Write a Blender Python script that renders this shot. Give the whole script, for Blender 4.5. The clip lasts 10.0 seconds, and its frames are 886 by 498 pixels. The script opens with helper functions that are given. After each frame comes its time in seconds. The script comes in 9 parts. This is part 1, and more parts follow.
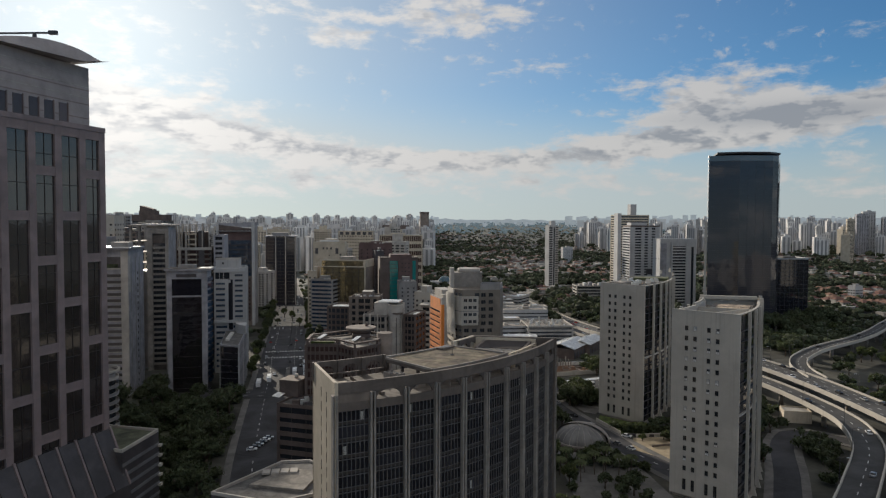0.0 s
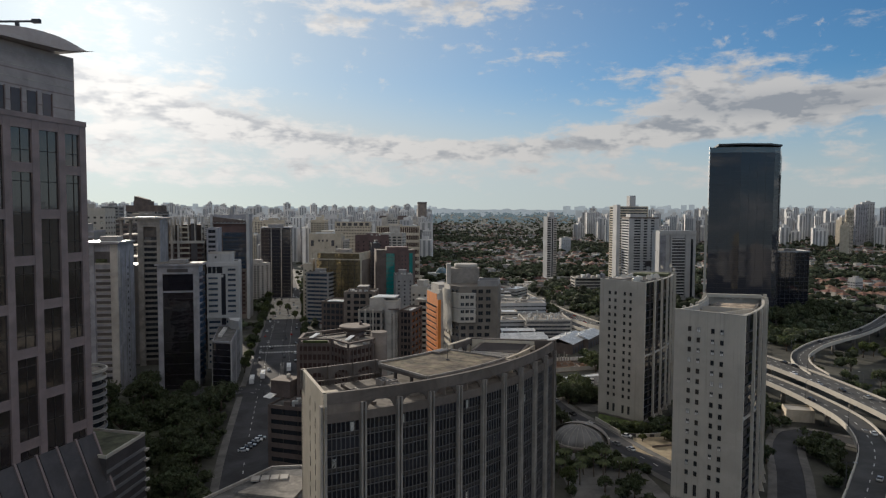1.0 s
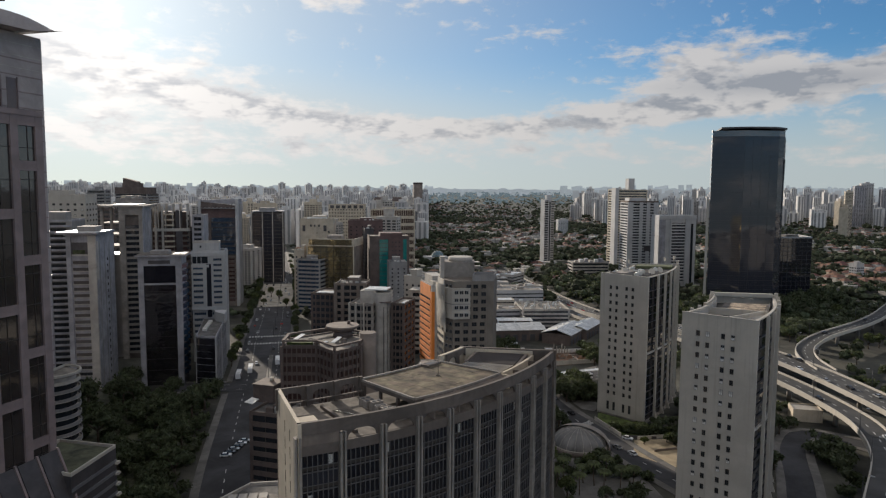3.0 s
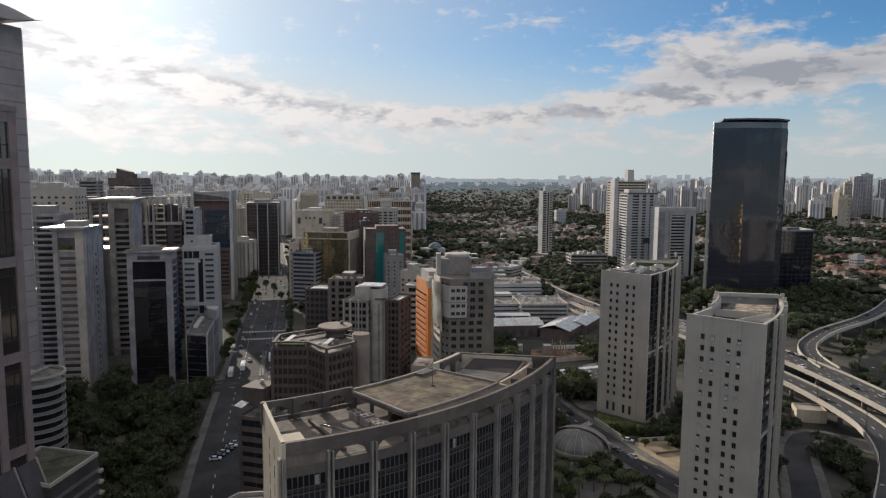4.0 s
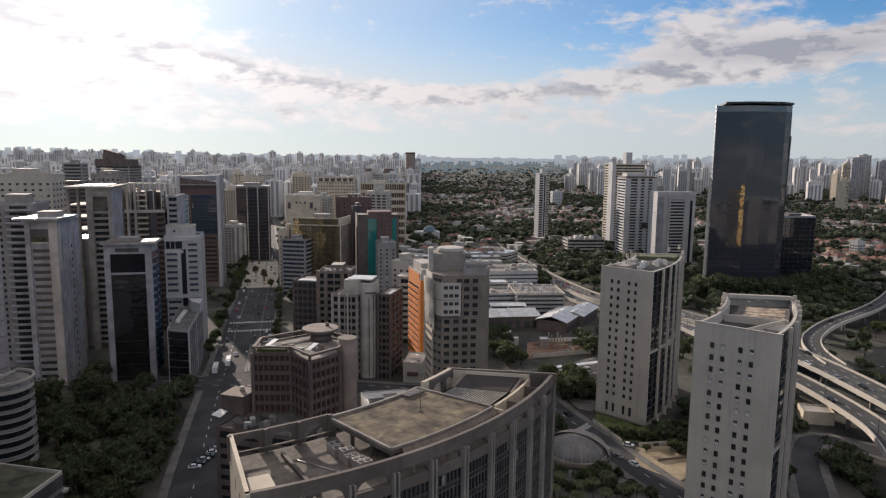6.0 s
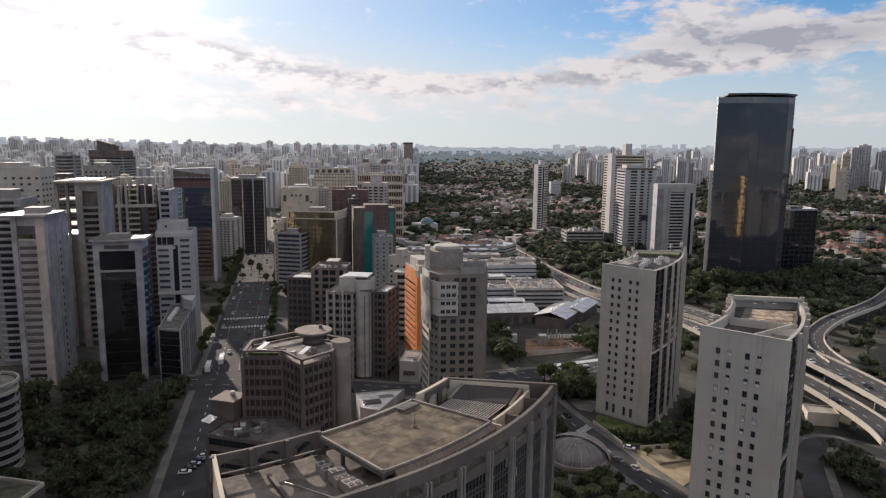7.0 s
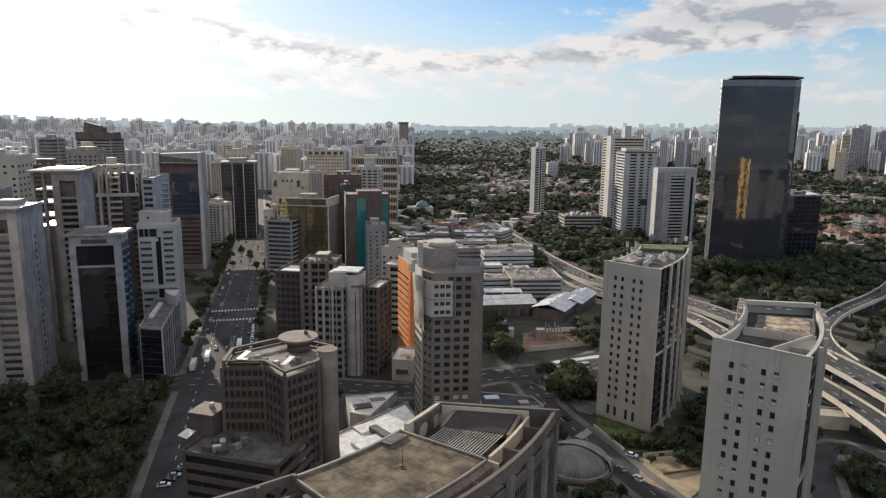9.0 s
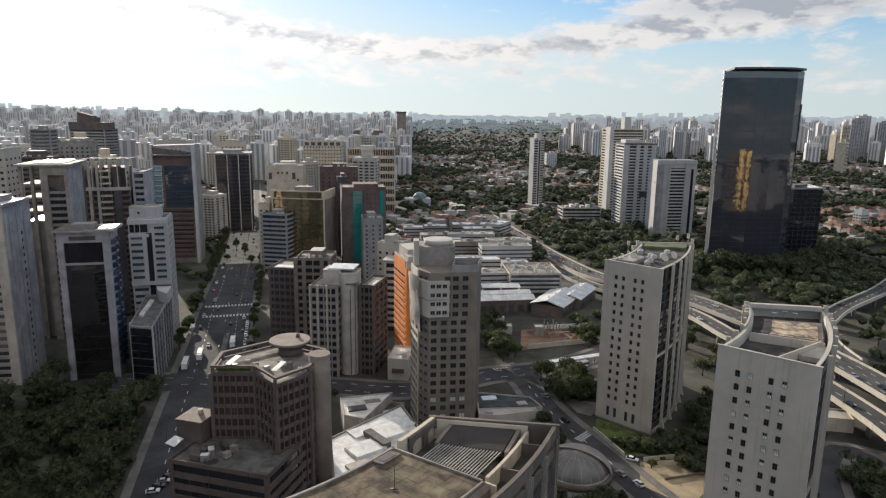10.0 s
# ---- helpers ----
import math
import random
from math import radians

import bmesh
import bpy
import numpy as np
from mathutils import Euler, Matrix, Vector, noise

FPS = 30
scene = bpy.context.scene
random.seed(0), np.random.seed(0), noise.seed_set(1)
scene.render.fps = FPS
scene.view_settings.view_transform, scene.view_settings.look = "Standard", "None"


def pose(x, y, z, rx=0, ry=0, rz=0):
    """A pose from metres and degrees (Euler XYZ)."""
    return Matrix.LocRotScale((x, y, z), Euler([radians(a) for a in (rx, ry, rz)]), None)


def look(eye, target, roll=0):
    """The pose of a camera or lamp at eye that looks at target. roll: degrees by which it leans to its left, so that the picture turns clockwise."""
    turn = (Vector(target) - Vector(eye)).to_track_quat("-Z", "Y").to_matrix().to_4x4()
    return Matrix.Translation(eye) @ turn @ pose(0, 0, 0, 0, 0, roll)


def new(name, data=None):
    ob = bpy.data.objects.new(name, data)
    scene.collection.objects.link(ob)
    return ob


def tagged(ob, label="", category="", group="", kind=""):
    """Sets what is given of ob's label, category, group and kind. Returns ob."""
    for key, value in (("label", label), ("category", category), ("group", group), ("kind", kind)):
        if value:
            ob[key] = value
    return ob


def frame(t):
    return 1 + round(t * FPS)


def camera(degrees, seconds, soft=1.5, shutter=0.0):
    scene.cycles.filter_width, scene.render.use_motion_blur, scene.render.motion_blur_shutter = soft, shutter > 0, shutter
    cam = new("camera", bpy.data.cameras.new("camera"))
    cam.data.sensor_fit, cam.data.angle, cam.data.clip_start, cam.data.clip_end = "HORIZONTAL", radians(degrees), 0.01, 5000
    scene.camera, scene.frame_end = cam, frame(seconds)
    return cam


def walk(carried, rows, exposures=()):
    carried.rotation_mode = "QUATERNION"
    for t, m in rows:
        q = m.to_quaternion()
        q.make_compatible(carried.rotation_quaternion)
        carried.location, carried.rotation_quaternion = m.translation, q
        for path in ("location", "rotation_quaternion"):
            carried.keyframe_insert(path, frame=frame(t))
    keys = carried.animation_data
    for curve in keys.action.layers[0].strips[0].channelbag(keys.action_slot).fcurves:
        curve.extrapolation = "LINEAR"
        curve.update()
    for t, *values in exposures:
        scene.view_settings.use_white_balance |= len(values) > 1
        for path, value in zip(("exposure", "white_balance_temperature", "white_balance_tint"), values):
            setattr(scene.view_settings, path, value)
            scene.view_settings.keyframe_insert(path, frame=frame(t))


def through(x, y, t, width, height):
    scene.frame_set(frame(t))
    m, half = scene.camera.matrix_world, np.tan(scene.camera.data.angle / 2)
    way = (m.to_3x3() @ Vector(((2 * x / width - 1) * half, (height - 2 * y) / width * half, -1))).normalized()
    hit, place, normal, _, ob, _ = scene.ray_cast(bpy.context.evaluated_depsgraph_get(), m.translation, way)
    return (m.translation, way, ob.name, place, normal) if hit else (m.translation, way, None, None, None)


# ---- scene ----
cam = camera(67.4, 10.0, soft=1.25)
METRES, EYE, TILT, LEAN, TURN = 80.0, 94.0, 0.0, 0.0, 2.5
ROWS = [
    (0.0, 0.0, 0.0, 0.0, 0.01, -2.27, -0.21),
    (0.5, 0.0046, 0.0453, 0.016, -0.08, -2.72, -0.25),
    (1.0, 0.009, 0.0931, 0.0319, -0.16, -3.19, -0.27),
    (1.5, 0.0132, 0.1393, 0.0483, -0.23, -3.64, -0.3),
    (2.0, 0.0179, 0.1873, 0.0636, -0.31, -4.09, -0.3),
    (2.5, 0.0224, 0.2355, 0.0807, -0.38, -4.54, -0.32),
    (4.0, 0.0359, 0.3877, 0.1292, -0.64, -5.93, -0.43),
    (4.5, 0.04, 0.4352, 0.1441, -0.73, -6.37, -0.47),
    (5.0, 0.045, 0.4848, 0.1602, -0.82, -6.83, -0.5),
    (5.5, 0.0494, 0.5326, 0.1757, -0.92, -7.3, -0.54),
    (7.0, 0.0611, 0.6714, 0.2221, -1.17, -8.67, -0.58),
    (7.5, 0.0651, 0.7174, 0.2373, -1.24, -9.12, -0.57),
    (8.0, 0.0691, 0.764, 0.2524, -1.31, -9.57, -0.59),
    (8.5, 0.0732, 0.8115, 0.2669, -1.39, -10.03, -0.58),
    (9.0, 0.0766, 0.8584, 0.2817, -1.49, -10.5, -0.61),
    (9.5, 0.0807, 0.9027, 0.2969, -1.57, -10.98, -0.66),
    (10.0, 0.0853, 0.9466, 0.3104, -1.65, -11.43, -0.7),
]
walk(cam, [(t, pose(0, 0, EYE, TILT, LEAN, TURN) @ pose(METRES * x, METRES * y, METRES * z, 90 + pitch, roll, yaw)) for t, x, y, z, yaw, pitch, roll in ROWS],
     exposures=[(0.0, 0.08, 6550, 10), (2.5, 0.14, 6580, 11), (4.0, 0.26, 6600, 13), (5.5, 0.38, 6620, 16), (7.0, 0.46, 6650, 18), (8.5, 0.57, 6620, 14), (10.0, 0.66, 6600, 11)])

# ---- sun, sky and clouds ----
SUN_AZ, SUN_EL = -31.0, 15.0          # degrees left of +y, and above the horizon
SUN_DIR = Vector((math.sin(radians(SUN_AZ)) * math.cos(radians(SUN_EL)), math.cos(radians(SUN_AZ)) * math.cos(radians(SUN_EL)), math.sin(radians(SUN_EL))))
sun_data = bpy.data.lights.new("sun", "SUN")
sun_data.energy, sun_data.angle, sun_data.color = 4.2, radians(0.8), (1.0, 0.9, 0.76)
sun_lamp = new("sun", sun_data)
sun_lamp.matrix_world = look(SUN_DIR * 500, (0, 0, 0))


class Nodes:
    """A small writer for node trees."""

    def __init__(self, tree, keep=False):
        self.tree = tree
        if not keep:
            tree.nodes.clear()

    def node(self, kind, **values):
        n = self.tree.nodes.new(kind)
        for key, value in values.items():
            n.inputs[key.replace("_", " ")].default_value = value
        return n

    def link(self, a, b):
        self.tree.links.new(a, b)

    def math(self, op, a, b=0.0, c=0.0):
        n = self.tree.nodes.new("ShaderNodeMath")
        n.operation = op
        for i, v in enumerate((a, b, c)):
            if isinstance(v, (int, float)):
                n.inputs[i].default_value = v
            else:
                self.link(v, n.inputs[i])
        return n.outputs[0]

    def mix(self, f, a, b):
        n = self.tree.nodes.new("ShaderNodeMix")
        n.data_type = "RGBA"
        for i, v in ((0, f), (6, a), (7, b)):
            if isinstance(v, (int, float)):
                n.inputs[i].default_value = v
            elif isinstance(v, tuple):
                n.inputs[i].default_value = (*v, 1.0)
            else:
                self.link(v, n.inputs[i])
        return n.outputs[2]

    def smooth(self, v, lo, hi):
        n = self.tree.nodes.new("ShaderNodeMapRange")
        n.interpolation_type = "SMOOTHSTEP"
        self.link(v, n.inputs[0])
        n.inputs[1].default_value, n.inputs[2].default_value = lo, hi
        return n.outputs[0]

    def noise(self, vector, scale, detail=4.0, rough=0.55, distort=0.0):
        n = self.node("ShaderNodeTexNoise", Scale=scale, Detail=detail, Roughness=rough, Distortion=distort)
        if vector is not None:
            self.link(vector, n.inputs["Vector"])
        return n.outputs[0]


world = bpy.data.worlds.new("sky")
scene.world = world
world.use_nodes = True
w = Nodes(world.node_tree)
sky = w.tree.nodes.new("ShaderNodeTexSky")
sky.sky_type, sky.sun_disc = "NISHITA", False
sky.sun_elevation, sky.sun_rotation = radians(SUN_EL), radians(SUN_AZ)
sky.altitude, sky.air_density, sky.dust_density, sky.ozone_density = 760, 1.0, 0.35, 2.0
coord = w.tree.nodes.new("ShaderNodeTexCoord").outputs["Generated"]
xyz = w.tree.nodes.new("ShaderNodeSeparateXYZ")
w.link(coord, xyz.inputs[0])
sx, sy, sz = xyz.outputs
az = w.math("MULTIPLY", w.math("ARCTAN2", sx, sy), 57.2958)
el = w.math("MULTIPLY", w.math("ARCSINE", sz), 57.2958)
flat = w.math("ADD", w.math("MAXIMUM", sz, 0.0), 0.09)
plane = w.tree.nodes.new("ShaderNodeCombineXYZ")
w.link(w.math("DIVIDE", sx, flat), plane.inputs[0])
w.link(w.math("DIVIDE", sy, flat), plane.inputs[1])


def angle_space(rise):
    """Azimuth and height as a plane for cloud noise, shifted upwards by rise degrees."""
    c = w.tree.nodes.new("ShaderNodeCombineXYZ")
    w.link(w.math("MULTIPLY", az, 0.11), c.inputs[0])
    w.link(w.math("MULTIPLY", w.math("ADD", el, rise), 0.25), c.inputs[1])
    return c.outputs[0]


def bank(a, e, wa, we):
    """A soft bank of cloud round azimuth a and height e, in degrees."""
    da = w.math("DIVIDE", w.math("SUBTRACT", az, a), wa)
    de = w.math("DIVIDE", w.math("SUBTRACT", el, e), we)
    return w.math("POWER", 2.718, w.math("MULTIPLY", w.math("ADD", w.math("MULTIPLY", da, da), w.math("MULTIPLY", de, de)), -1.0))


banks = None
for a, e, wa, we, k in ((19, 10.2, 8.0, 2.6, 0.26), (24, 7.4, 16, 1.7, 0.24), (-24, 8.6, 9, 3.2, 0.17), (-1.5, 17.2, 7.5, 2.3, 0.27), (-12, 15.2, 4.0, 1.4, 0.2), (3, 13.0, 9, 0.9, 0.12), (31, 14.2, 4, 1.4, 0.09), (-17, 17.5, 6, 1.6, 0.16), (-20, 5.2, 15, 2.4, 0.1), (-37, 9.5, 9, 2.6, 0.2), (-33, 5.0, 8, 1.2, 0.14), (-30, 14.5, 7, 3.5, 0.12)):
    b = w.math("MULTIPLY", bank(a, e, wa, we), k)
    banks = b if banks is None else w.math("ADD", banks, b)
# the long curved ridge of cloud above the horizon
ridge_el = w.math("ADD", w.math("MULTIPLY", w.math("MULTIPLY", az, az), 0.0042), 5.3)
off = w.math("DIVIDE", w.math("SUBTRACT", el, ridge_el), 1.05)
front = w.math("MAXIMUM", sy, 0.0)
ridge = w.math("MULTIPLY", w.math("POWER", 2.718, w.math("MULTIPLY", w.math("MULTIPLY", off, off), -1.0)), w.math("MULTIPLY", front, 0.3))
under = w.math("DIVIDE", w.math("SUBTRACT", el, 3.2), 1.5)
veil = w.math("MULTIPLY", w.math("POWER", 2.718, w.math("MULTIPLY", w.math("MULTIPLY", under, under), -1.0)), 0.16)
banks = w.math("ADD", w.math("ADD", banks, ridge), veil)
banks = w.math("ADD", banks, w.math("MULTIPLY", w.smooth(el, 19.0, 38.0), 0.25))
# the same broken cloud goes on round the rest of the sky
# this unseen cloud is added as fill for facades facing the camera
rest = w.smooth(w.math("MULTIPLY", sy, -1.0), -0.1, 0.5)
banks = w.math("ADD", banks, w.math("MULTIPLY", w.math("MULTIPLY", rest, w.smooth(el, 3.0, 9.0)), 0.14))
broad = w.noise(plane.outputs[0], 0.9, 5.0, 0.6)


def cloud_density(rise, detail=10.0):
    puffs = w.noise(angle_space(rise), 2.7, detail, 0.615, 0.15)
    c = w.tree.nodes.new("ShaderNodeCombineXYZ")
    w.link(w.math("MULTIPLY", az, 0.05), c.inputs[0])
    w.link(w.math("MULTIPLY", w.math("ADD", el, rise), 0.33), c.inputs[1])
    streaks = w.noise(c.outputs[0], 2.4, min(detail, 9.0), 0.62, 0.2)
    mixed = w.math("ADD", w.math("MULTIPLY", puffs, 0.66), w.math("MULTIPLY", streaks, 0.23))
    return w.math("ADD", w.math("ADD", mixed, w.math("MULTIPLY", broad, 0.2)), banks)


density = cloud_density(0.0)
body = cloud_density(0.0, 3.5)
above = cloud_density(1.1, 3.5)
cover = w.smooth(density, 0.645, 0.815)
fine_space = w.tree.nodes.new("ShaderNodeCombineXYZ")
w.link(w.math("MULTIPLY", az, 0.2), fine_space.inputs[0])
w.link(w.math("MULTIPLY", el, 0.27), fine_space.inputs[1])
flecks = w.math("MULTIPLY", w.smooth(w.noise(fine_space.outputs[0], 2.9, 6.0, 0.6, 0.2), 0.57, 0.74), w.math("MULTIPLY", w.smooth(el, 7.0, 10.0), w.smooth(w.noise(angle_space(9.0), 1.1, 2.0), 0.42, 0.6)))
cover = w.math("MAXIMUM", cover, w.math("MULTIPLY", flecks, 0.7))
thick = w.smooth(density, 0.65, 0.9)
# undersides turn grey where more cloud lies above than here
shaded = w.smooth(w.math("SUBTRACT", above, body), -0.06, 0.12)
shaded = w.math("MINIMUM", w.math("ADD", shaded, w.math("MULTIPLY", w.math("ADD", bank(26, 8.3, 9, 0.9), bank(-36, 10.5, 7, 1.4)), 0.75)), 1.0)
toward = w.tree.nodes.new("ShaderNodeVectorMath")
toward.operation = "DOT_PRODUCT"
w.link(coord, toward.inputs[0])
toward.inputs[1].default_value = SUN_DIR
near_sun = w.math("MAXIMUM", toward.outputs["Value"], 0.0)
aureole = w.math("ADD", w.math("MULTIPLY", w.math("POWER", near_sun, 60.0), 3.6), w.math("MULTIPLY", w.math("POWER", near_sun, 10.0), 0.7))
# cloud opposite the sun is brightened, more fill from out of view
facing = w.math("MAXIMUM", w.math("MULTIPLY", toward.outputs["Value"], -1.0), 0.0)
lit = w.math("ADD", w.math("ADD", w.math("MULTIPLY", w.math("POWER", near_sun, 8.0), 3.0), 6.0), w.math("MULTIPLY", facing, 6.0))


def tinted(colour, scale):
    n = w.tree.nodes.new("ShaderNodeVectorMath")
    n.operation = "SCALE"
    n.inputs[0].default_value = colour
    w.link(scale, n.inputs["Scale"])
    return n.outputs[0]


clouds = w.mix(w.math("MULTIPLY", thick, shaded), tinted((1.0, 0.985, 0.97), lit), tinted((0.64, 0.68, 0.75), w.math("MULTIPLY", lit, 0.8)))
low = w.math("SUBTRACT", 1.0, w.smooth(el, 1.0, 11.5))
blue = w.tree.nodes.new("ShaderNodeVectorMath")
blue.operation = "MULTIPLY"
w.link(sky.outputs[0], blue.inputs[0])
blue.inputs[1].default_value = (0.44, 0.8, 1.07)
thin = w.math("MINIMUM", w.math("ADD", w.math("MULTIPLY", low, 0.88), w.math("MULTIPLY", w.math("POWER", near_sun, 5.0), 0.75)), 0.9)
haze_tone = w.mix(w.math("POWER", near_sun, 3.0), (4.5, 5.1, 5.35), (6.4, 6.9, 7.0))
hazed = w.mix(thin, blue.outputs[0], haze_tone)
sum_glow = w.tree.nodes.new("ShaderNodeVectorMath")
sum_glow.operation = "ADD"
w.link(w.mix(w.math("MULTIPLY", cover, 0.93), hazed, clouds), sum_glow.inputs[0])
w.link(tinted((1.0, 0.95, 0.86), aureole), sum_glow.inputs[1])
background = w.node("ShaderNodeBackground", Strength=0.085)
w.link(sum_glow.outputs[0], background.inputs[0])
out = w.tree.nodes.new("ShaderNodeOutputWorld")
w.link(background.outputs[0], out.inputs[0])


# ---- materials ----
def surface(name, colour, rough=0.8, metal=0.0, vary=0.18, stain=0.12, grain=1.5, bump=0.15, streak=False, islands=0.0, pieces=0.0, ior=1.45):
    """Paint, stone, metal and ground: colour with grain, larger stains and slight relief."""
    m = bpy.data.materials.new(name)
    m.use_nodes = True
    n = Nodes(m.node_tree)
    at = n.tree.nodes.new("ShaderNodeTexCoord").outputs["Object"]
    fine = n.noise(at, grain, 5.0, 0.6)
    wide = n.noise(at, stain, 5.0, 0.65, 0.4)
    dark = tuple(c * (1 - 2.0 * vary) for c in colour)
    pale = tuple(min(1.0, c * (1 + 1.1 * vary)) for c in colour)
    tone = n.mix(n.smooth(wide, 0.3, 0.72), dark, pale)
    tone = n.mix(n.math("MULTIPLY", n.smooth(fine, 0.35, 0.7), vary), tone, tuple(c * 0.55 for c in colour))
    if streak:
        stretch = n.tree.nodes.new("ShaderNodeMapping")
        stretch.inputs["Scale"].default_value = (0.9, 0.9, 0.035)
        n.link(at, stretch.inputs[0])
        run = n.smooth(n.noise(stretch.outputs[0], 1.0, 4.0, 0.6), 0.5, 0.78)
        tone = n.mix(n.math("MULTIPLY", run, 0.4), tone, tuple(c * 0.5 for c in colour))
    if islands or pieces:
        source = n.tree.nodes.new("ShaderNodeNewGeometry").outputs["Random Per Island"] if islands else n.tree.nodes.new("ShaderNodeObjectInfo").outputs["Random"]
        hsv = n.tree.nodes.new("ShaderNodeHueSaturation")
        n.link(n.math("ADD", n.math("MULTIPLY", source, 2 * (islands or pieces)), 1 - (islands or pieces)), hsv.inputs["Value"])
        n.link(n.math("ADD", n.math("MULTIPLY", source, 0.04), 0.48), hsv.inputs["Hue"])
        n.link(tone, hsv.inputs["Color"])
        tone = hsv.outputs[0]
    b = n.node("ShaderNodeBsdfPrincipled", Roughness=rough, Metallic=metal, IOR=ior)
    n.link(tone, b.inputs["Base Color"])
    if bump:
        relief_node = n.node("ShaderNodeBump", Strength=bump, Distance=0.05)
        n.link(fine, relief_node.inputs["Height"])
        n.link(relief_node.outputs[0], b.inputs["Normal"])
    o = n.tree.nodes.new("ShaderNodeOutputMaterial")
    n.link(b.outputs[0], o.inputs[0])
    return m


def glazing(name, colour, rough=0.06, wave=0.02, ior=1.6, metal=0.0, vary=0.35):
    """Tinted window glass seen from outside, slightly uneven, pane by pane."""
    m = bpy.data.materials.new(name)
    m.use_nodes = True
    n = Nodes(m.node_tree)
    at = n.tree.nodes.new("ShaderNodeTexCoord").outputs["Object"]
    rnd = n.tree.nodes.new("ShaderNodeObjectInfo").outputs["Random"]
    tone = n.mix(n.noise(at, 0.5, 3.0), tuple(c * (1 - vary) for c in colour), tuple(c * (1 + vary) for c in colour))
    tone = n.mix(n.math("MULTIPLY", n.smooth(rnd, 0.75, 1.0), 0.35), tone, tuple(min(1, c * 3 + 0.03) for c in colour))
    b = n.node("ShaderNodeBsdfPrincipled", Roughness=rough, IOR=ior, Metallic=metal)
    n.link(tone, b.inputs["Base Color"])
    relief_node = n.node("ShaderNodeBump", Strength=1.0, Distance=wave)
    n.link(n.noise(at, 0.32, 3.0), relief_node.inputs["Height"])
    n.link(relief_node.outputs[0], b.inputs["Normal"])
    o = n.tree.nodes.new("ShaderNodeOutputMaterial")
    n.link(b.outputs[0], o.inputs[0])
    return m


def foliage(name, colour, through, share=0.35):
    """Leaves: matt, uneven in colour from clump to clump, and letting some light through."""
    m = surface(name, colour, 0.75, vary=0.4, stain=0.5, grain=2.5, islands=0.4, ior=1.35)
    n = Nodes(m.node_tree, keep=True)
    b = next(k for k in n.tree.nodes if k.type == "BSDF_PRINCIPLED")
    o = next(k for k in n.tree.nodes if k.type == "OUTPUT_MATERIAL")
    thin = n.node("ShaderNodeBsdfTranslucent", Color=(*through, 1.0))
    both = n.node("ShaderNodeMixShader", Fac=share)
    n.link(b.outputs[0], both.inputs[1])
    n.link(thin.outputs[0], both.inputs[2])
    n.link(both.outputs[0], o.inputs[0])
    return m


WHITE = surface("white_render", (0.45, 0.415, 0.36), 0.75, streak=True, vary=0.07, stain=0.08)
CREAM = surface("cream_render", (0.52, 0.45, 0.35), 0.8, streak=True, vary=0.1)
CONCRETE = surface("weathered_concrete", (0.3, 0.27, 0.24), 0.85, streak=True, vary=0.2)
PALE = surface("pale_concrete", (0.44, 0.41, 0.37), 0.8, streak=True, vary=0.14)
GREY = surface("grey_render", (0.27, 0.258, 0.25), 0.8, streak=True, vary=0.1)
BROWN = surface("brown_concrete", (0.13, 0.1, 0.088), 0.85, streak=True, vary=0.18)
TAN = surface("tan_concrete", (0.21, 0.172, 0.145), 0.85, streak=True, vary=0.15)
# brown-grey concrete, darkened in its colour for walls in shade
SHADE_CONCRETE = surface("shade_darkened_concrete", (0.135, 0.112, 0.097), 0.85, streak=True, vary=0.2)
CROWN = surface("pale_rose_panels", (0.36, 0.32, 0.31), 0.6, vary=0.1, grain=3.0)
GRANITE = surface("rose_granite", (0.25, 0.195, 0.19), 0.5, vary=0.14, grain=6.0, bump=0.05)
ORANGE = surface("orange_paint", (0.75, 0.24, 0.045), 0.7, vary=0.08, streak=True)
RED_BRICK = surface("red_brown_cladding", (0.135, 0.085, 0.078), 0.75, vary=0.15)
DARK_STONE = surface("dark_stone", (0.075, 0.068, 0.07), 0.5, vary=0.2)
ROOF = surface("dirty_roof_screed", (0.25, 0.228, 0.2), 0.9, vary=0.3, stain=0.2, grain=0.9)
ROOF_DARK = surface("dark_roof_felt", (0.13, 0.125, 0.12), 0.9, vary=0.3, stain=0.25)
ROOF_BLACK = surface("black_roof_felt", (0.06, 0.057, 0.055), 0.95, vary=0.3, stain=0.25)
MOSSY = surface("mossy_slab", (0.14, 0.11, 0.072), 0.95, vary=0.42, stain=0.22, grain=0.6, pieces=0.16)
HOOD = surface("brown_black_hood", (0.05, 0.042, 0.04), 0.9, vary=0.2)
RUSTY = surface("rusty_screed", (0.42, 0.33, 0.24), 0.95, vary=0.48, stain=0.3, grain=0.8)
METAL = surface("galvanised_metal", (0.62, 0.62, 0.6), 0.35, 0.7, vary=0.1)
SHEET = surface("white_sheet_roof", (0.72, 0.71, 0.68), 0.38, 0.25, vary=0.14, stain=0.3)
STEEL = surface("painted_steel", (0.07, 0.07, 0.075), 0.5, 0.4, vary=0.12)
FRAME = surface("bronze_frame", (0.075, 0.066, 0.06), 0.45, 0.5, vary=0.12)
FRAME_GREY = surface("aluminium_frame", (0.3, 0.3, 0.31), 0.45, 0.6, vary=0.1)
ASPHALT = surface("asphalt", (0.052, 0.052, 0.057), 0.95, vary=0.25, stain=0.06, grain=2.0)
DECK = surface("worn_asphalt", (0.062, 0.061, 0.06), 0.9, vary=0.22, stain=0.07, grain=2.0)
PAVING = surface("paving", (0.15, 0.142, 0.132), 0.85, vary=0.2, stain=0.12)
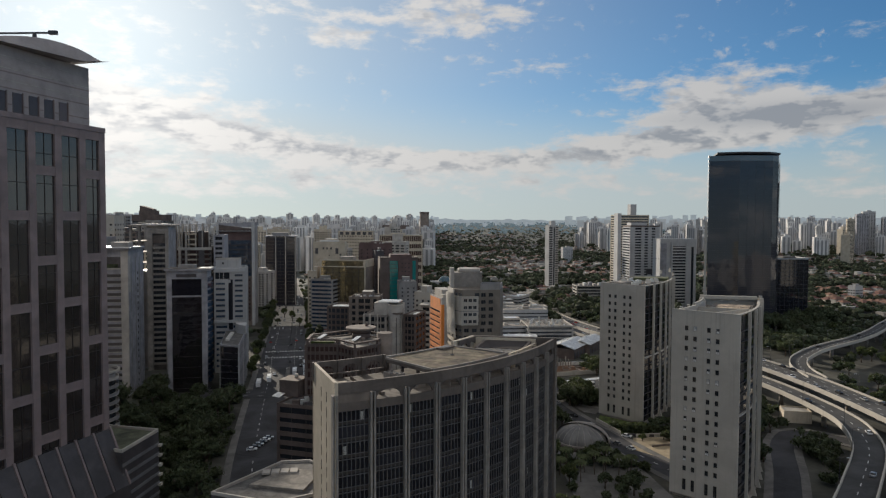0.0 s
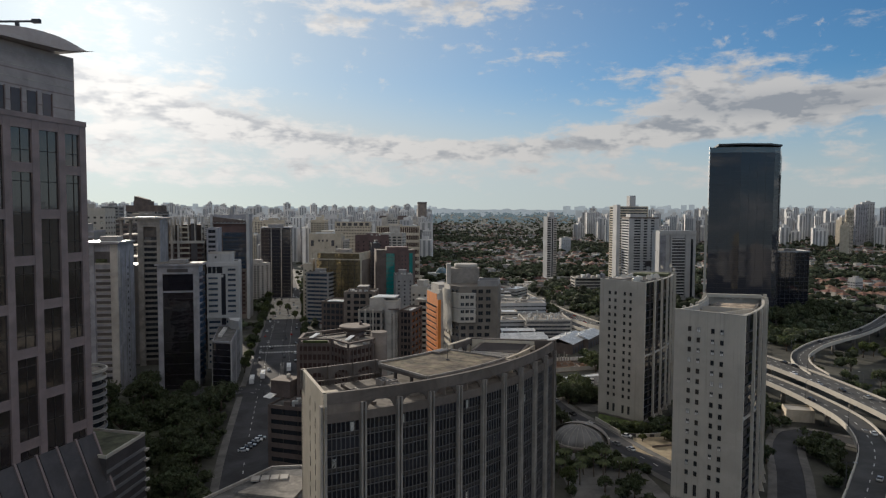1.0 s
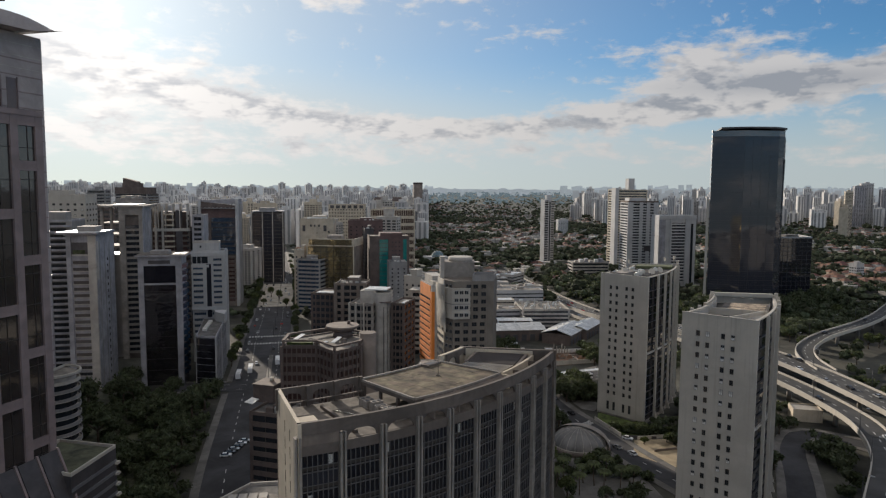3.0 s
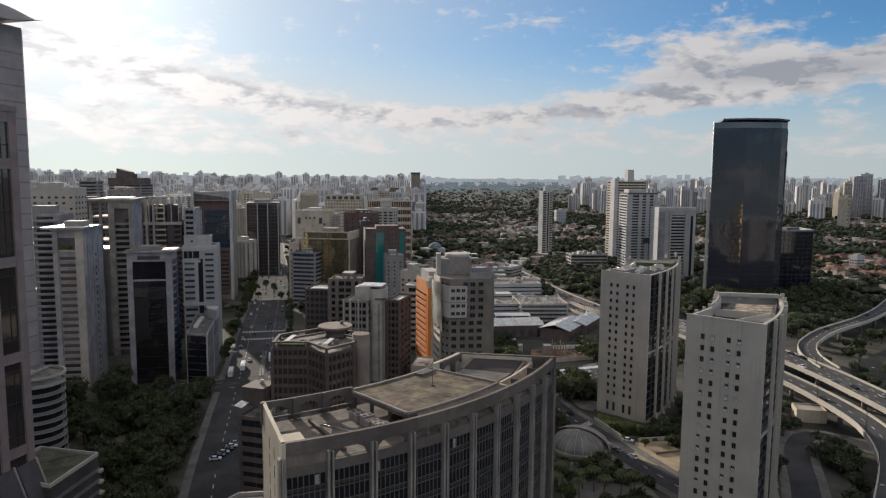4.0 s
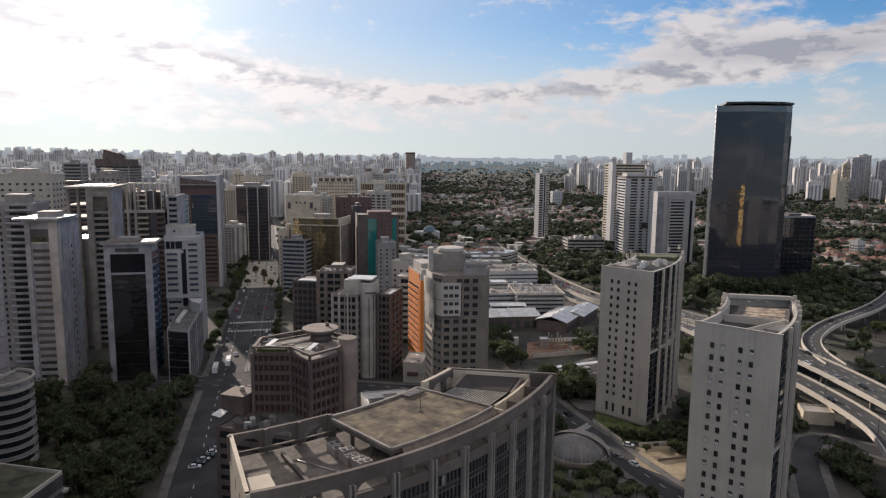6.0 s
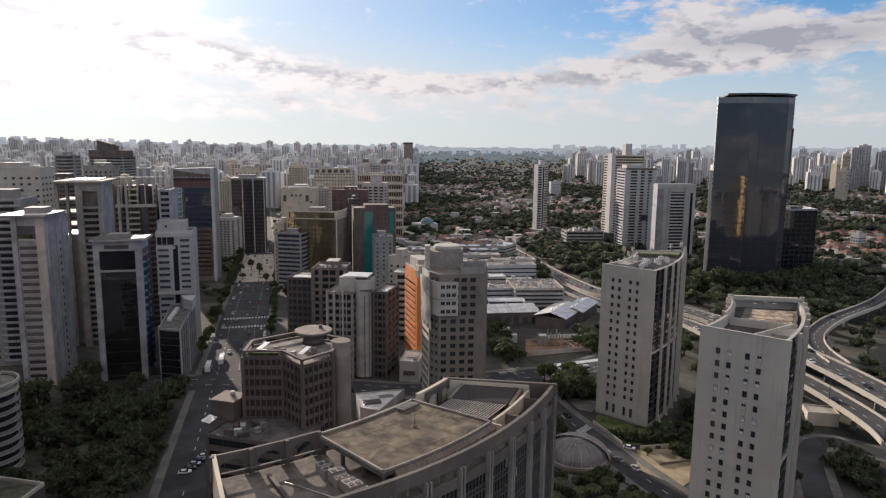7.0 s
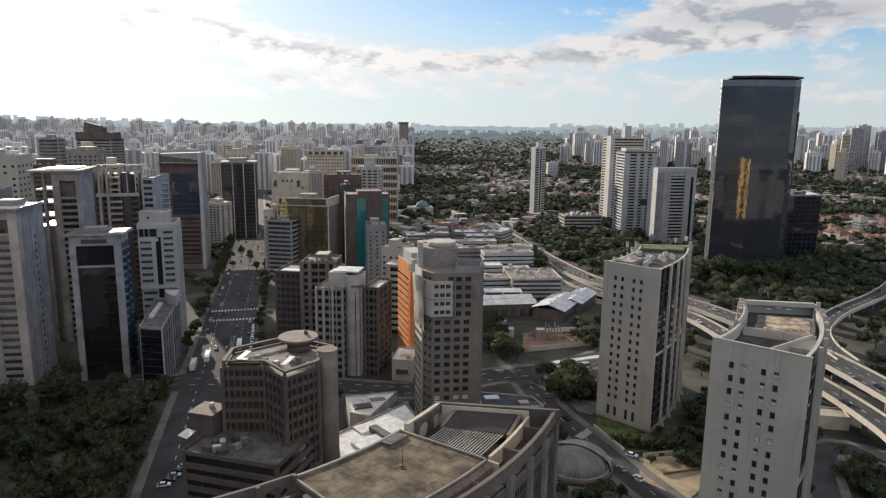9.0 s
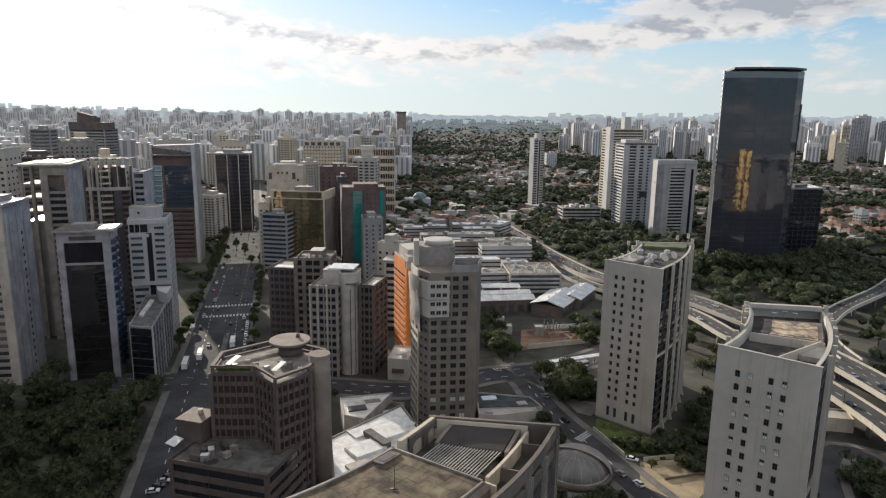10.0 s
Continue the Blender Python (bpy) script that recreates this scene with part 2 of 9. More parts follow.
SAND = surface("sunlit_sandy_ground", (0.36, 0.29, 0.19), 0.95, vary=0.22, stain=0.1)
EARTH = surface("red_earth", (0.22, 0.135, 0.09), 0.95, vary=0.25, stain=0.1)
LAWN = surface("lawn", (0.085, 0.115, 0.03), 0.95, vary=0.35, stain=0.2, grain=3.0, bump=0.4)
PARK = surface("leafy_ground", (0.085, 0.09, 0.055), 0.95, vary=0.4, stain=0.15, grain=2.0, bump=0.4)
# green-grey far ground, lifted paler in its colour for distance haze
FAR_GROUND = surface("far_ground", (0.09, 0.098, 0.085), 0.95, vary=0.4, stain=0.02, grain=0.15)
TERRACE = surface("dark_terrace_screed", (0.15, 0.13, 0.11), 0.9, vary=0.3, stain=0.25, grain=1.0)
SUNLIT_PAVING = surface("sunlit_paving", (0.46, 0.42, 0.35), 0.85, vary=0.2, stain=0.12)
PAINT = surface("road_paint", (0.5, 0.5, 0.48), 0.7, vary=0.15, grain=3.0)
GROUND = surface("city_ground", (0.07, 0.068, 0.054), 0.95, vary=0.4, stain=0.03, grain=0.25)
TERRACOTTA = surface("terracotta_roofs", (0.2, 0.108, 0.082), 0.9, vary=0.25, stain=0.05, islands=0.4)
PLASTER = surface("house_plaster", (0.36, 0.34, 0.315), 0.85, vary=0.15, stain=0.05, islands=0.4)
# pale render of far towers, with some haze paleness put into the colour
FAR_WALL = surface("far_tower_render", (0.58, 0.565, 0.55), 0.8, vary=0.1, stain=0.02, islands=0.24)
LEAF = foliage("leaves", (0.075, 0.09, 0.047), (0.1, 0.13, 0.045), 0.22)
LEAF_PALE = foliage("pale_leaves", (0.09, 0.105, 0.045), (0.14, 0.18, 0.05), 0.3)
LEAF_FAR = surface("far_leaves", (0.062, 0.072, 0.042), 0.95, vary=0.4, stain=0.05, grain=0.3, islands=0.5, ior=1.25)
SLATE = surface("blue_grey_felt", (0.055, 0.068, 0.078), 0.85, vary=0.3, stain=0.25)
# grey concrete, lightened and tinted violet-blue in its colour for haze
COOL = surface("haze_tinted_concrete", (0.33, 0.325, 0.345), 0.85, streak=True, vary=0.18)
BRIGHT = surface("bright_white_paint", (0.45, 0.445, 0.44), 0.75, streak=True, vary=0.08, stain=0.06)
WARM_GREY = surface("warm_grey_render", (0.19, 0.165, 0.138), 0.85, streak=True, vary=0.12)
BARK = surface("bark", (0.12, 0.09, 0.065), 0.9, vary=0.25, grain=4.0, bump=0.4)
GLASS = glazing("window_glass", (0.022, 0.025, 0.03))
GLASS_BROWN = glazing("bronze_glass", (0.06, 0.036, 0.032), 0.1, 0.03, 1.6)
GLASS_BLUE = glazing("blue_glass", (0.02, 0.04, 0.07), 0.05, 0.03, 1.8)
GLASS_WAVY = glazing("wavy_mirror_glass", (0.016, 0.014, 0.016), 0.03, 0.02, 2.1)
GLASS_GRANITE = glazing("smoked_sky_glass", (0.035, 0.028, 0.027), 0.05, 0.02, 1.9)
GLASS_DARK = glazing("black_mirror_glass", (0.012, 0.012, 0.017), 0.03, 0.03, 1.6)
GLASS_TOWER = glazing("blue_black_mirror", (0.012, 0.013, 0.019), 0.025, 0.004, 1.5)
GOLD_CLAD = surface("golden_reflector_metal", (0.8, 0.56, 0.24), 0.4, 1.0, vary=0.12, grain=0.4)
DOME_GLASS = glazing("pale_blue_glass", (0.1, 0.19, 0.24), 0.15, 0.01, 1.6)
GLASS_TEAL = glazing("teal_glass", (0.01, 0.16, 0.15), 0.12, 0.02, 1.6)
GLASS_GOLD = glazing("golden_glass", (0.5, 0.4, 0.23), 0.05, 0.02, 1.6, 0.9)
BLIND = surface("drawn_blind", (0.55, 0.54, 0.5), 0.8, vary=0.12)
CAR_WHITE = surface("white_car_paint", (0.75, 0.75, 0.75), 0.25, 0.0, vary=0.04, bump=0)
CAR_SILVER = surface("silver_car_paint", (0.4, 0.41, 0.42), 0.3, 0.5, vary=0.05, bump=0)
CAR_BLACK = surface("black_car_paint", (0.02, 0.02, 0.022), 0.22, 0.0, vary=0.05, bump=0)
CAR_RED = surface("red_car_paint", (0.35, 0.03, 0.025), 0.25, 0.0, vary=0.05, bump=0)
RUBBER = surface("rubber", (0.02, 0.02, 0.02), 0.8, vary=0.1, bump=0)
NET = surface("safety_net", (0.42, 0.39, 0.34), 0.9, vary=0.15, bump=0.6)


# ---- mesh helpers ----
class Shape:
    """Collects solids and turns them into one mesh."""

    def __init__(self):
        self.v, self.f, self.m, self.s = [], [], [], []

    def face(self, ids, mat=0, smooth=False):
        self.f.append(ids), self.m.append(mat), self.s.append(smooth)

    def box(self, x0, x1, y0, y1, z0, z1, mat=0):
        return self.prism([(x0, y0), (x1, y0), (x1, y1), (x0, y1)], z0, z1, mat)

    def prism(self, pts, z0, z1, mat=0, top=None, smooth=False):
        """Upright solid over a plan that runs counter-clockwise; top: another plan for the upper rim."""
        n, k = len(pts), len(self.v)
        up = top or pts
        zs = (lambda z: z if hasattr(z, "__len__") else [z] * n)
        for (x, y), z in zip(pts, zs(z0)):
            self.v.append((x, y, z))
        for (x, y), z in zip(up, zs(z1)):
            self.v.append((x, y, z))
        for i in range(n):
            j = (i + 1) % n
            self.face((k + i, k + j, k + n + j, k + n + i), mat, smooth)
        self.face(tuple(range(k + n - 1, k - 1, -1)), mat)
        self.face(tuple(range(k + n, k + 2 * n)), mat)
        return self

    def ring(self, x0, x1, y0, y1, t, z0, z1, mat=0):
        """A square ring of wall of thickness t, in one piece."""
        k = len(self.v)
        for z in (z0, z1):
            self.v += [(x0, y0, z), (x1, y0, z), (x1, y1, z), (x0, y1, z), (x0 + t, y0 + t, z), (x1 - t, y0 + t, z), (x1 - t, y1 - t, z), (x0 + t, y1 - t, z)]
        for i in range(4):
            j = (i + 1) % 4
            self.face((k + i, k + j, k + 8 + j, k + 8 + i), mat)
            self.face((k + 4 + j, k + 4 + i, k + 12 + i, k + 12 + j), mat)
            self.face((k + 8 + i, k + 8 + j, k + 12 + j, k + 12 + i), mat)
            self.face((k + j, k + i, k + 4 + i, k + 4 + j), mat)
        return self

    def cyl(self, x, y, z0, z1, r, r2=None, n=12, mat=0):
        r2 = r if r2 is None else r2
        ring = [(math.cos(2 * math.pi * i / n), math.sin(2 * math.pi * i / n)) for i in range(n)]
        return self.prism([(x + r * c, y + r * s) for c, s in ring], z0, z1, mat, [(x + r2 * c, y + r2 * s) for c, s in ring], True)

    def slab(self, a, b, thick, z0, z1, mat=0):
        """Upright wall from plan point a to b, its thickness to the left of the way."""
        dx, dy = b[0] - a[0], b[1] - a[1]
        d = math.hypot(dx, dy) or 1
        nx, ny = -dy / d * thick, dx / d * thick
        return self.prism([a, b, (b[0] + nx, b[1] + ny), (a[0] + nx, a[1] + ny)], z0, z1, mat)

    def beam(self, a, b, r, mat=0, n=6):
        """Round bar between two places."""
        a, b = Vector(a), Vector(b)
        q = (b - a).to_track_quat("Z", "Y").to_matrix()
        k = len(self.v)
        for p in (a, b):
            for i in range(n):
                self.v.append(tuple(p + q @ Vector((r * math.cos(2 * math.pi * i / n), r * math.sin(2 * math.pi * i / n), 0))))
        for i in range(n):
            j = (i + 1) % n
            self.face((k + i, k + j, k + n + j, k + n + i), mat, True)
        self.face(tuple(range(k + n - 1, k - 1, -1)), mat)
        self.face(tuple(range(k + n, k + 2 * n)), mat)
        return self

    def mesh(self, name, *mats):
        me = bpy.data.meshes.new(name)
        me.from_pydata(self.v, [], self.f)
        for m in mats:
            me.materials.append(m)
        me.polygons.foreach_set("material_index", self.m)
        me.polygons.foreach_set("use_smooth", self.s)
        me.update()
        return me


def thing(name, label, category, m=None, group="", kind=""):
    ob = new(name)
    ob.empty_display_size = 1.0
    if m is not None:
        ob.matrix_basis = m
    return tagged(ob, label, category, group, kind)


def put(name, mesh, parent=None, m=None, label=""):
    """One mesh as an object under a thing; the mesh may be shared."""
    ob = new(name, mesh)
    ob.parent = parent
    if m is not None:
        ob.matrix_basis = m
    if label:
        ob["label"] = label
    return ob


def part(name, shape, mats, parent, label="", m=None):
    mats = mats if isinstance(mats, (list, tuple)) else [mats]
    return put(name, shape.mesh(name, *mats), parent, m, label)


def solo(name, shape, mats, label, category, kind="", group="", m=None):
    """A thing of one mesh."""
    mats = mats if isinstance(mats, (list, tuple)) else [mats]
    return tagged(put(name, shape.mesh(name, *mats), None, m), label, category, group, kind)


def site(p, q):
    """The pose of a building whose front runs from p to q: x along the front from its middle, y inwards. And the front's length."""
    (x0, y0), (x1, y1) = p, q
    return pose((x0 + x1) / 2, (y0 + y1) / 2, 0, 0, 0, math.degrees(math.atan2(y1 - y0, x1 - x0))), math.hypot(x1 - x0, y1 - y0)


TAKEN = []      # plan circles that later filling keeps clear of


def take(x, y, r):
    TAKEN.append((x, y, r))


def clear(x, y, r=0.0):
    return all((x - a) ** 2 + (y - b) ** 2 > (r + c) ** 2 for a, b, c in TAKEN)


def smooth_line(pts, step=4.0):
    """A curve through places (any number of coordinates), sampled about every step metres."""
    pts = [np.array(p, float) for p in pts]
    pts = [2 * pts[0] - pts[1], *pts, 2 * pts[-1] - pts[-2]]
    line = []
    for a, b, c, d in zip(pts, pts[1:], pts[2:], pts[3:]):
        n = max(2, int(np.linalg.norm(c - b) / step))
        for i in range(n):
            t = i / n
            line.append(0.5 * (2 * b + (c - a) * t + (2 * a - 5 * b + 4 * c - d) * t * t + (3 * b - a - 3 * c + d) * t ** 3))
    return line + [pts[-2]]


def ribbon(shape, line, left, right, low, high, mat=0):
    """A long solid that follows a line of (x, y, z), between two offsets to its right, from z + low to z + high."""
    k, n = len(shape.v), len(line)
    for i, p in enumerate(line):
        d = line[min(i + 1, n - 1)] - line[max(i - 1, 0)]
        d = d[:2] / np.linalg.norm(d[:2])
        r = np.array((d[1], -d[0]))
        for off, z in ((left, low), (right, low), (right, high), (left, high)):
            shape.v.append((p[0] + r[0] * off, p[1] + r[1] * off, p[2] + z))
    for i in range(n - 1):
        a, b = k + 4 * i, k + 4 * i + 4
        for u, v in ((0, 1), (1, 2), (2, 3), (3, 0)):
            shape.face((a + u, a + v, b + v, b + u), mat)
    shape.face((k, k + 3, k + 2, k + 1), mat)
    e = k + 4 * (n - 1)
    shape.face((e, e + 1, e + 2, e + 3), mat)
    return shape


# ---- ground and roads ----
def height(x, y):
    """The land: flat near by, rising to low hills far off."""
    d = math.hypot(x, y)
    t = min(1.0, max(0.0, (d - 1700) / 2600))
    return t * t * (3 - 2 * t) * (88 + 24 * noise.noise(Vector((x * 0.0006, y * 0.0006, 1.7))))


def make_ground():
    s = Shape()
    rings = [0, 150, 300, 450, 600, 800, 1000, 1300, 1700, 2000, 2400, 2800, 3200, 3700, 4200, 4600, 4950]
    n = 72
    for r in rings:
        for i in range(n):
            a = 2 * math.pi * i / n
            x, y = r * math.cos(a), r * math.sin(a)
            s.v.append((x, y, height(x, y)))
    for j in range(len(rings) - 1):
        for i in range(n):
            k = (i + 1) % n
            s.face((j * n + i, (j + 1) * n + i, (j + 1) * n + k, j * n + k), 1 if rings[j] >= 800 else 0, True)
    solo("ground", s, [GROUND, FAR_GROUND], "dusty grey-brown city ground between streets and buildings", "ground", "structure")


make_ground()


def ground_sheet(name, pts, z, mat, label, category):
    s = Shape().prism(pts, -0.3, z)
    return solo(name, s, mat, label, category, "structure")


STREETS = []


def street(name, pts, width, label, dashes=True, edge=True, z=0.06, mat=ASPHALT):
    line = smooth_line([(x, y, z) for x, y in pts])
    s = ribbon(Shape(), line, -width / 2, width / 2, -0.3, 0.0)
    road = solo(name, s, mat, label, "road", "structure")
    for p in line[::2]:
        take(p[0], p[1], width / 2 + 1.5)
    STREETS.append((line, width, edge))
    if dashes:
        marks(road, line, [width / 4, -width / 4] if width > 11 else [0.0])
    return line


def marks(parent, line, offsets, every=2, wide=0.16):
    s = Shape()
    for off in offsets:
        for i in range(0, len(line) - 1, every):
            seg = [line[i], line[i] + (line[i + 1] - line[i]) * 0.7]
            ribbon(s, seg, off - wide, off + wide, 0.0, 0.012)
    if s.f:
        part("lane_marking", s, PAINT, parent, "white dashed lane lines")


def crossing(parent, a, b, length, stripes, z=0.06):
    """Zebra stripes from a to b, each of that length along the road."""
    a, b = np.array(a, float), np.array(b, float)
    d = (b - a) / np.linalg.norm(b - a)
    nrm = np.array((-d[1], d[0]))
    s = Shape()
    for i in range(stripes):
        c = a + (b - a) * (i + 0.5) / stripes
        h = np.linalg.norm(b - a) / stripes * 0.28
        p = [c - d * h - nrm * length / 2, c + d * h - nrm * length / 2, c + d * h + nrm * length / 2, c - d * h + nrm * length / 2]
        s.prism([tuple(v) for v in p], z - 0.01, z + 0.025)
    return part("zebra_crossing", s, PAINT, parent, "worn white zebra stripes")


AVENUE = [(-66, 215), (-80, 262), (-95, 318), (-109, 372), (-122, 422), (-134, 466), (-160, 570), (-186, 670), (-222, 800), (-270, 960), (-340, 1200)]
avenue = street("avenue", AVENUE, 30, "wide dark asphalt avenue with white lane lines")
avenue_ob = bpy.data.objects["avenue"]
crossing(avenue_ob, (-149, 471), (-119, 479), 4, 16)
crossing(avenue_ob, (-143, 450), (-117, 457), 4, 14)
median = ribbon(Shape(), smooth_line([(x + 3.5, y, 0.05) for x, y in AVENUE[3:5]]), -1.2, 1.2, -0.2, 0.22)
solo("median_strip", median, PAVING, "narrow paved strip between the carriageways", "median", "structure")
street("cross_street", [(-150, 352), (-95, 356), (-46, 352), (-14, 350), (22, 368), (52, 378), (82, 398), (118, 436)], 15, "dark asphalt cross street with faded lines", z=0.1)
side_street = street("side_street", [(84, 236), (68, 270), (58, 297), (46, 328), (38, 362)], 10.5, "narrow asphalt street curving past a garden", z=0.08)
street("lower_street", [(100, 210), (118, 250), (135, 290), (152, 300), (190, 262)], 9, "dark asphalt slip road under the viaducts", dashes=False)
# pale sheet for the lit stretch of avenue: sunlight put into its colour
ground_sheet("crossing_square", [(-181, 588), (-140, 598), (-166, 738), (-222, 728)], 0.13, SUNLIT_PAVING, "paved square in the avenue with sunlight painted into its pale colour", "square")
crossing(bpy.data.objects["cross_street"], (24, 376), (36, 383), 4, 9, 0.1)
crossing(bpy.data.objects["side_street"], (52, 306), (58, 313), 3.5, 8, 0.08)
# sandy ground made paler for the patch of sunlight lying on it
ground_sheet("sand_lot", [(67, 276), (79, 264), (92, 276), (101, 291), (84, 293), (71, 291)], 0.12, SAND, "bare sandy lot behind a low wall, sunlight put into its colour", "lot")
ground_sheet("lawn", [(83, 268), (93, 262), (101, 274), (94, 281)], 0.16, LAWN, "small patch of mown green grass", "lawn")
ground_sheet("garden", [(60, 313), (67, 294), (80, 293), (86, 303), (80, 309), (63, 325)], 0.2, LAWN, "green garden bed round a tower's foot", "garden")
ground_sheet("entrance_path", [(56, 330), (61, 327), (70, 338), (52, 345)], 0.14, PAVING, "pale paved forecourt of a tower", "path")
ground_sheet("building_site", [(40, 402), (90, 420), (84, 445), (44, 436)], 0.1, EARTH, "red-brown earth of a building site", "building site")
ground_sheet("park", [(-182, 206), (-92, 206), (-104, 262), (-128, 347), (-182, 338)], 0.05, PARK, "dark leafy ground of a small park", "park")
ground_sheet("forecourt", [(36, 210), (72, 212), (66, 252), (52, 286), (34, 290)], 0.05, PAVING, "worn paved forecourt with planting", "forecourt")
ground_sheet("parking_lot", [(-96, 262), (-84, 258), (-78, 285), (-90, 289)], 0.11, ASPHALT, "small dark car park beside the avenue", "car park")


def pavements():
    """Footways along the streets, open where another street crosses."""
    for n, (line, width, edge) in enumerate(STREETS):
        if not edge:
            continue
        for side in (-1, 1):
            off, run = side * (width / 2 + 1.5), []
            for i, p in enumerate(line):
                d = line[min(i + 1, len(line) - 1)] - line[max(i - 1, 0)]
                d = d / np.linalg.norm(d)
                q = np.array((p[0] + d[1] * off, p[1] - d[0] * off))
                free = all(k == n or min(np.hypot(o[0] - q[0], o[1] - q[1]) for o in other) > ow / 2 + 2.0 for k, (other, ow, _) in enumerate(STREETS))
                if free:
                    run.append(p)
                if (not free or i == len(line) - 1) and len(run) > 1:
                    solo("pavement", ribbon(Shape(), run, off - 1.5, off + 1.5, -0.3, 0.14), PAVING, "grey paved footway along a street", "pavement", "structure")
                if not free:
                    run = []


pavements()


def viaduct(name, pts, width, label, lanes, piers=True):
    """A raised road: deck, edge beams, barriers, piers."""
    line = smooth_line(pts)
    top = thing(name, label, "viaduct", kind="structure")
    part("deck", ribbon(Shape(), line, -width / 2, width / 2, -1.1, 0.0), DECK, top, "worn grey asphalt deck")
    for side in (-1, 1):
        part("barrier", ribbon(Shape(), line, side * (width / 2) - 0.25, side * (width / 2) + 0.25, -1.3, 0.95), WHITE, top, "pale concrete barrier")
    marks(top, line, lanes, 2)
    if piers:
        for i in range(4, len(line) - 2, 8):
            p = line[i]
            if p[2] > 4:
                s = Shape().cyl(p[0], p[1], 0, p[2] - 2.2, 1.1, 1.1, 12)
                d = line[i + 1] - line[i]
                d = d / np.linalg.norm(d)
                r = np.array((d[1], -d[0])) * (width / 2 - 1)
                s.slab((p[0] - r[0] - d[0], p[1] - r[1] - d[1]), (p[0] + r[0] - d[0], p[1] + r[1] - d[1]), 1.9, p[2] - 2.3, p[2] - 1.1)
                part("pier", s, CONCRETE, top)
    for p in line[::3]:
        take(p[0], p[1], width / 2 + 2)
    return line


HIGHWAY = viaduct("highway_viaduct", [(182, 215, 9), (187, 262, 9), (188, 305, 9), (187, 335, 9), (184, 370, 9), (177, 407, 9), (166, 440, 9), (153, 475, 8.5), (132, 515, 6), (112, 556, 3), (98, 610, 1), (84, 672, 0.6), (66, 760, 0.5), (45, 880, 0.5)], 16, "broad concrete highway viaduct with pale barriers", [-4.2, 0, 4.2])
RAMP = viaduct("ramp_viaduct", [(96, 176, 8.5), (112, 198, 9), (129, 222, 9), (150, 254, 9), (161, 282, 9), (164, 305, 9), (162, 340, 9), (156, 375, 9), (149, 405, 9), (141, 450, 8.5), (121, 494, 5), (100, 540, 2), (84, 600, 0.5)], 10.5, "curving concrete ramp viaduct with two lanes", [0.0])
EARTHWORK = [p for p in HIGHWAY if 500 < p[1] < 720]
solo("earthwork", ribbon(Shape(), [np.array((p[0], p[1], 0.25)) for p in EARTHWORK], -19, -9.5, -0.4, 0.1), EARTH, "strip of bare red-brown earth beside a highway", "earthwork", "structure")
LOOP = viaduct("loop_viaduct", [(191, 372, 9), (194, 395, 9), (201, 415, 9.2), (212, 432, 9.5), (236, 458, 10), (280, 496, 10), (315, 532, 10), (352, 578, 9), (400, 640, 6), (450, 710, 2)], 9.5, "narrow looping flyover with white barriers", [0.0])


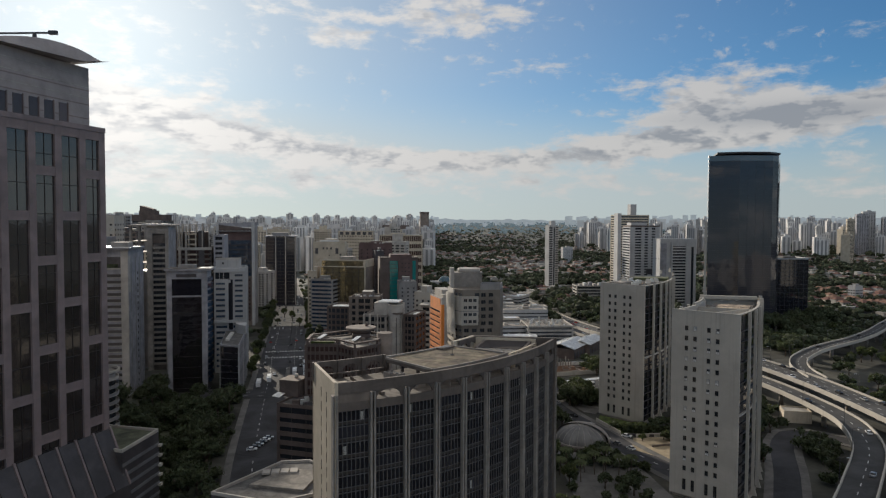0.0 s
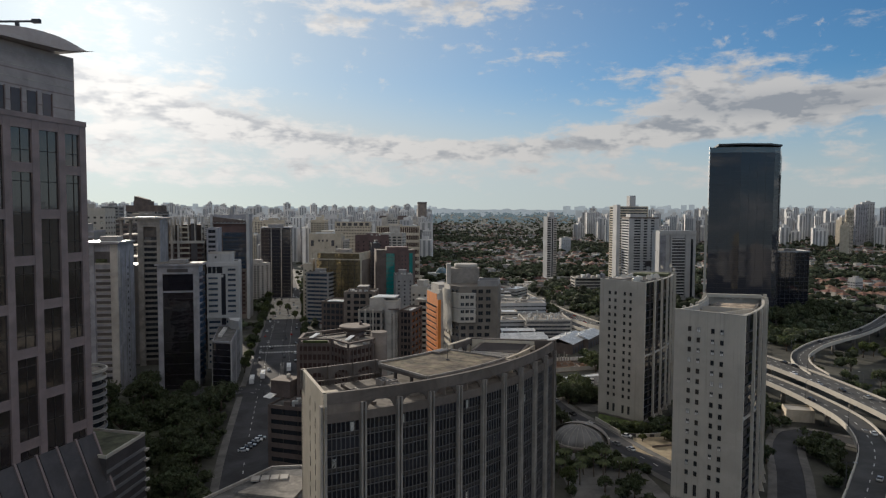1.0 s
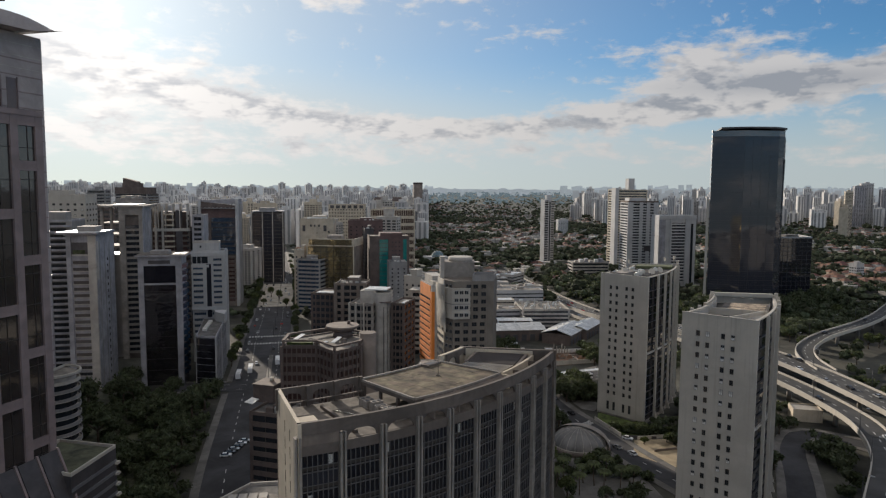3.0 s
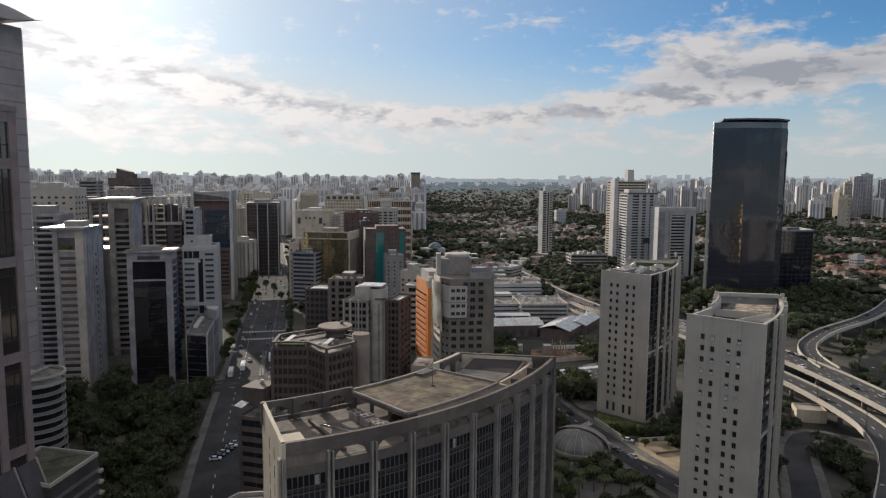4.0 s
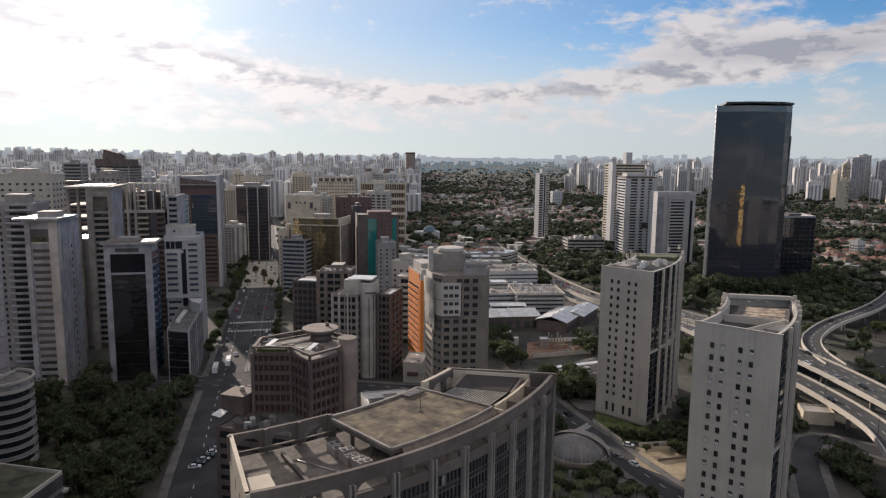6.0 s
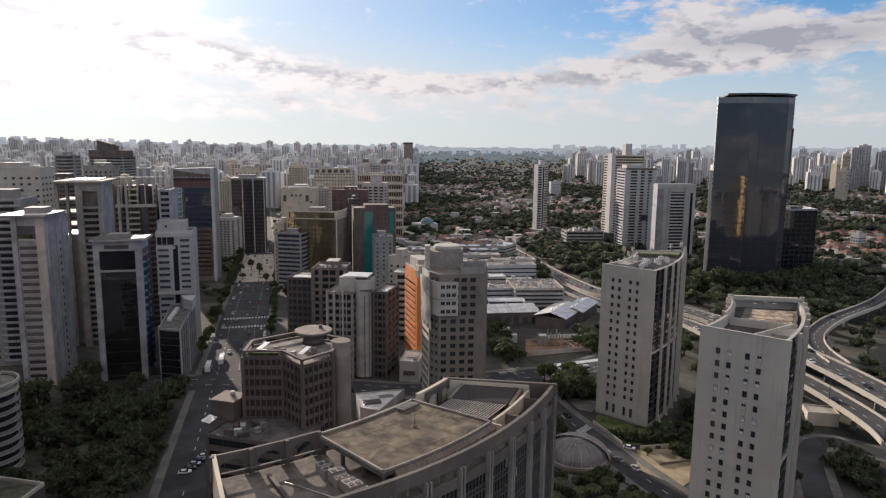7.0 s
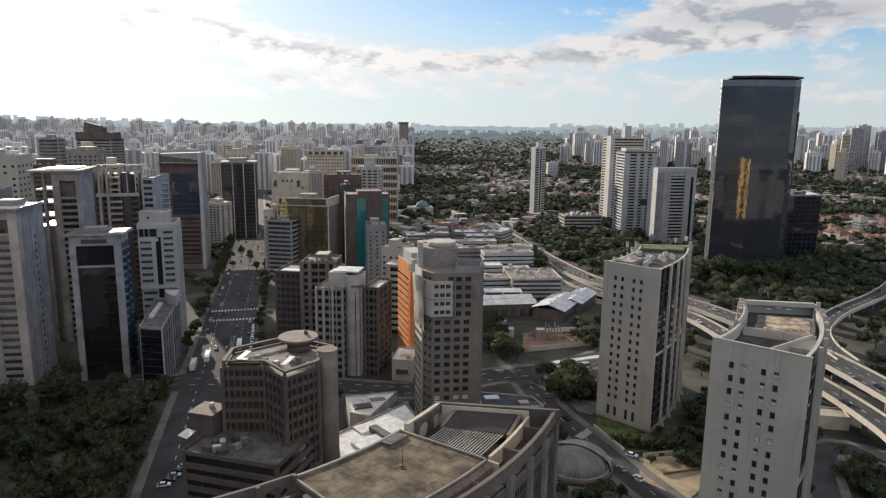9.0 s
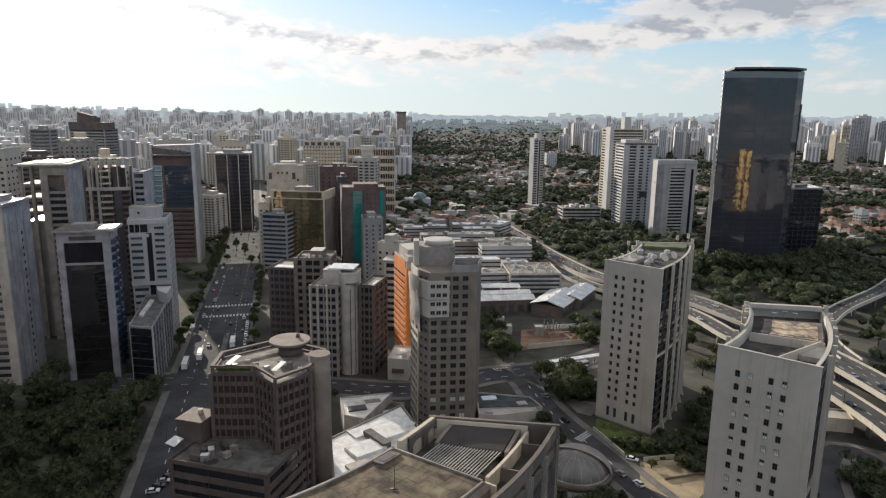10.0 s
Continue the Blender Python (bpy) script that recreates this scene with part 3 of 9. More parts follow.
# ---- buildings of the general kind ----
def windowed(name, p, q, depth, h, style, wall, label, glass=GLASS, floors=None, bays=5, side_bays=3, group="", base=0.0, trim=None, roof="plain", frame_mat=FRAME, category="building", m=None, win=(1.5, 1.5), seed=0):
    """A block with real storeys. style: bands (ribbon windows), grid (piers and spandrels), punched (single windows), curtain (glass skin)."""
    pos, wd = site(p, q)
    if m is not None:
        pos = m
    top = thing(name, label, category, pos, group)
    c = pos @ Vector((0, depth / 2, 0))
    take(c.x, c.y, max(wd, depth) * 0.6)
    floors = floors or max(3, round(h / 3.4))
    st = (h - base) / floors
    a, b = -wd / 2, wd / 2
    rng = random.Random(seed + int(abs(p[0]) * 7 + p[1]))
    if style == "punched":
        part("wall", Shape().box(a, b, 0, depth, 0, h), wall, top)
        pane = window_mesh(win[0], win[1], glass, frame_mat)
        blind = window_mesh(win[0], win[1], BLIND, frame_mat)
        far = Shape() if min(p[1], q[1]) > 600 else None       # small far windows stay one mesh
        for f in range(floors):
            z = base + st * f + st * 0.5
            if z + win[1] > h - 0.8:
                continue
            if far:
                for i in range(bays):
                    x = a + wd * (i + 0.5) / bays
                    far.box(x - win[0] / 2, x + win[0] / 2, -0.12, 0.05, z - win[1] / 2, z + win[1] / 2)
                    far.box(x - win[0] / 2 - 0.2, x + win[0] / 2 + 0.2, -0.3, 0.05, z - win[1] / 2 - 0.25, z - win[1] / 2, 1)
                for i in range(side_bays):
                    y = depth * (i + 0.5) / side_bays
                    for x in (a - 0.12, b - 0.05):
                        far.box(x, x + 0.17, y - win[0] / 2, y + win[0] / 2, z - win[1] / 2, z + win[1] / 2)
                continue
            for i in range(bays):
                put("window", blind if rng.random() < 0.1 else pane, top, pose(a + wd * (i + 0.5) / bays, 0, z))
            for i in range(side_bays):
                y = depth * (i + 0.5) / side_bays
                put("window", pane, top, pose(b, y, z, 0, 0, 90))
                if p[0] > -30:
                    put("window", pane, top, pose(a, y, z, 0, 0, -90))
        if far:
            part("window", far, [glass, wall], top, "rows of small windows with sills")["kind"] = "stuff"
    else:
        part("glazing", Shape().box(a + 0.4, b - 0.4, 0.4, depth - 0.4, 0, h - 0.3), glass, top)
        tall = {"bands": 0.5, "grid": 0.4, "curtain": 0.14}[style]
        ring = Shape().ring(a, b, 0, depth, 0.4, 0, st * tall)
        ring = ring.mesh("spandrel", wall if style != "curtain" else frame_mat)
        for f in range(1, floors):
            put("spandrel", ring, top, pose(0, 0, base + st * f - st * tall * 0.5))
        post_w = 0.5 if style == "grid" else 0.14
        proud = 0.15 if style != "bands" else -0.12
        post = Shape().box(-post_w / 2, post_w / 2, -proud, 0.4, base, h - 0.2).mesh("pier", wall if style == "grid" else frame_mat)
        for i in range(1, bays):
            put("pier", post, top, pose(a + wd * i / bays, 0, 0))
        for i in range(1, side_bays):
            put("pier", post, top, pose(b, depth * i / side_bays, 0, 0, 0, 90))
        cs = 1.1 if style != "curtain" else 0.35
        corner = Shape().box(-cs / 2, cs / 2, -cs / 2, cs / 2, 0, h).mesh("corner_pier", wall)
        for x in (a + cs / 2 - 0.05, b - cs / 2 + 0.05):
            for y in (cs / 2 - 0.05, depth - cs / 2 + 0.05):
                put("corner_pier", corner, top, pose(x, y, 0))
        if base:
            part("plinth", Shape().box(a - 0.2, b + 0.2, -0.2, depth + 0.2, 0, base * 0.35), wall, top)
    parapet(top, a, b, 0, depth, h, wall if style != "curtain" else (trim or wall), roof, rng)
    return top


WINDOWS = {}


def grid_mesh(name, xs, zs, holes, depth, back, mats, pane=True):
    """A frame in one piece: bars between the lines xs and zs, open at the holes, with panes set back."""
    s, nz = Shape(), len(zs)
    for x in xs:
        for z in zs:
            s.v.append((x, -depth, z))
    for i in range(len(xs) - 1):
        for j in range(nz - 1):
            a, b, c, d = i * nz + j, (i + 1) * nz + j, (i + 1) * nz + j + 1, i * nz + j + 1
            if holes(i, j):
                k = len(s.v)
                s.v += [(s.v[v][0], back, s.v[v][2]) for v in (a, b, c, d)]
                if pane:
                    s.face((k, k + 1, k + 2, k + 3), 0)
                for e, (u, v) in enumerate(((a, b), (b, c), (c, d), (d, a))):
                    s.face((u, v, k + (e + 1) % 4, k + e), 1)
            else:
                s.face((a, b, c, d), 1)
    k, edge = len(s.v), (0, (len(xs) - 1) * nz, len(xs) * nz - 1, nz - 1)
    s.v += [(s.v[v][0], 0.05, s.v[v][2]) for v in edge]
    for e in range(4):
        s.face((edge[e], k + e, k + (e + 1) % 4, edge[(e + 1) % 4]), 1)
    return s.mesh(name, *mats)


def window_mesh(wd, ht, glass, frame_mat, depth=0.14, pane=True):
    """A window with a frame, a middle bar and panes; shared by all of its size."""
    key = (round(wd, 2), round(ht, 2), glass.name, frame_mat.name, pane)
    if key not in WINDOWS:
        t = 0.09
        xs = (-wd / 2 - t, -wd / 2, -t / 2, t / 2, wd / 2, wd / 2 + t)
        zs = (-ht / 2 - t, -ht / 2, ht / 2, ht / 2 + t)
        WINDOWS[key] = grid_mesh("window", xs, zs, lambda i, j: j == 1 and i in (1, 3), depth, -0.02, (glass, frame_mat), pane)
    return WINDOWS[key]


def pane_mesh(wd, ht, glass):
    key = (round(wd, 2), round(ht, 2), glass.name)
    if key not in WINDOWS:
        WINDOWS[key] = Shape().box(-wd / 2, wd / 2, -0.045, -0.015, -ht / 2, ht / 2).mesh("pane", glass)
    return WINDOWS[key]


def framed_window(top, m, wd, ht, glass, frame_mat):
    """A window whose pane is a piece of its own."""
    win = put("window", window_mesh(wd, ht, glass, frame_mat, pane=False), top, m)
    put("pane", pane_mesh(wd, ht, glass), win)
    return win


def parapet(top, a, b, y0, y1, h, wall, kind, rng):
    t, up = 0.3, 1.0
    part("parapet", Shape().ring(a, b, y0, y1, t, h - 0.3, h + up), wall, top)
    part("roof", Shape().box(a + t, b - t, y0 + t, y1 - t, h - 0.3, h + 0.12), ROOF if rng.random() < 0.5 else ROOF_DARK, top, "stained flat roof")
    wd, dp = b - a, y1 - y0
    if kind == "bare":
        return
    bw, bd, bh = wd * rng.uniform(0.3, 0.5), dp * rng.uniform(0.3, 0.5), rng.uniform(2.6, 4.5)
    bx, by = a + wd * rng.uniform(0.35, 0.6), y0 + dp * rng.uniform(0.4, 0.6)
    part("lift_house", Shape().box(bx - bw / 2, bx + bw / 2, by - bd / 2, by + bd / 2, h + 0.1, h + bh), wall, top)
    part("lift_house_roof", Shape().box(bx - bw / 2 - 0.2, bx + bw / 2 + 0.2, by - bd / 2 - 0.2, by + bd / 2 + 0.2, h + bh, h + bh + 0.3), PALE, top)
    for i in range(rng.randint(2, 4)):
        x, y = a + wd * rng.uniform(0.12, 0.88), y0 + dp * rng.uniform(0.1, 0.3)
        if rng.random() < 0.5:
            part("water_tank", Shape().cyl(x, y, h + 0.1, h + 1.9, 1.0, 0.9, 14), PALE, top)
        else:
            part("cooling_unit", Shape().box(x - 0.9, x + 0.9, y - 0.6, y + 0.6, h + 0.1, h + 1.5).cyl(x, y, h + 1.5, h + 1.75, 0.45, 0.45, 10), METAL, top)
    if rng.random() < 0.6:
        x, y = bx, by
        part("antenna", Shape().beam((x, y, h + bh), (x, y, h + bh + 6), 0.06).beam((x - 0.8, y, h + bh + 5), (x + 0.8, y, h + bh + 5), 0.04), STEEL, top)


def plan_wall(s, pts, thick, z0, z1, mat=0):
    """A ring of wall that follows a plan, its thickness inwards."""
    n = len(pts)
    c = np.mean(np.array(pts), 0)
    inner = []
    for p in pts:
        d = c - np.array(p)
        inner.append(tuple(np.array(p) + d / np.linalg.norm(d) * thick * 1.3))
    k = len(s.v)
    for z in (z0, z1):
        s.v += [(x, y, z) for x, y in pts] + [(x, y, z) for x, y in inner]
    for i in range(n):
        j = (i + 1) % n
        s.face((k + i, k + j, k + 2 * n + j, k + 2 * n + i), mat)
        s.face((k + n + j, k + n + i, k + 3 * n + i, k + 3 * n + j), mat)
        s.face((k + 2 * n + i, k + 2 * n + j, k + 3 * n + j, k + 3 * n + i), mat)
        s.face((k + j, k + i, k + n + i, k + n + j), mat)
    return s


class Bent:
    """The plan of a bent block: a front arc and a back arc, both bulging the same way. s runs along, v from front to back."""

    def __init__(self, f0, f1, b0, b1, sag_f, sag_b):
        self.ends = [np.array(p, float) for p in (f0, f1, b0, b1)]
        self.sag = (sag_f, sag_b)

    def arc(self, a, b, sag, s):
        d = b - a
        nrm = np.array((d[1], -d[0])) / np.linalg.norm(d)
        return a + d * s + nrm * sag * 4 * s * (1 - s)

    def at(self, s, v):
        f0, f1, b0, b1 = self.ends
        p = self.arc(f0, f1, self.sag[0], s) * (1 - v) + self.arc(b0, b1, self.sag[1], s) * v
        return (float(p[0]), float(p[1]))

    def outline(self, s0, s1, v0, v1, n=16):
        ss = [s0 + (s1 - s0) * i / n for i in range(n + 1)]
        return [self.at(s, v0) for s in ss] + [self.at(s, v1) for s in reversed(ss)]

    def strip(self, shape, s0, s1, v0, v1, z0, z1, n=16, mat=0):
        shape.prism(self.outline(s0, s1, v0, v1, n), z0, z1, mat)
        return shape

    def turn(self, s, v=0.0, e=0.004):
        a, b = self.at(max(0, s - e), v), self.at(min(1, s + e), v)
        return math.degrees(math.atan2(b[1] - a[1], b[0] - a[0]))


def arch_panel(wd, ht, aw, ah, thick, mat_name):
    """A wall panel, x along it from 0, with one round-headed opening down to its foot."""
    s = Shape()
    x0, x1 = (wd - aw) / 2, (wd + aw) / 2
    n = 8
    arc = [(x0, 0.0)] + [(wd / 2 - aw / 2 * math.cos(math.pi * i / n), ah - aw / 2 * 0.62 + aw / 2 * 0.62 * math.sin(math.pi * i / n)) for i in range(n + 1)] + [(x1, 0.0)]
    top = [(0, ht)] + [(min(max(x, 0), wd), ht) for x, z in arc] + [(wd, ht)]
    low = [(0, 0)] + arc + [(wd, 0)]
    k, m = len(s.v), len(low)
    for y in (0, thick):
        s.v += [(x, y, z) for x, z in low] + [(x, y, z) for x, z in top]
    for i in range(m - 1):
        s.face((k + i, k + i + 1, k + m + i + 1, k + m + i))
        s.face((k + 2 * m + i + 1, k + 2 * m + i, k + 3 * m + i, k + 3 * m + i + 1))
        s.face((k + i + 1, k + i, k + 2 * m + i, k + 2 * m + i + 1))
    s.face((k + m, k + 2 * m - 1, k + 4 * m - 1, k + 3 * m))
    return s.mesh(mat_name, SHADE_CONCRETE)


# ---- the bent office block with the arcaded roof ----
def arcaded_block():
    b = Bent((-28.9, 138.0), (24.4, 196.2), (-38.5, 158.6), (0.4, 199.0), 8.0, 4.3)
    top = thing("office_block", "bent concrete office block with ribbed glass front and arcaded roof", "office building")
    for s in (0.1, 0.35, 0.6, 0.85):
        x, y = b.at(s, 0.5)
        take(x, y, 17)
    z_glass, z_roof, z_top = 54.0, 55.6, 60.0
    part("glazing", b.strip(Shape(), 0.012, 0.995, 0.05, 0.96, 0, z_glass), GLASS_DARK, top, "dark reflecting window glass")
    bays, floors = 10, 15
    length = sum(math.dist(b.at(i / 40, 0), b.at((i + 1) / 40, 0)) for i in range(40))
    bay = length / bays
    st = z_glass / floors
    # window unit: one frame with seven lights over a dark spandrel
    wd = bay - 1.3
    xs = [-wd / 2 + wd * i / 7 for i in range(8)]
    lines = [v for x in xs for v in (x - 0.07, x + 0.07)]
    levels = [0.0, 0.07, 1.02, 1.1, st - 0.08, st]
    unit = grid_mesh("window", lines, levels, lambda i, j: i % 2 == 1 and j % 2 == 1, 0.16, 0.06, (GLASS_DARK, surface("dull_frame", (0.15, 0.143, 0.14), 0.5, 0.3, vary=0.1)))
    panel = Shape().box(-wd / 2 + 0.05, wd / 2 - 0.05, 0.0, 0.05, 0.32, 1.05).mesh("spandrel", FRAME)
    blind = Shape().box(-wd / 14 + 0.08, wd / 14 - 0.08, 0.0, 0.05, 1.1, st - 0.7).mesh("blind", BLIND)
    rng = random.Random(4)
    fin = Shape().prism([(-0.6, -0.75), (-0.22, -0.75), (-0.22, 0.0), (0.22, 0.0), (0.22, -0.75), (0.6, -0.75), (0.6, 0.75), (-0.6, 0.75)], 0, 57.4).mesh("pier", CONCRETE)
    for i in range(bays + 1):
        x, y = b.at(i / bays, 0.0)
        put("pier", fin, top, pose(x, y, 0, 0, 0, b.turn(i / bays)))
    for i in range(bays):
        sm = (i + 0.5) / bays
        x, y = b.at(sm, 0.012)
        ang = b.turn(sm)
        for f in range(floors):
            win = put("window", unit, top, pose(x, y, f * st, 0, 0, ang))
            put("spandrel", panel, win)
            if rng.random() < 0.16:
                put("blind", blind, win, pose(xs[rng.randint(0, 6)] + wd / 14, 0.06, 0))
    # parapet above the front: a beam, and under it an arched panel in each bay
    part("cornice", b.strip(Shape(), 0, 1, -0.012, 0.02, 57.6, z_top, 24), SHADE_CONCRETE, top)
    arch = arch_panel(bay - 0.3, 57.7 - z_roof, bay * 0.74, 1.95, 0.5, "arch_panel")
    part("string_course", b.strip(Shape(), 0, 1, -0.004, 0.03, z_glass - 0.3, z_roof, 24), SHADE_CONCRETE, top)
    blank = Shape().box(0, bay - 0.3, 0, 0.5, 0, 57.6 - 53.8).mesh("blank_panel", TAN)
    for i in range(bays):
        x, y = b.at(i / bays, 0.0)
        x1, y1 = b.at((i + 1) / bays, 0.0)
        ang = math.degrees(math.atan2(y1 - y, x1 - x))
        if i == 0:
            put("blank_panel", blank, top, pose(x, y, 53.8, 0, 0, ang) @ pose(0.15, -0.1, 0), "tan wall panel under the cornice")
        else:
            put("arch_panel", arch, top, pose(x, y, z_roof, 0, 0, ang) @ pose(0.15, 0.1, 0))
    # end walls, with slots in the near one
    # near wall cream against the dark far one: sunlight put into its colour
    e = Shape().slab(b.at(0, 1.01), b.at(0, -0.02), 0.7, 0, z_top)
    part("end_wall", e, CREAM, top, "cream end wall with sunlight put into its colour")
    slot = Shape().box(-0.16, 0.16, -0.03, 0.06, 0, 2.3).mesh("slot_window", GLASS)
    p, q = np.array(b.at(0, 1.0)), np.array(b.at(0, 0.0))
    ang = math.degrees(math.atan2(q[1] - p[1], q[0] - p[0]))
    for f in range(16):
        for t in (0.42, 0.66):
            c = p + (q - p) * t
            put("slot_window", slot, top, pose(c[0], c[1], 3.0 + f * 3.4, 0, 0, ang))
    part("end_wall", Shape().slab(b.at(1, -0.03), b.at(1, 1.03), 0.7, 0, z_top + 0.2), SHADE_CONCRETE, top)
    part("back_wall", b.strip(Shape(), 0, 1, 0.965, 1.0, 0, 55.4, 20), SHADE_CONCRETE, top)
    # roof terrace
    part("roof", b.strip(Shape(), 0.012, 0.99, 0.02, 0.965, z_glass, z_roof, 20), TERRACE, top, "weathered grey roof terrace")
    wide = math.dist(b.at(0.0, 1), b.at(0.11, 1))
    back_arch = arch_panel(wide, z_top - z_roof, wide * 0.62, 3.2, 0.55, "back_arch")
    for i in (0, 1, 2):
        x, y = b.at(i * 0.11, 1.0)
        x1, y1 = b.at((i + 1) * 0.11, 1.0)
        put("back_arch", back_arch, top, pose(x, y, z_roof, 0, 0, math.degrees(math.atan2(y1 - y, x1 - x))) @ pose(0, -0.55, 0))
    for s in (0.0, 0.11, 0.22, 0.33):
        x, y = b.at(s, 0.97)
        part("pilaster", Shape().box(-0.35, 0.35, -0.5, 0.3, z_roof, z_top + 0.1), SHADE_CONCRETE, top, m=pose(x, y, 0, 0, 0, b.turn(s, 1.0)))
    part("rail", b.strip(Shape(), 0.0, 0.33, 0.92, 0.94, z_roof + 1.3, z_roof + 1.55, 8), SHADE_CONCRETE, top)
    # raised deck slab on posts, paved in worn plates
    s0, s1, v0, v1 = 0.33, 0.765, 0.18, 1.0
    end = lambda v: 0.695 + 0.07 * v            # the deck's far edge runs askew
    along_s = lambda u, v: s0 + (end(v) - s0) * u
    z_deck = 59.1
    part("deck_slab", Shape().prism([b.at(along_s(i / 14, v0), v0) for i in range(15)] + [b.at(along_s(1 - i / 14, v1), v1) for i in range(15)], z_deck - 0.9, z_deck - 0.1), SHADE_CONCRETE, top, "thick concrete deck slab")
    n_s, n_v = 15, 7
    for i in range(n_s):
        for j in range(n_v):
            if (i, j) in ((12, 6), (11, 6), (13, 6)):
                continue
            a0, a1 = (i + 0.006) / n_s, (i + 0.994) / n_s
            c0, c1 = v0 + (v1 - v0) * (j + 0.004) / n_v, v0 + (v1 - v0) * (j + 0.993) / n_v
            zz = z_deck + rng.uniform(-0.015, 0.02)
            part("plate", Shape().prism([b.at(along_s(a0, c0), c0), b.at(along_s(a1, c0), c0), b.at(along_s(a1, c1), c1), b.at(along_s(a0, c1), c1)], z_deck - 0.1, zz), MOSSY, top)
    for ss0, ss1, vv0, vv1 in ((s0, s1, 0.985, 1.005), (s0, s0 + 0.006, v0, v1), (s0, end(v0), v0, v0 + 0.015)):
        part("deck_kerb", b.strip(Shape(), ss0, ss1, vv0, vv1, z_deck - 0.2, z_deck + 0.35, 10), CONCRETE, top)
    part("deck_kerb", Shape().slab(b.at(end(v0), v0), b.at(end(v1), v1), 0.35, z_deck - 0.2, z_deck + 0.35), CONCRETE, top)
    # hatch and its kerb
    part("hatch", b.strip(Shape(), s0 + (s1 - s0) * 11.1 / n_s, s0 + (s1 - s0) * 13.9 / n_s, 0.88, 0.97, z_deck - 0.1, z_deck + 0.45, 3), SHADE_CONCRETE, top)
    part("hatch_cover", b.strip(Shape(), s0 + (s1 - s0) * 11.6 / n_s, s0 + (s1 - s0) * 13.4 / n_s, 0.895, 0.955, z_deck + 0.3, z_deck + 0.5, 3), DARK_STONE, top)
    x, y = b.at(0.57, 0.6)
    part("antenna", Shape().beam((x, y, z_deck), (x, y, z_deck + 4.6), 0.06).beam((x - 0.5, y, z_deck + 0.2), (x + 0.5, y, z_deck + 0.2), 0.12), STEEL, top)
    post = Shape().box(-0.3, 0.3, -0.3, 0.3, z_roof, z_deck - 0.8).mesh("post", SHADE_CONCRETE)
    for v in (0.22, 0.45, 0.7, 0.95):
        x, y = b.at(s0 + 0.012, v)
        put("post", post, top, pose(x, y, 0, 0, 0, b.turn(s0)))
    # sloping skirt between the deck and the front parapet
    n = 12
    for i in range(n):
        a0, a1 = s0 + 0.03 + (end(v0) - s0 - 0.03) * i / n, s0 + 0.03 + (end(v0) - s0 - 0.03) * (i + 0.96) / n
        pts = [b.at(a0, 0.14), b.at(a1, 0.14), b.at(a1, 0.176), b.at(a0, 0.176)]
        part("skirt_panel", Shape().prism(pts, z_roof, [z_deck - 0.9, z_deck - 0.9, z_deck - 0.2, z_deck - 0.2]), TAN, top)
        if i % 3 == 0:
            part("cross_wall", Shape().slab(b.at(a0, 0.03), b.at(a0, 0.14), 0.3, z_roof, z_top - 1.5), TAN, top)
    # pit with louvre bars at the far end
    # floor made black: the pit's shade below the bars is in its colour
    part("pit_floor", b.strip(Shape(), s1 - 0.05, 0.985, 0.1, 0.95, z_roof, z_roof + 0.25, 6), ROOF_BLACK, top)
    part("pit_wall", Shape().slab(b.at(end(0.1) + 0.01, 0.1), b.at(end(0.97) + 0.01, 0.97), 0.4, z_roof, z_deck - 0.25), CREAM, top)
    part("pit_wall", b.strip(Shape(), s1 + 0.02, 0.985, 0.965, 1.0, z_roof, z_top + 0.2, 6), CREAM, top)
    part("pit_wall", b.strip(Shape(), s1 - 0.03, 0.985, 0.2, 0.225, z_roof, z_top - 1.2, 6), CREAM, top)
    part("end_lining", Shape().slab(b.at(0.984, 0.21), b.at(0.984, 0.965), 0.25, z_roof, z_top - 0.1), CREAM, top, "cream inner wall")
    pts = [b.at(0.885, 0.3), b.at(0.978, 0.3), b.at(0.978, 0.8), b.at(0.885, 0.8)]
    part("hood", Shape().prism(pts, [z_roof + 2.1, z_roof + 3.3, z_roof + 3.3, z_roof + 2.1], [z_roof + 2.35, z_roof + 3.55, z_roof + 3.55, z_roof + 2.35]), HOOD, top, "dark sloping hood")
    part("hood_side", Shape().prism([b.at(0.885, 0.26), b.at(0.985, 0.26), b.at(0.985, 0.29), b.at(0.885, 0.29)], z_roof, [z_top - 2.1, z_top - 0.8, z_top - 0.8, z_top - 2.1]), TAN, top)
    part("hood_side", Shape().prism([b.at(0.885, 0.81), b.at(0.985, 0.81), b.at(0.985, 0.84), b.at(0.885, 0.84)], z_roof, [z_top - 2.1, z_top - 0.8, z_top - 0.8, z_top - 2.1]), TAN, top)
    for i in range(20):
        v = 0.31 + 0.48 * i / 19
        a, c = b.at(end(v) + 0.016, v), b.at(0.895, v)
        part("louvre_bar", Shape().slab(a, c, 0.13, z_roof + 2.08, z_roof + 2.28), PALE, top)
    for s in (s1 + 0.02, 0.885):
        part("louvre_beam", Shape().slab(b.at(s, 0.3), b.at(s, 0.8), 0.3, z_roof + 1.5, z_roof + 1.95), STEEL, top)
    for s in (0.8, 0.93):
        part("trough_wall", Shape().slab(b.at(s, 0.06), b.at(s, 0.2), 0.35, z_roof, z_top - 1.6), SHADE_CONCRETE, top)
    for s in (0.85, 0.93):
        x, y = b.at(s - 0.03, 1.0)
        x1, y1 = b.at(s + 0.05, 1.0)
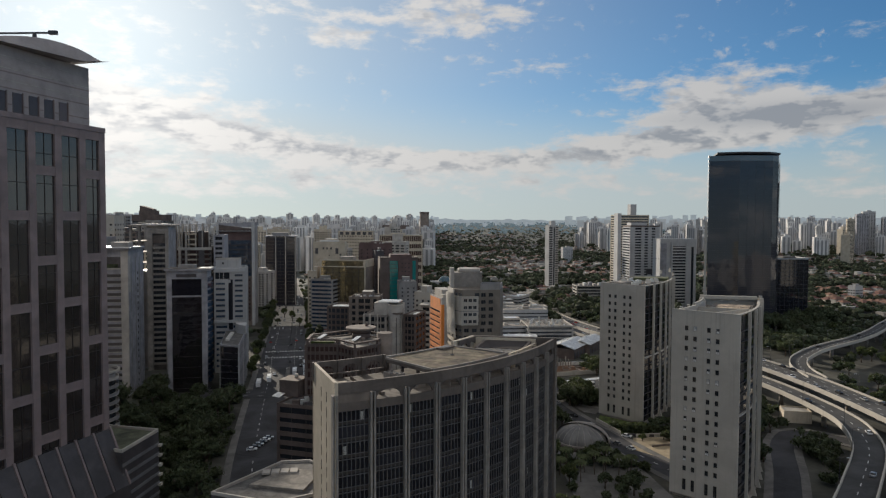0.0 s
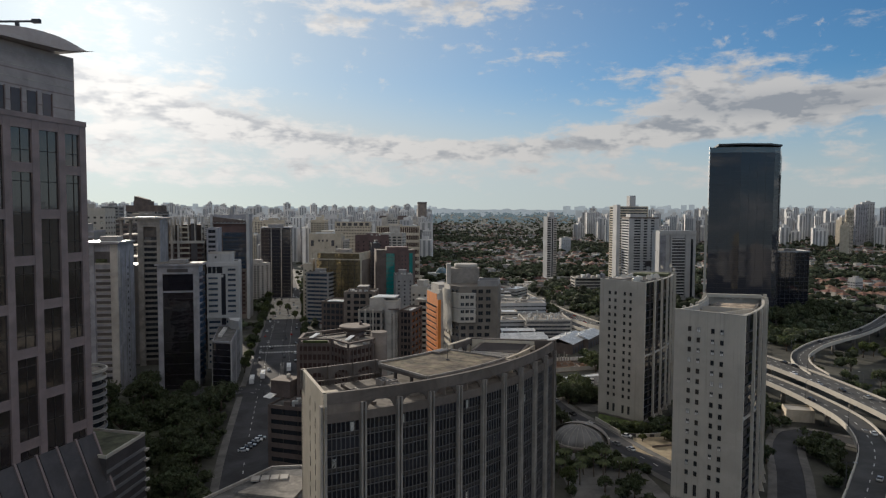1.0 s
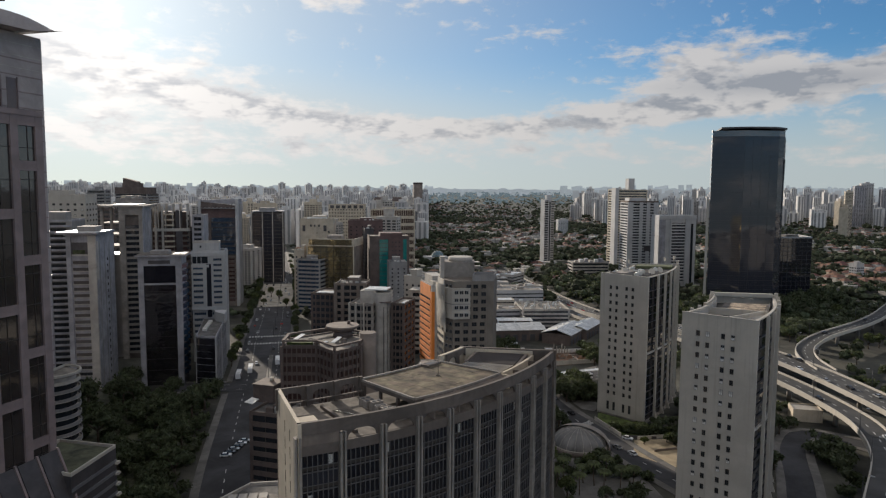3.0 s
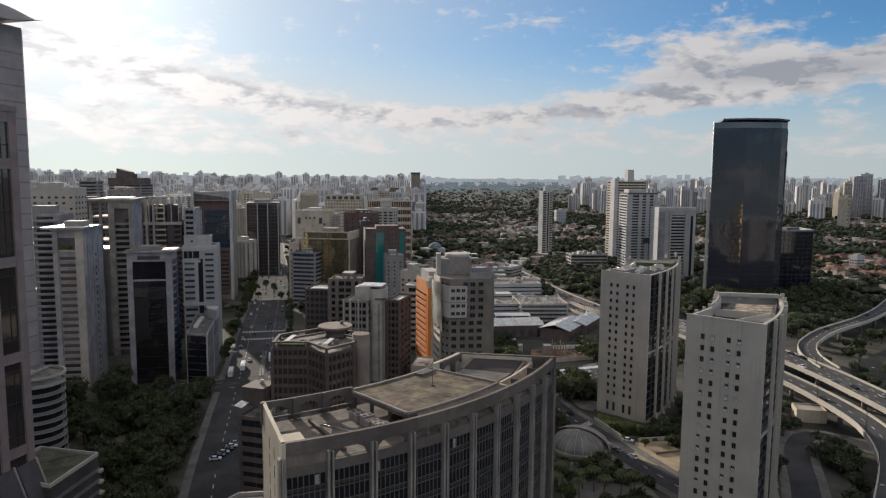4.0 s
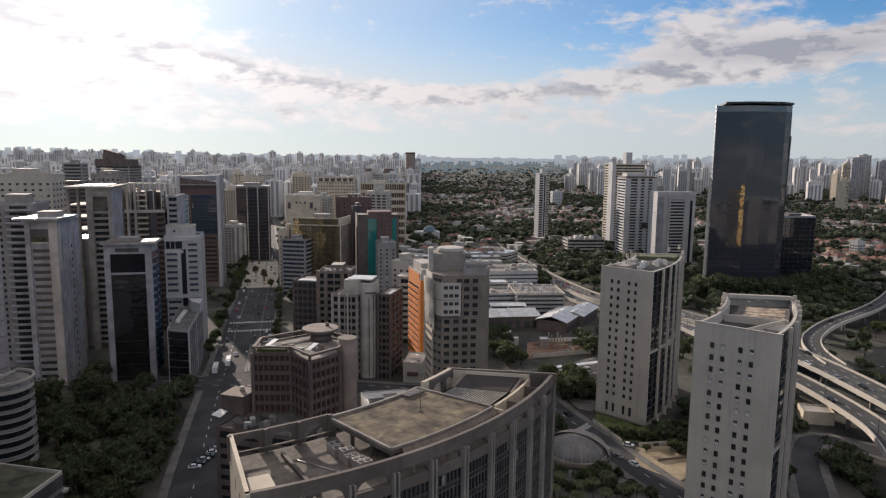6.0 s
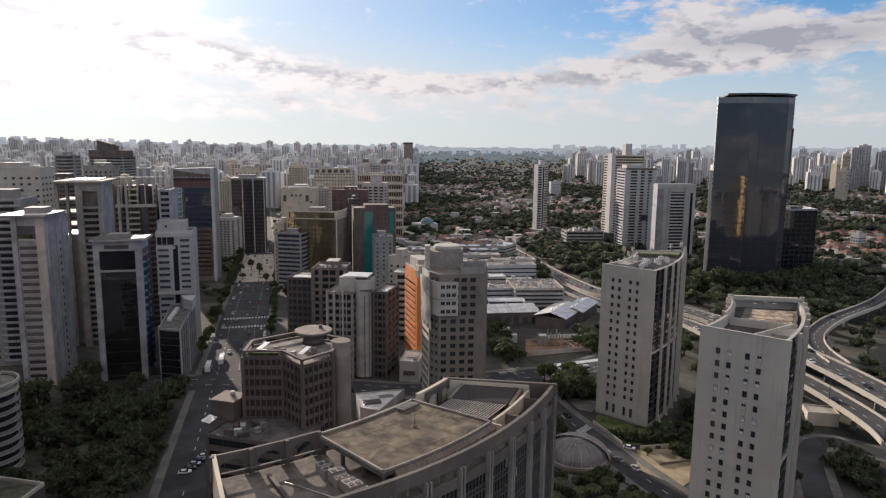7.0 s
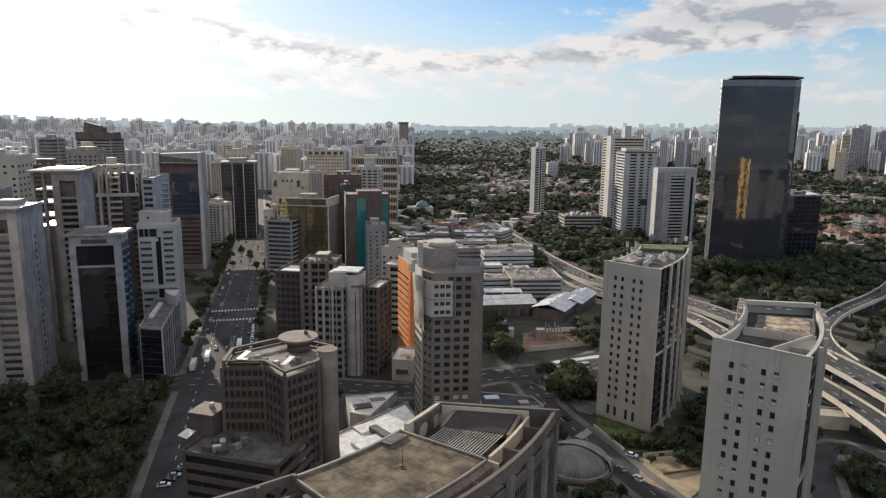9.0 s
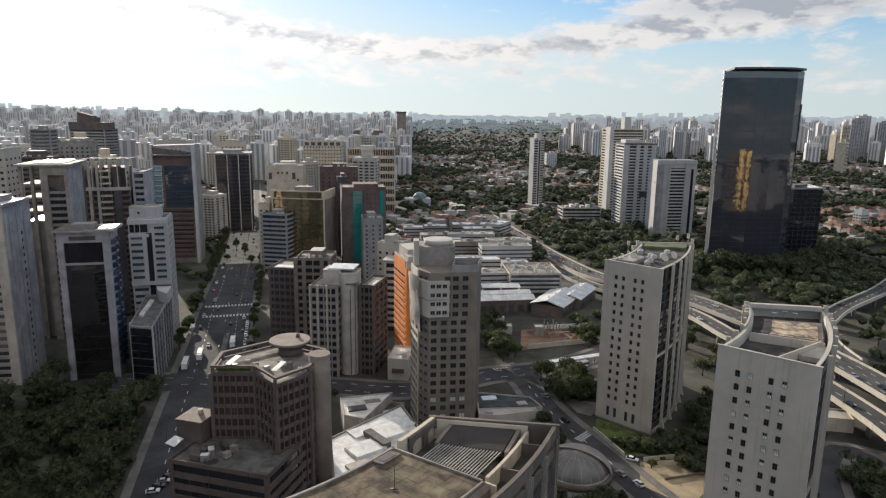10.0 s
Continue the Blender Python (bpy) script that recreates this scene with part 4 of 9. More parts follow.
        put("back_arch", back_arch, top, pose(x, y, z_roof, 0, 0, math.degrees(math.atan2(y1 - y, x1 - x))) @ pose(0, -1.3, 0))
    # clutter on the low terrace
    for i in range(7):
        x, y = b.at(0.285 - 0.004 * (i % 2), 0.2 + i * 0.085)
        tall = 1.5 + 0.35 * (i % 3 == 1)
        unit = part("air_handler", Shape().box(-1.25, 1.25, -0.85, 0.85, z_roof, z_roof + tall), CONCRETE, top, m=pose(x, y, 0, 0, 0, b.turn(0.3)))
        for k in (-0.6, 0.6):
            put("fan_grille", Shape().cyl(k, 0, z_roof + tall, z_roof + tall + 0.12, 0.45, 0.45, 12).mesh("fan_grille", STEEL), unit)
    part("roof_hut", b.strip(Shape(), 0.018, 0.062, 0.06, 0.36, z_roof, z_roof + 2.4, 2), CREAM, top, "small cream rooftop hut")
    part("roof_hut_top", b.strip(Shape(), 0.016, 0.065, 0.05, 0.38, z_roof + 2.4, z_roof + 2.55, 2), CREAM, top)
    part("low_wall", b.strip(Shape(), 0.14, 0.15, 0.1, 0.85, z_roof, z_roof + 0.7, 2), SHADE_CONCRETE, top)
    part("pipe", Shape().beam((*b.at(0.17, 0.7), z_roof + 0.15), (*b.at(0.25, 0.2), z_roof + 0.15), 0.09), METAL, top)


arcaded_block()


# ---- twin white towers with finned flanks ----
def finned_tower(fl, fr, br, bl, h, label, dressed):
    b = Bent(fr, br, fl, bl, 2.8, 2.6)      # the right flank is the front arc, the left one the back arc
    top = thing("white_tower", label, "office tower", group="twin white towers")
    for s in (0.2, 0.7):
        x, y = b.at(s, 0.5)
        take(x, y, 20)
    part("wall", b.strip(Shape(), 0.0, 0.012, -0.004, 1.004, 0, h, 2), WHITE, top, "white rendered front wall")
    part("end_wall", b.strip(Shape(), 0.985, 1.0, 0, 1, 0, h + 0.7, 2), WHITE, top)
    part("core", b.strip(Shape(), 0.012, 0.985, 0.04, 0.96, 0, h - 3.0), GLASS_DARK, top, "dark glass flank")
    part("plinth", b.strip(Shape(), 0.0, 1.0, -0.01, 1.01, 0, 0.8), CONCRETE, top)
    # windows in the front, two pairs in a row
    f, r = np.array(fl), np.array(fr)
    ang = math.degrees(math.atan2(r[1] - f[1], r[0] - f[0]))
    rng = random.Random(int(fl[0]))
    tall = window_mesh(0.9, 3.6, GLASS, FRAME)
    half = Shape().box(-0.46, 0.46, -0.1, 0.02, -0.72, 0.0).mesh("air_unit", SHEET)
    for row in range(16):
        for col, t in enumerate((0.225, 0.355, 0.56, 0.69)):
            c = f + (r - f) * t
            z = h - 6.0 - row * 3.45
            if row == 15:
                put("window", tall, top, pose(c[0], c[1], 4.6, 0, 0, ang))
                continue
            # pale frames, blinds and white half boxes stand for sky glints on panes
            pale = dressed and (rng.random() < (0.55 if row < 6 else 0.2))
            win = framed_window(top, pose(c[0], c[1], z, 0, 0, ang), 0.9, 1.4, BLIND if pale and rng.random() < 0.35 else GLASS, FRAME_GREY if pale else FRAME)
            if pale:
                put("air_unit", half, win)
    # flanks: fins, storey lines, crown band
    for v, out in ((0.0, 1), (1.0, -1)):
        for i in range(1, 7):
            s = 0.012 + (0.985 - 0.012) * i / 6
            x, y = b.at(s, v)
            d = -0.6 * out
            fs = Shape()
            fs.box(-0.42, 0.42, min(d, 0), max(d, 0) + 0.3, 3.5, h + 0.3)
            fs.prism([(-0.55, min(d, 0) * 2.6), (0.55, min(d, 0) * 2.6), (0.55, max(d, 0) * 2.6 + 0.3), (-0.55, max(d, 0) * 2.6 + 0.3)], 0, 3.5, 0, [(-0.42, min(d, 0)), (0.42, min(d, 0)), (0.42, max(d, 0) + 0.3), (-0.42, max(d, 0) + 0.3)])
            part("fin", fs, WHITE, top, m=pose(x, y, 0, 0, 0, b.turn(min(max(s, 0.01), 0.99), v)))
        va, vb = (0.015, 0.045) if v == 0 else (0.955, 0.985)
        for row in range(1, 18):
            tall = 0.35 if row == 9 else 0.07
            part("storey_line", b.strip(Shape(), 0.012, 0.985, va, vb, row * 3.45 - tall, row * 3.45 + tall, 12), PALE if row == 9 else FRAME, top)
        # dark glass runs up to a thin coping; a pale inner wall stands behind it
        vc, vd = (0.04, 0.052) if v == 0 else (0.948, 0.96)
        part("top_glazing", b.strip(Shape(), 0.012, 0.985, vc, vd, h - 3.0, h - 0.4, 12), GLASS_DARK, top)
        vc, vd = (0.052, 0.075) if v == 0 else (0.925, 0.948)
        part("inner_wall", b.strip(Shape(), 0.014, 0.98, vc, vd, h - 3.0, h - 0.4, 12), PALE, top)
        vc, vd = (0.03, 0.066) if v == 0 else (0.934, 0.97)
        part("side_coping", b.strip(Shape(), 0.012, 0.985, vc, vd, h - 0.4, h, 12), WHITE, top)
    zr = h - 2.7 if dressed else h - 0.9
    part("roof", b.strip(Shape(), 0.012, 0.985, 0.076, 0.924, h - 3.0, zr), ROOF_BLACK, top, "dark stained flat roof")
    part("coping", b.strip(Shape(), -0.002, 0.014, -0.012, 1.012, h, h + 0.15, 2), PALE, top)
    if dressed:
        part("back_screen", b.strip(Shape(), 0.955, 0.985, 0.06, 0.97, h, h + 1.3, 2), WHITE, top, "white roof screen")
        for v, ss in ((1.0, (0.8, 0.86, 0.92, 0.98)), (0.0, (0.62, 0.74, 0.86, 0.98))):
            for k, s in enumerate(ss):
                x, y = b.at(s, v)
                part("roof_rib", Shape().box(-0.3, 0.3, -0.6, 0.6, h - 2.0, h + 0.5 + 0.35 * k), WHITE, top, m=pose(x, y, 0, 0, 0, b.turn(min(s, 0.99), v)))
        part("side_screen", b.strip(Shape(), 0.42, 0.955, 0.96, 0.985, h, h + 0.7, 6), WHITE, top)
        part("roof_slab", b.strip(Shape(), 0.42, 0.8, 0.12, 0.8, zr, zr + 1.6, 5), TERRACE, top, "raised roof slab with worn patches")
        part("slab_patch", b.strip(Shape(), 0.46, 0.77, 0.18, 0.7, zr + 1.6, zr + 1.66, 4), RUSTY, top, "flaking pale and rusty screed")
        part("white_divider", Shape().slab(b.at(0.015, 0.42), b.at(0.4, 0.14), 0.4, zr, zr + 2.5), WHITE, top)
        part("white_divider", Shape().slab(b.at(0.4, 0.1), b.at(0.4, 0.9), 0.4, zr, zr + 2.3), WHITE, top)
        part("terrace", b.strip(Shape(), 0.2, 0.4, 0.05, 0.3, zr, zr + 1.3, 3), PALE, top)
        for i in range(9):
            a, c = b.at(0.42 + 0.38 * i / 8, 0.12), b.at(0.42 + 0.38 * i / 8, 0.12)
            part("rail_post", Shape().beam((*a, zr + 1.6), (*a, zr + 2.7), 0.06), STEEL, top)
        for z in (2.1, 2.7):
            part("rail", Shape().beam((*b.at(0.42, 0.12), zr + z), (*b.at(0.8, 0.12), zr + z), 0.05), STEEL, top)
            part("rail", Shape().beam((*b.at(0.42, 0.12), zr + z), (*b.at(0.42, 0.8), zr + z), 0.05), STEEL, top)
        for s, v in ((0.9, 0.4), (0.88, 0.66), (0.93, 0.52)):
            x, y = b.at(s, v)
            part("dish", Shape().cyl(x, y, h - 0.4, h - 0.1, 0.3, 0.7, 12).beam((x, y, zr), (x, y, h - 0.3), 0.07), WHITE, top)
    else:
        part("green_roof", b.strip(Shape(), 0.8, 0.97, 0.12, 0.88, zr, zr + 1.3, 4), surface("olive_sheet", (0.13, 0.14, 0.07), 0.8, vary=0.3), top, "olive green covered plant room")
        part("plant_room", b.strip(Shape(), 0.04, 0.3, 0.55, 0.85, zr, zr + 1.5, 3), CONCRETE, top)
        for i in range(12):
            x, y = b.at(0.08 + 0.05 * i, 0.3 + 0.55 * rng.random())
            part("cooling_unit", Shape().box(x - 1, x + 1, y - 0.7, y + 0.7, zr, zr + 1.5).cyl(x, y, zr + 1.5, zr + 1.8, 0.5, 0.5, 10), METAL, top)
        for s, v, k in ((0.35, 0.93, 6.5), (0.4, 0.88, 4.5), (0.95, 0.1, 6.0), (0.97, 0.3, 5.0), (0.93, 0.02, 4.0), (0.55, 0.9, 5.5)):
            x, y = b.at(s, v)
            a = Shape().beam((x, y, zr), (x, y, zr + k), 0.09)
            for j in range(3):
                q = 2.1 * j
                a.box(x + 0.5 * math.cos(q) - 0.15, x + 0.5 * math.cos(q) + 0.15, y + 0.5 * math.sin(q) - 0.15, y + 0.5 * math.sin(q) + 0.15, zr + k - 1.9, zr + k)
            part("antenna", a, PALE, top)
        for s, v in ((0.3, 0.25), (0.45, 0.2), (0.2, 0.7)):
            x, y = b.at(s, v)
            part("dish", Shape().beam((x, y, zr), (x, y, zr + 1.4), 0.12), WHITE, top)
            part("dish_bowl", Shape().cyl(0, 0, 0, 0.4, 0.3, 1.5, 18), WHITE, top, m=pose(x, y, zr + 1.6, 55, 0, 20))


finned_tower((62.8, 326.4), (80.0, 310.5), (108.5, 360.5), (85.5, 361.5), 65.0, "white rendered office tower with dark glass flanks and white fins", False)
finned_tower((69.3, 231.6), (86.6, 217.2), (112.5, 263.5), (91.0, 266.5), 64.5, "white rendered office tower with painted glints in its windows", True)


# ---- tall granite towers beside the flight line ----
def granite_tower(p, q, depth, h, cols, name, label, crown):
    pos, wd = site(p, q)
    top = thing(name, label, "office tower", pos)
    c = pos @ Vector((0, depth / 2, 0))
    take(c.x, c.y, 36)
    a, b = -wd / 2, wd / 2
    if not crown:
        part("core", Shape().box(a + 0.5, b - 0.5, 0.6, depth - 0.5, 0, h - 1), GLASS_GRANITE, top, "smoked reflecting glass")
    if crown:
        # smooth panelled shaft with a few deep windows and joints
        part("shaft", Shape().prism([(a, 0), (b - 5, 0), (b, 5), (b, depth), (a, depth)], 0, h), CROWN, top, "smooth pale rose panels")
        for r in range(1, 26):
            part("joint", Shape().prism([(a, -0.08), (b - 5, -0.08), (b + 0.08, 5), (b + 0.08, 8), (a, 8)], r * 6.0, r * 6.0 + 0.5), GRANITE, top)
        for i in range(6):
            part("window", Shape().box(a + 4 + 7.0 * i, a + 8.2 + 7.0 * i, -0.12, 0.2, 126, 143), GLASS_BROWN, top)
            part("reveal", Shape().box(a + 8.2 + 7.0 * i, a + 8.6 + 7.0 * i, -0.5, 0.2, 126, 143.4), GRANITE, top)
        for z in (147, 151.5, 156):
            part("shadow_gap", Shape().prism([(a, -0.1), (b - 5, -0.1), (b + 0.1, 5), (b + 0.1, 8), (a, 8)], z, z + 0.25), PALE, top)
    cell = wd / cols
    cols = 0 if crown else cols
    pier = Shape().box(-cell * 0.13, cell * 0.13, 0, 0.8, 0, h).mesh("pier", GRANITE)
    for i in range(cols + 1 if cols else 0):
        put("pier", pier, top, pose(a + cell * i if 0 < i < cols else (a + cell * 0.13 if i == 0 else b - cell * 0.13), 0, 0))
    beam = Shape().box(-cell * 0.37, cell * 0.37, 0.06, 0.8, -1.25, 1.25).mesh("spandrel", GRANITE)
    mid = Shape().box(-cell * 0.37, cell * 0.37, 0.45, 0.62, -0.09, 0.09).mesh("transom", FRAME)
    post = Shape().box(-0.06, 0.06, 0.45, 0.62, 0, h - 1).mesh("mullion", FRAME)
    for i in range(cols):
        x = a + cell * (i + 0.5)
        put("mullion", post, top, pose(x, 0, 0))
        put("spandrel", beam, top, pose(x, 0, h - 1.25))
        # the openings of neighbouring columns break at different heights
        z = h - (12.5 if (cols - 1 - i) % 2 == 0 else 24.5)
        while z > 2:
            put("spandrel", beam, top, pose(x, 0, z))
            z -= 24.0
        for r in range(1, int(h / 8.0)):
            put("transom", mid, top, pose(x, 0, r * 8.0))
    if crown:
        return lens_roof(top, a, b, depth, h)
    part("side_wall", Shape().box(b - 0.6, b, 0.8, depth, 0, h), GRANITE, top)
    part("side_wall", Shape().box(a, a + 0.6, 0.8, depth, 0, h), GRANITE, top)
    for r in range(1, int(h / 7.0)):
        part("side_band", Shape().box(b - 0.1, b + 0.12, 2, depth - 2, r * 7.0 - 1.4, r * 7.0 + 1.0), GLASS_BROWN, top)
    part("back_wall", Shape().box(a + 0.6, b - 0.6, depth - 0.6, depth, 0, h), GRANITE, top)
    part("cornice", Shape().box(a - 0.15, b + 0.15, -0.15, depth + 0.15, h, h + 1.4), GRANITE, top)
    part("roof", Shape().box(a + 1, b - 1, 1, depth - 1, h + 1.4, h + 1.6), ROOF_DARK, top)
    return top


def lens_roof(top, a, b, depth, h):
    """A lens-shaped roof with a deep pointed eave, on an attic."""
    s = Shape()
    n = 20
    x0, x1 = a + 6, b - 0.5
    for i in range(n + 1):
        t = i / n
        x = x0 + (x1 - x0) * t
        low_z = h + 0.3 + 3.2 * max(0.0, t - 0.72) / 0.28
        high_z = max(low_z + 0.12, h + 0.5 + 5.6 * math.sin(math.pi * min(1.0, t * 0.93)) ** 0.9)
        y0 = -7.5 * min(1.0, 0.35 + 0.9 * t)
        for y in (y0, depth - 6):
            s.v += [(x, y, low_z), (x, y + (2.0 if y < 0 else 0), high_z)]
    for i in range(n):
        k = 4 * i
        for u, v in ((0, 1), (1, 3), (3, 2), (2, 0)):
            s.face((k + u, k + v, k + 4 + v, k + 4 + u), 0, u == 1)
    s.face((0, 2, 3, 1)), s.face((4 * n, 4 * n + 1, 4 * n + 3, 4 * n + 2))
    part("roof", s, CROWN, top, "pale lens-shaped roof with a pointed eave")
    return top


tower_a = granite_tower((-122.6, 137.2), (-108.5, 192.7), 46, 120, 7, "granite_tower", "rose granite office tower with tall bronze windows", False)
granite_tower((-179.5, 230.0), (-164.8, 287.8), 44, 160, 8, "granite_tower", "rose granite tower with a pale curved roof", True)
for i in range(9):
    x = -57.3 / 2 + 57.3 * (i + 0.5) / 9
    part("glass_skirt", Shape().prism([(x - 2.6, -7.5), (x + 2.6, -7.5), (x + 2.6, -7.2), (x - 2.6, -7.2)], 16, 32, 0, [(x - 2.6, -0.4), (x + 2.6, -0.4), (x + 2.6, -0.1), (x - 2.6, -0.1)]), DARK_STONE, tower_a, "sloping dark stone skirt")
    part("skirt_rib", Shape().prism([(x + 2.7, -7.7), (x + 3.3, -7.7), (x + 3.3, -6.9), (x + 2.7, -6.9)], 16, 32.4, 0, [(x + 2.7, -0.5), (x + 3.3, -0.5), (x + 3.3, 0), (x + 2.7, 0)]), GRANITE, tower_a)
part("skirt_base", Shape().box(-28.6, 28.6, -7.6, -0.1, 0, 16), DARK_STONE, tower_a)
mast = thing("roof_crane", "dark steel maintenance crane on a tower roof", "crane", pose(-187, 279, 166.5))
part("mast", Shape().box(-0.6, 0.6, -0.6, 0.6, -5.0, 7.5), STEEL, mast)
part("winch", Shape().box(-2.2, 1.4, -0.9, 0.9, 3.0, 5.6), STEEL, mast)
part("jib", Shape().box(-30, 8.5, -0.35, 0.35, 7.4, 8.1), STEEL, mast)
part("counterweight", Shape().box(6.5, 9.8, -0.8, 0.8, 7.0, 8.6), STEEL, mast)


# ---- low parts round the granite towers ----
def pointed_podium():
    top = thing("podium", "low pointed podium with a sun-white painted rim and planted roof", "podium")
    pts = [(-125, 196), (-103, 189.5), (-101.8, 209.8), (-121, 213.5)]
    take(-113, 202, 13)
    part("wall", Shape().prism(pts, 0, 25.6), DARK_STONE, top)
    # white rim: the sun's glare on the edge is put into its colour
    part("rim", plan_wall(Shape(), pts, 0.45, 25.6, 26.6), WHITE, top, "roof rim painted white for sun glare")
    part("planting", Shape().prism([(-124, 197), (-104, 190.5), (-102.8, 208.8), (-120, 212.4)], 25.6, 26.0), PARK, top, "green planted roof")
    # ends of the floor slabs, coloured white for the sunlight on them
    for i in range(5):
        part("balcony_tip", Shape().box(-102.2, -100.9, 209.0, 210.6, 20.8 - 3.2 * i, 21.5 - 3.2 * i), WHITE, top, "floor slab tip painted sunlit white")
    for i in range(7):
        part("floor_band", plan_wall(Shape(), [(x + (0.15 if x > -110 else -0.15), y) for x, y in pts], 0.4, 3.2 * i + 2.0, 3.2 * i + 3.0), FRAME_GREY, top)


pointed_podium()


def round_balcony_block():
    top = thing("round_block", "rounded apartment block with railed balconies and a sun-white painted rim", "apartment block")
    take(-153, 262, 15)
    n = 18
    ring = lambda r: [(-155 + r * math.cos(math.pi * (i / n - 0.5)) * 1.2, 262 + r * math.sin(math.pi * (i / n - 0.5)) * 1.1) for i in range(n + 1)]
    part("wall", Shape().prism(ring(7.6) + [(-172, 270), (-172, 254)], 0, 32), PALE, top)
    for f in range(1, 10):
        part("balcony", Shape().prism(ring(8.8), f * 3.3, f * 3.3 + 0.25), PALE, top)
        # grey railings; the topmost is white, sunlight put into its colour
        part("railing", plan_wall(Shape(), ring(8.8), 0.25, f * 3.3 + 0.25, f * 3.3 + 1.2), GREY if f < 9 else WHITE, top)
        part("glazing", Shape().prism(ring(7.7), f * 3.3 - 2.3, f * 3.3 - 0.2), GLASS, top)
    # white crescent: a sun highlight along the rim, painted as its colour
    part("rim", plan_wall(Shape(), ring(9.2), 0.6, 32.8, 33.7), WHITE, top, "crescent roof rim painted white for its sun highlight")
    part("roof", Shape().prism(ring(8.0), 32, 32.6), ROOF, top)


round_balcony_block()


# ---- brown chamfered block with the round roof disc ----
def chamfered_block():
    top = thing("chamfered_block", "brown chamfered office block with a round roof disc", "office building")
    take(-48, 258, 20)
    pts = [(-63.4, 250.6), (-51.2, 251.2), (-43.0, 242.6), (-35.6, 251.8), (-33.5, 266.0), (-50, 275), (-64.4, 262)]
    c = np.mean(np.array(pts), 0)
    inner = [tuple(c + (np.array(p) - c) * 0.965) for p in pts]
    part("glazing", Shape().prism(inner, 0, 46.5), GLASS_BROWN, top, "bronze recessed windows")
    floors = 14
    st = 46.5 / floors
    for f in range(floors):
        part("spandrel", plan_wall(Shape(), pts, 0.5, f * st, f * st + (1.25 if f else 2.2)), BROWN, top)
    part("cornice", plan_wall(Shape(), pts, 0.7, 46.2, 47.4), BROWN, top)
    for (p, q), n in zip(zip(pts, pts[1:]), (7, 5, 6, 3)):
        for i in range(n + 1):
            t = i / n
            x, y = p[0] + (q[0] - p[0]) * t, p[1] + (q[1] - p[1]) * t
            wide = 0.55 if i in (0, n) else 0.17
            part("pier", Shape().box(-wide, wide, -0.3, 0.5, 0, 47.0), BROWN, top, m=pose(x, y, 0, 0, 0, math.degrees(math.atan2(q[1] - p[1], q[0] - p[0]))))
    part("roof", Shape().prism(inner, 46.4, 47.0), ROOF, top, "cluttered roof terrace")
    part("pergola_frame", plan_wall(Shape(), pts, 0.9, 48.6, 49.2), BROWN, top)
    for p in pts:
        x, y = c + (np.array(p) - c) * 0.96
        part("pergola_post", Shape().box(x - 0.4, x + 0.4, y - 0.4, y + 0.4, 47, 48.6), BROWN, top)
    part("planter", Shape().prism([(-62, 252), (-53, 252.5), (-53, 254), (-62, 253.5)], 47, 48), LAWN, top, "green roof planting")
    n = 28
    part("stair_drum", Shape().cyl(-34.0, 257.2, 0, 51.0, 3.1, 3.1, 20), TAN, top, "curved concrete stair drum")
    part("lift_house", Shape().cyl(-45.0, 267.5, 46.8, 49.2, 3.6, 3.6, n).cyl(-45.0, 267.5, 49.2, 50.8, 3.6, 6.0, n), BROWN, top)
    part("roof_disc", Shape().cyl(-45.0, 267.5, 50.8, 51.5, 6.2, 6.1, n), TAN, top, "round concrete roof disc")
    part("disc_cap", Shape().cyl(-43.0, 269.5, 51.5, 52.7, 0.7, 0.5, 10), BROWN, top)
    for p, q in (((-59.5, 251.5), (-57.0, 258.5)), ((-45.5, 247.5), (-41.0, 250.5))):
        x, y = p
        s = Shape()
        s.prism([(0, 0), (1.7, 0), (1.7, 5.2), (0, 5.2)], [0, 0, 0.9, 0.9], [0.15, 0.15, 1.05, 1.05])
        part("skylight", s, SHEET, top, "white tilted roof sheet", m=pose(x, y, 49.3, 0, 0, -18))
    for i in range(7):
        x, y = -58 + 3.2 * i, 255 + 2.2 * math.sin(i * 1.9)
        part("roof_box", Shape().box(-0.8, 0.8, -0.6, 0.6, 47, 48.2 + 0.5 * (i % 3)), (METAL, CONCRETE, TAN)[i % 3], top, m=pose(x, y, 0, 0, 0, 17 * i))


chamfered_block()
windowed("office_block", (-71, 237.5), (-42.5, 230), 26, 27.0, "bands", BROWN, "brown low block with a cluttered roof below the avenue", bays=5, side_bays=3, floors=8, roof="bare")
hut = thing("lift_house", "dark concrete lift house with white tank on a roof", "lift house", pose(-68.5, 252, 28.0, 0, 0, -15))
part("wall", Shape().box(-4, 4, -4, 4, -0.6, 5.5), BROWN, hut)
part("coping", Shape().box(-4.2, 4.2, -4.2, 4.2, 5.5, 5.8), TAN, hut)
part("tank", Shape().cyl(0.5, 1.0, 5.8, 7.2, 0.8, 0.7, 14), WHITE, hut)
part("roof_sheet", Shape().prism([(-4.6, -8.5), (-0.8, -9.5), (-0.3, -6.0), (-3.8, -5.2)], [0.4, 0.4, 1.2, 1.2], [0.55, 0.55, 1.35, 1.35]), SHEET, hut, "bright white roof sheet")
for i in range(9):
    k = random.Random(i).uniform
    part("roof_unit", Shape().box(-k(0.6, 1.6), k(0.6, 1.6), -0.8, 0.8, -0.6, k(0.5, 1.6)), (BROWN, METAL, DARK_STONE, CONCRETE)[i % 4], hut, m=pose(8 + 2.3 * (i % 4), -12 + 3.4 * (i // 3), 0, 0, 0, 25 * i))
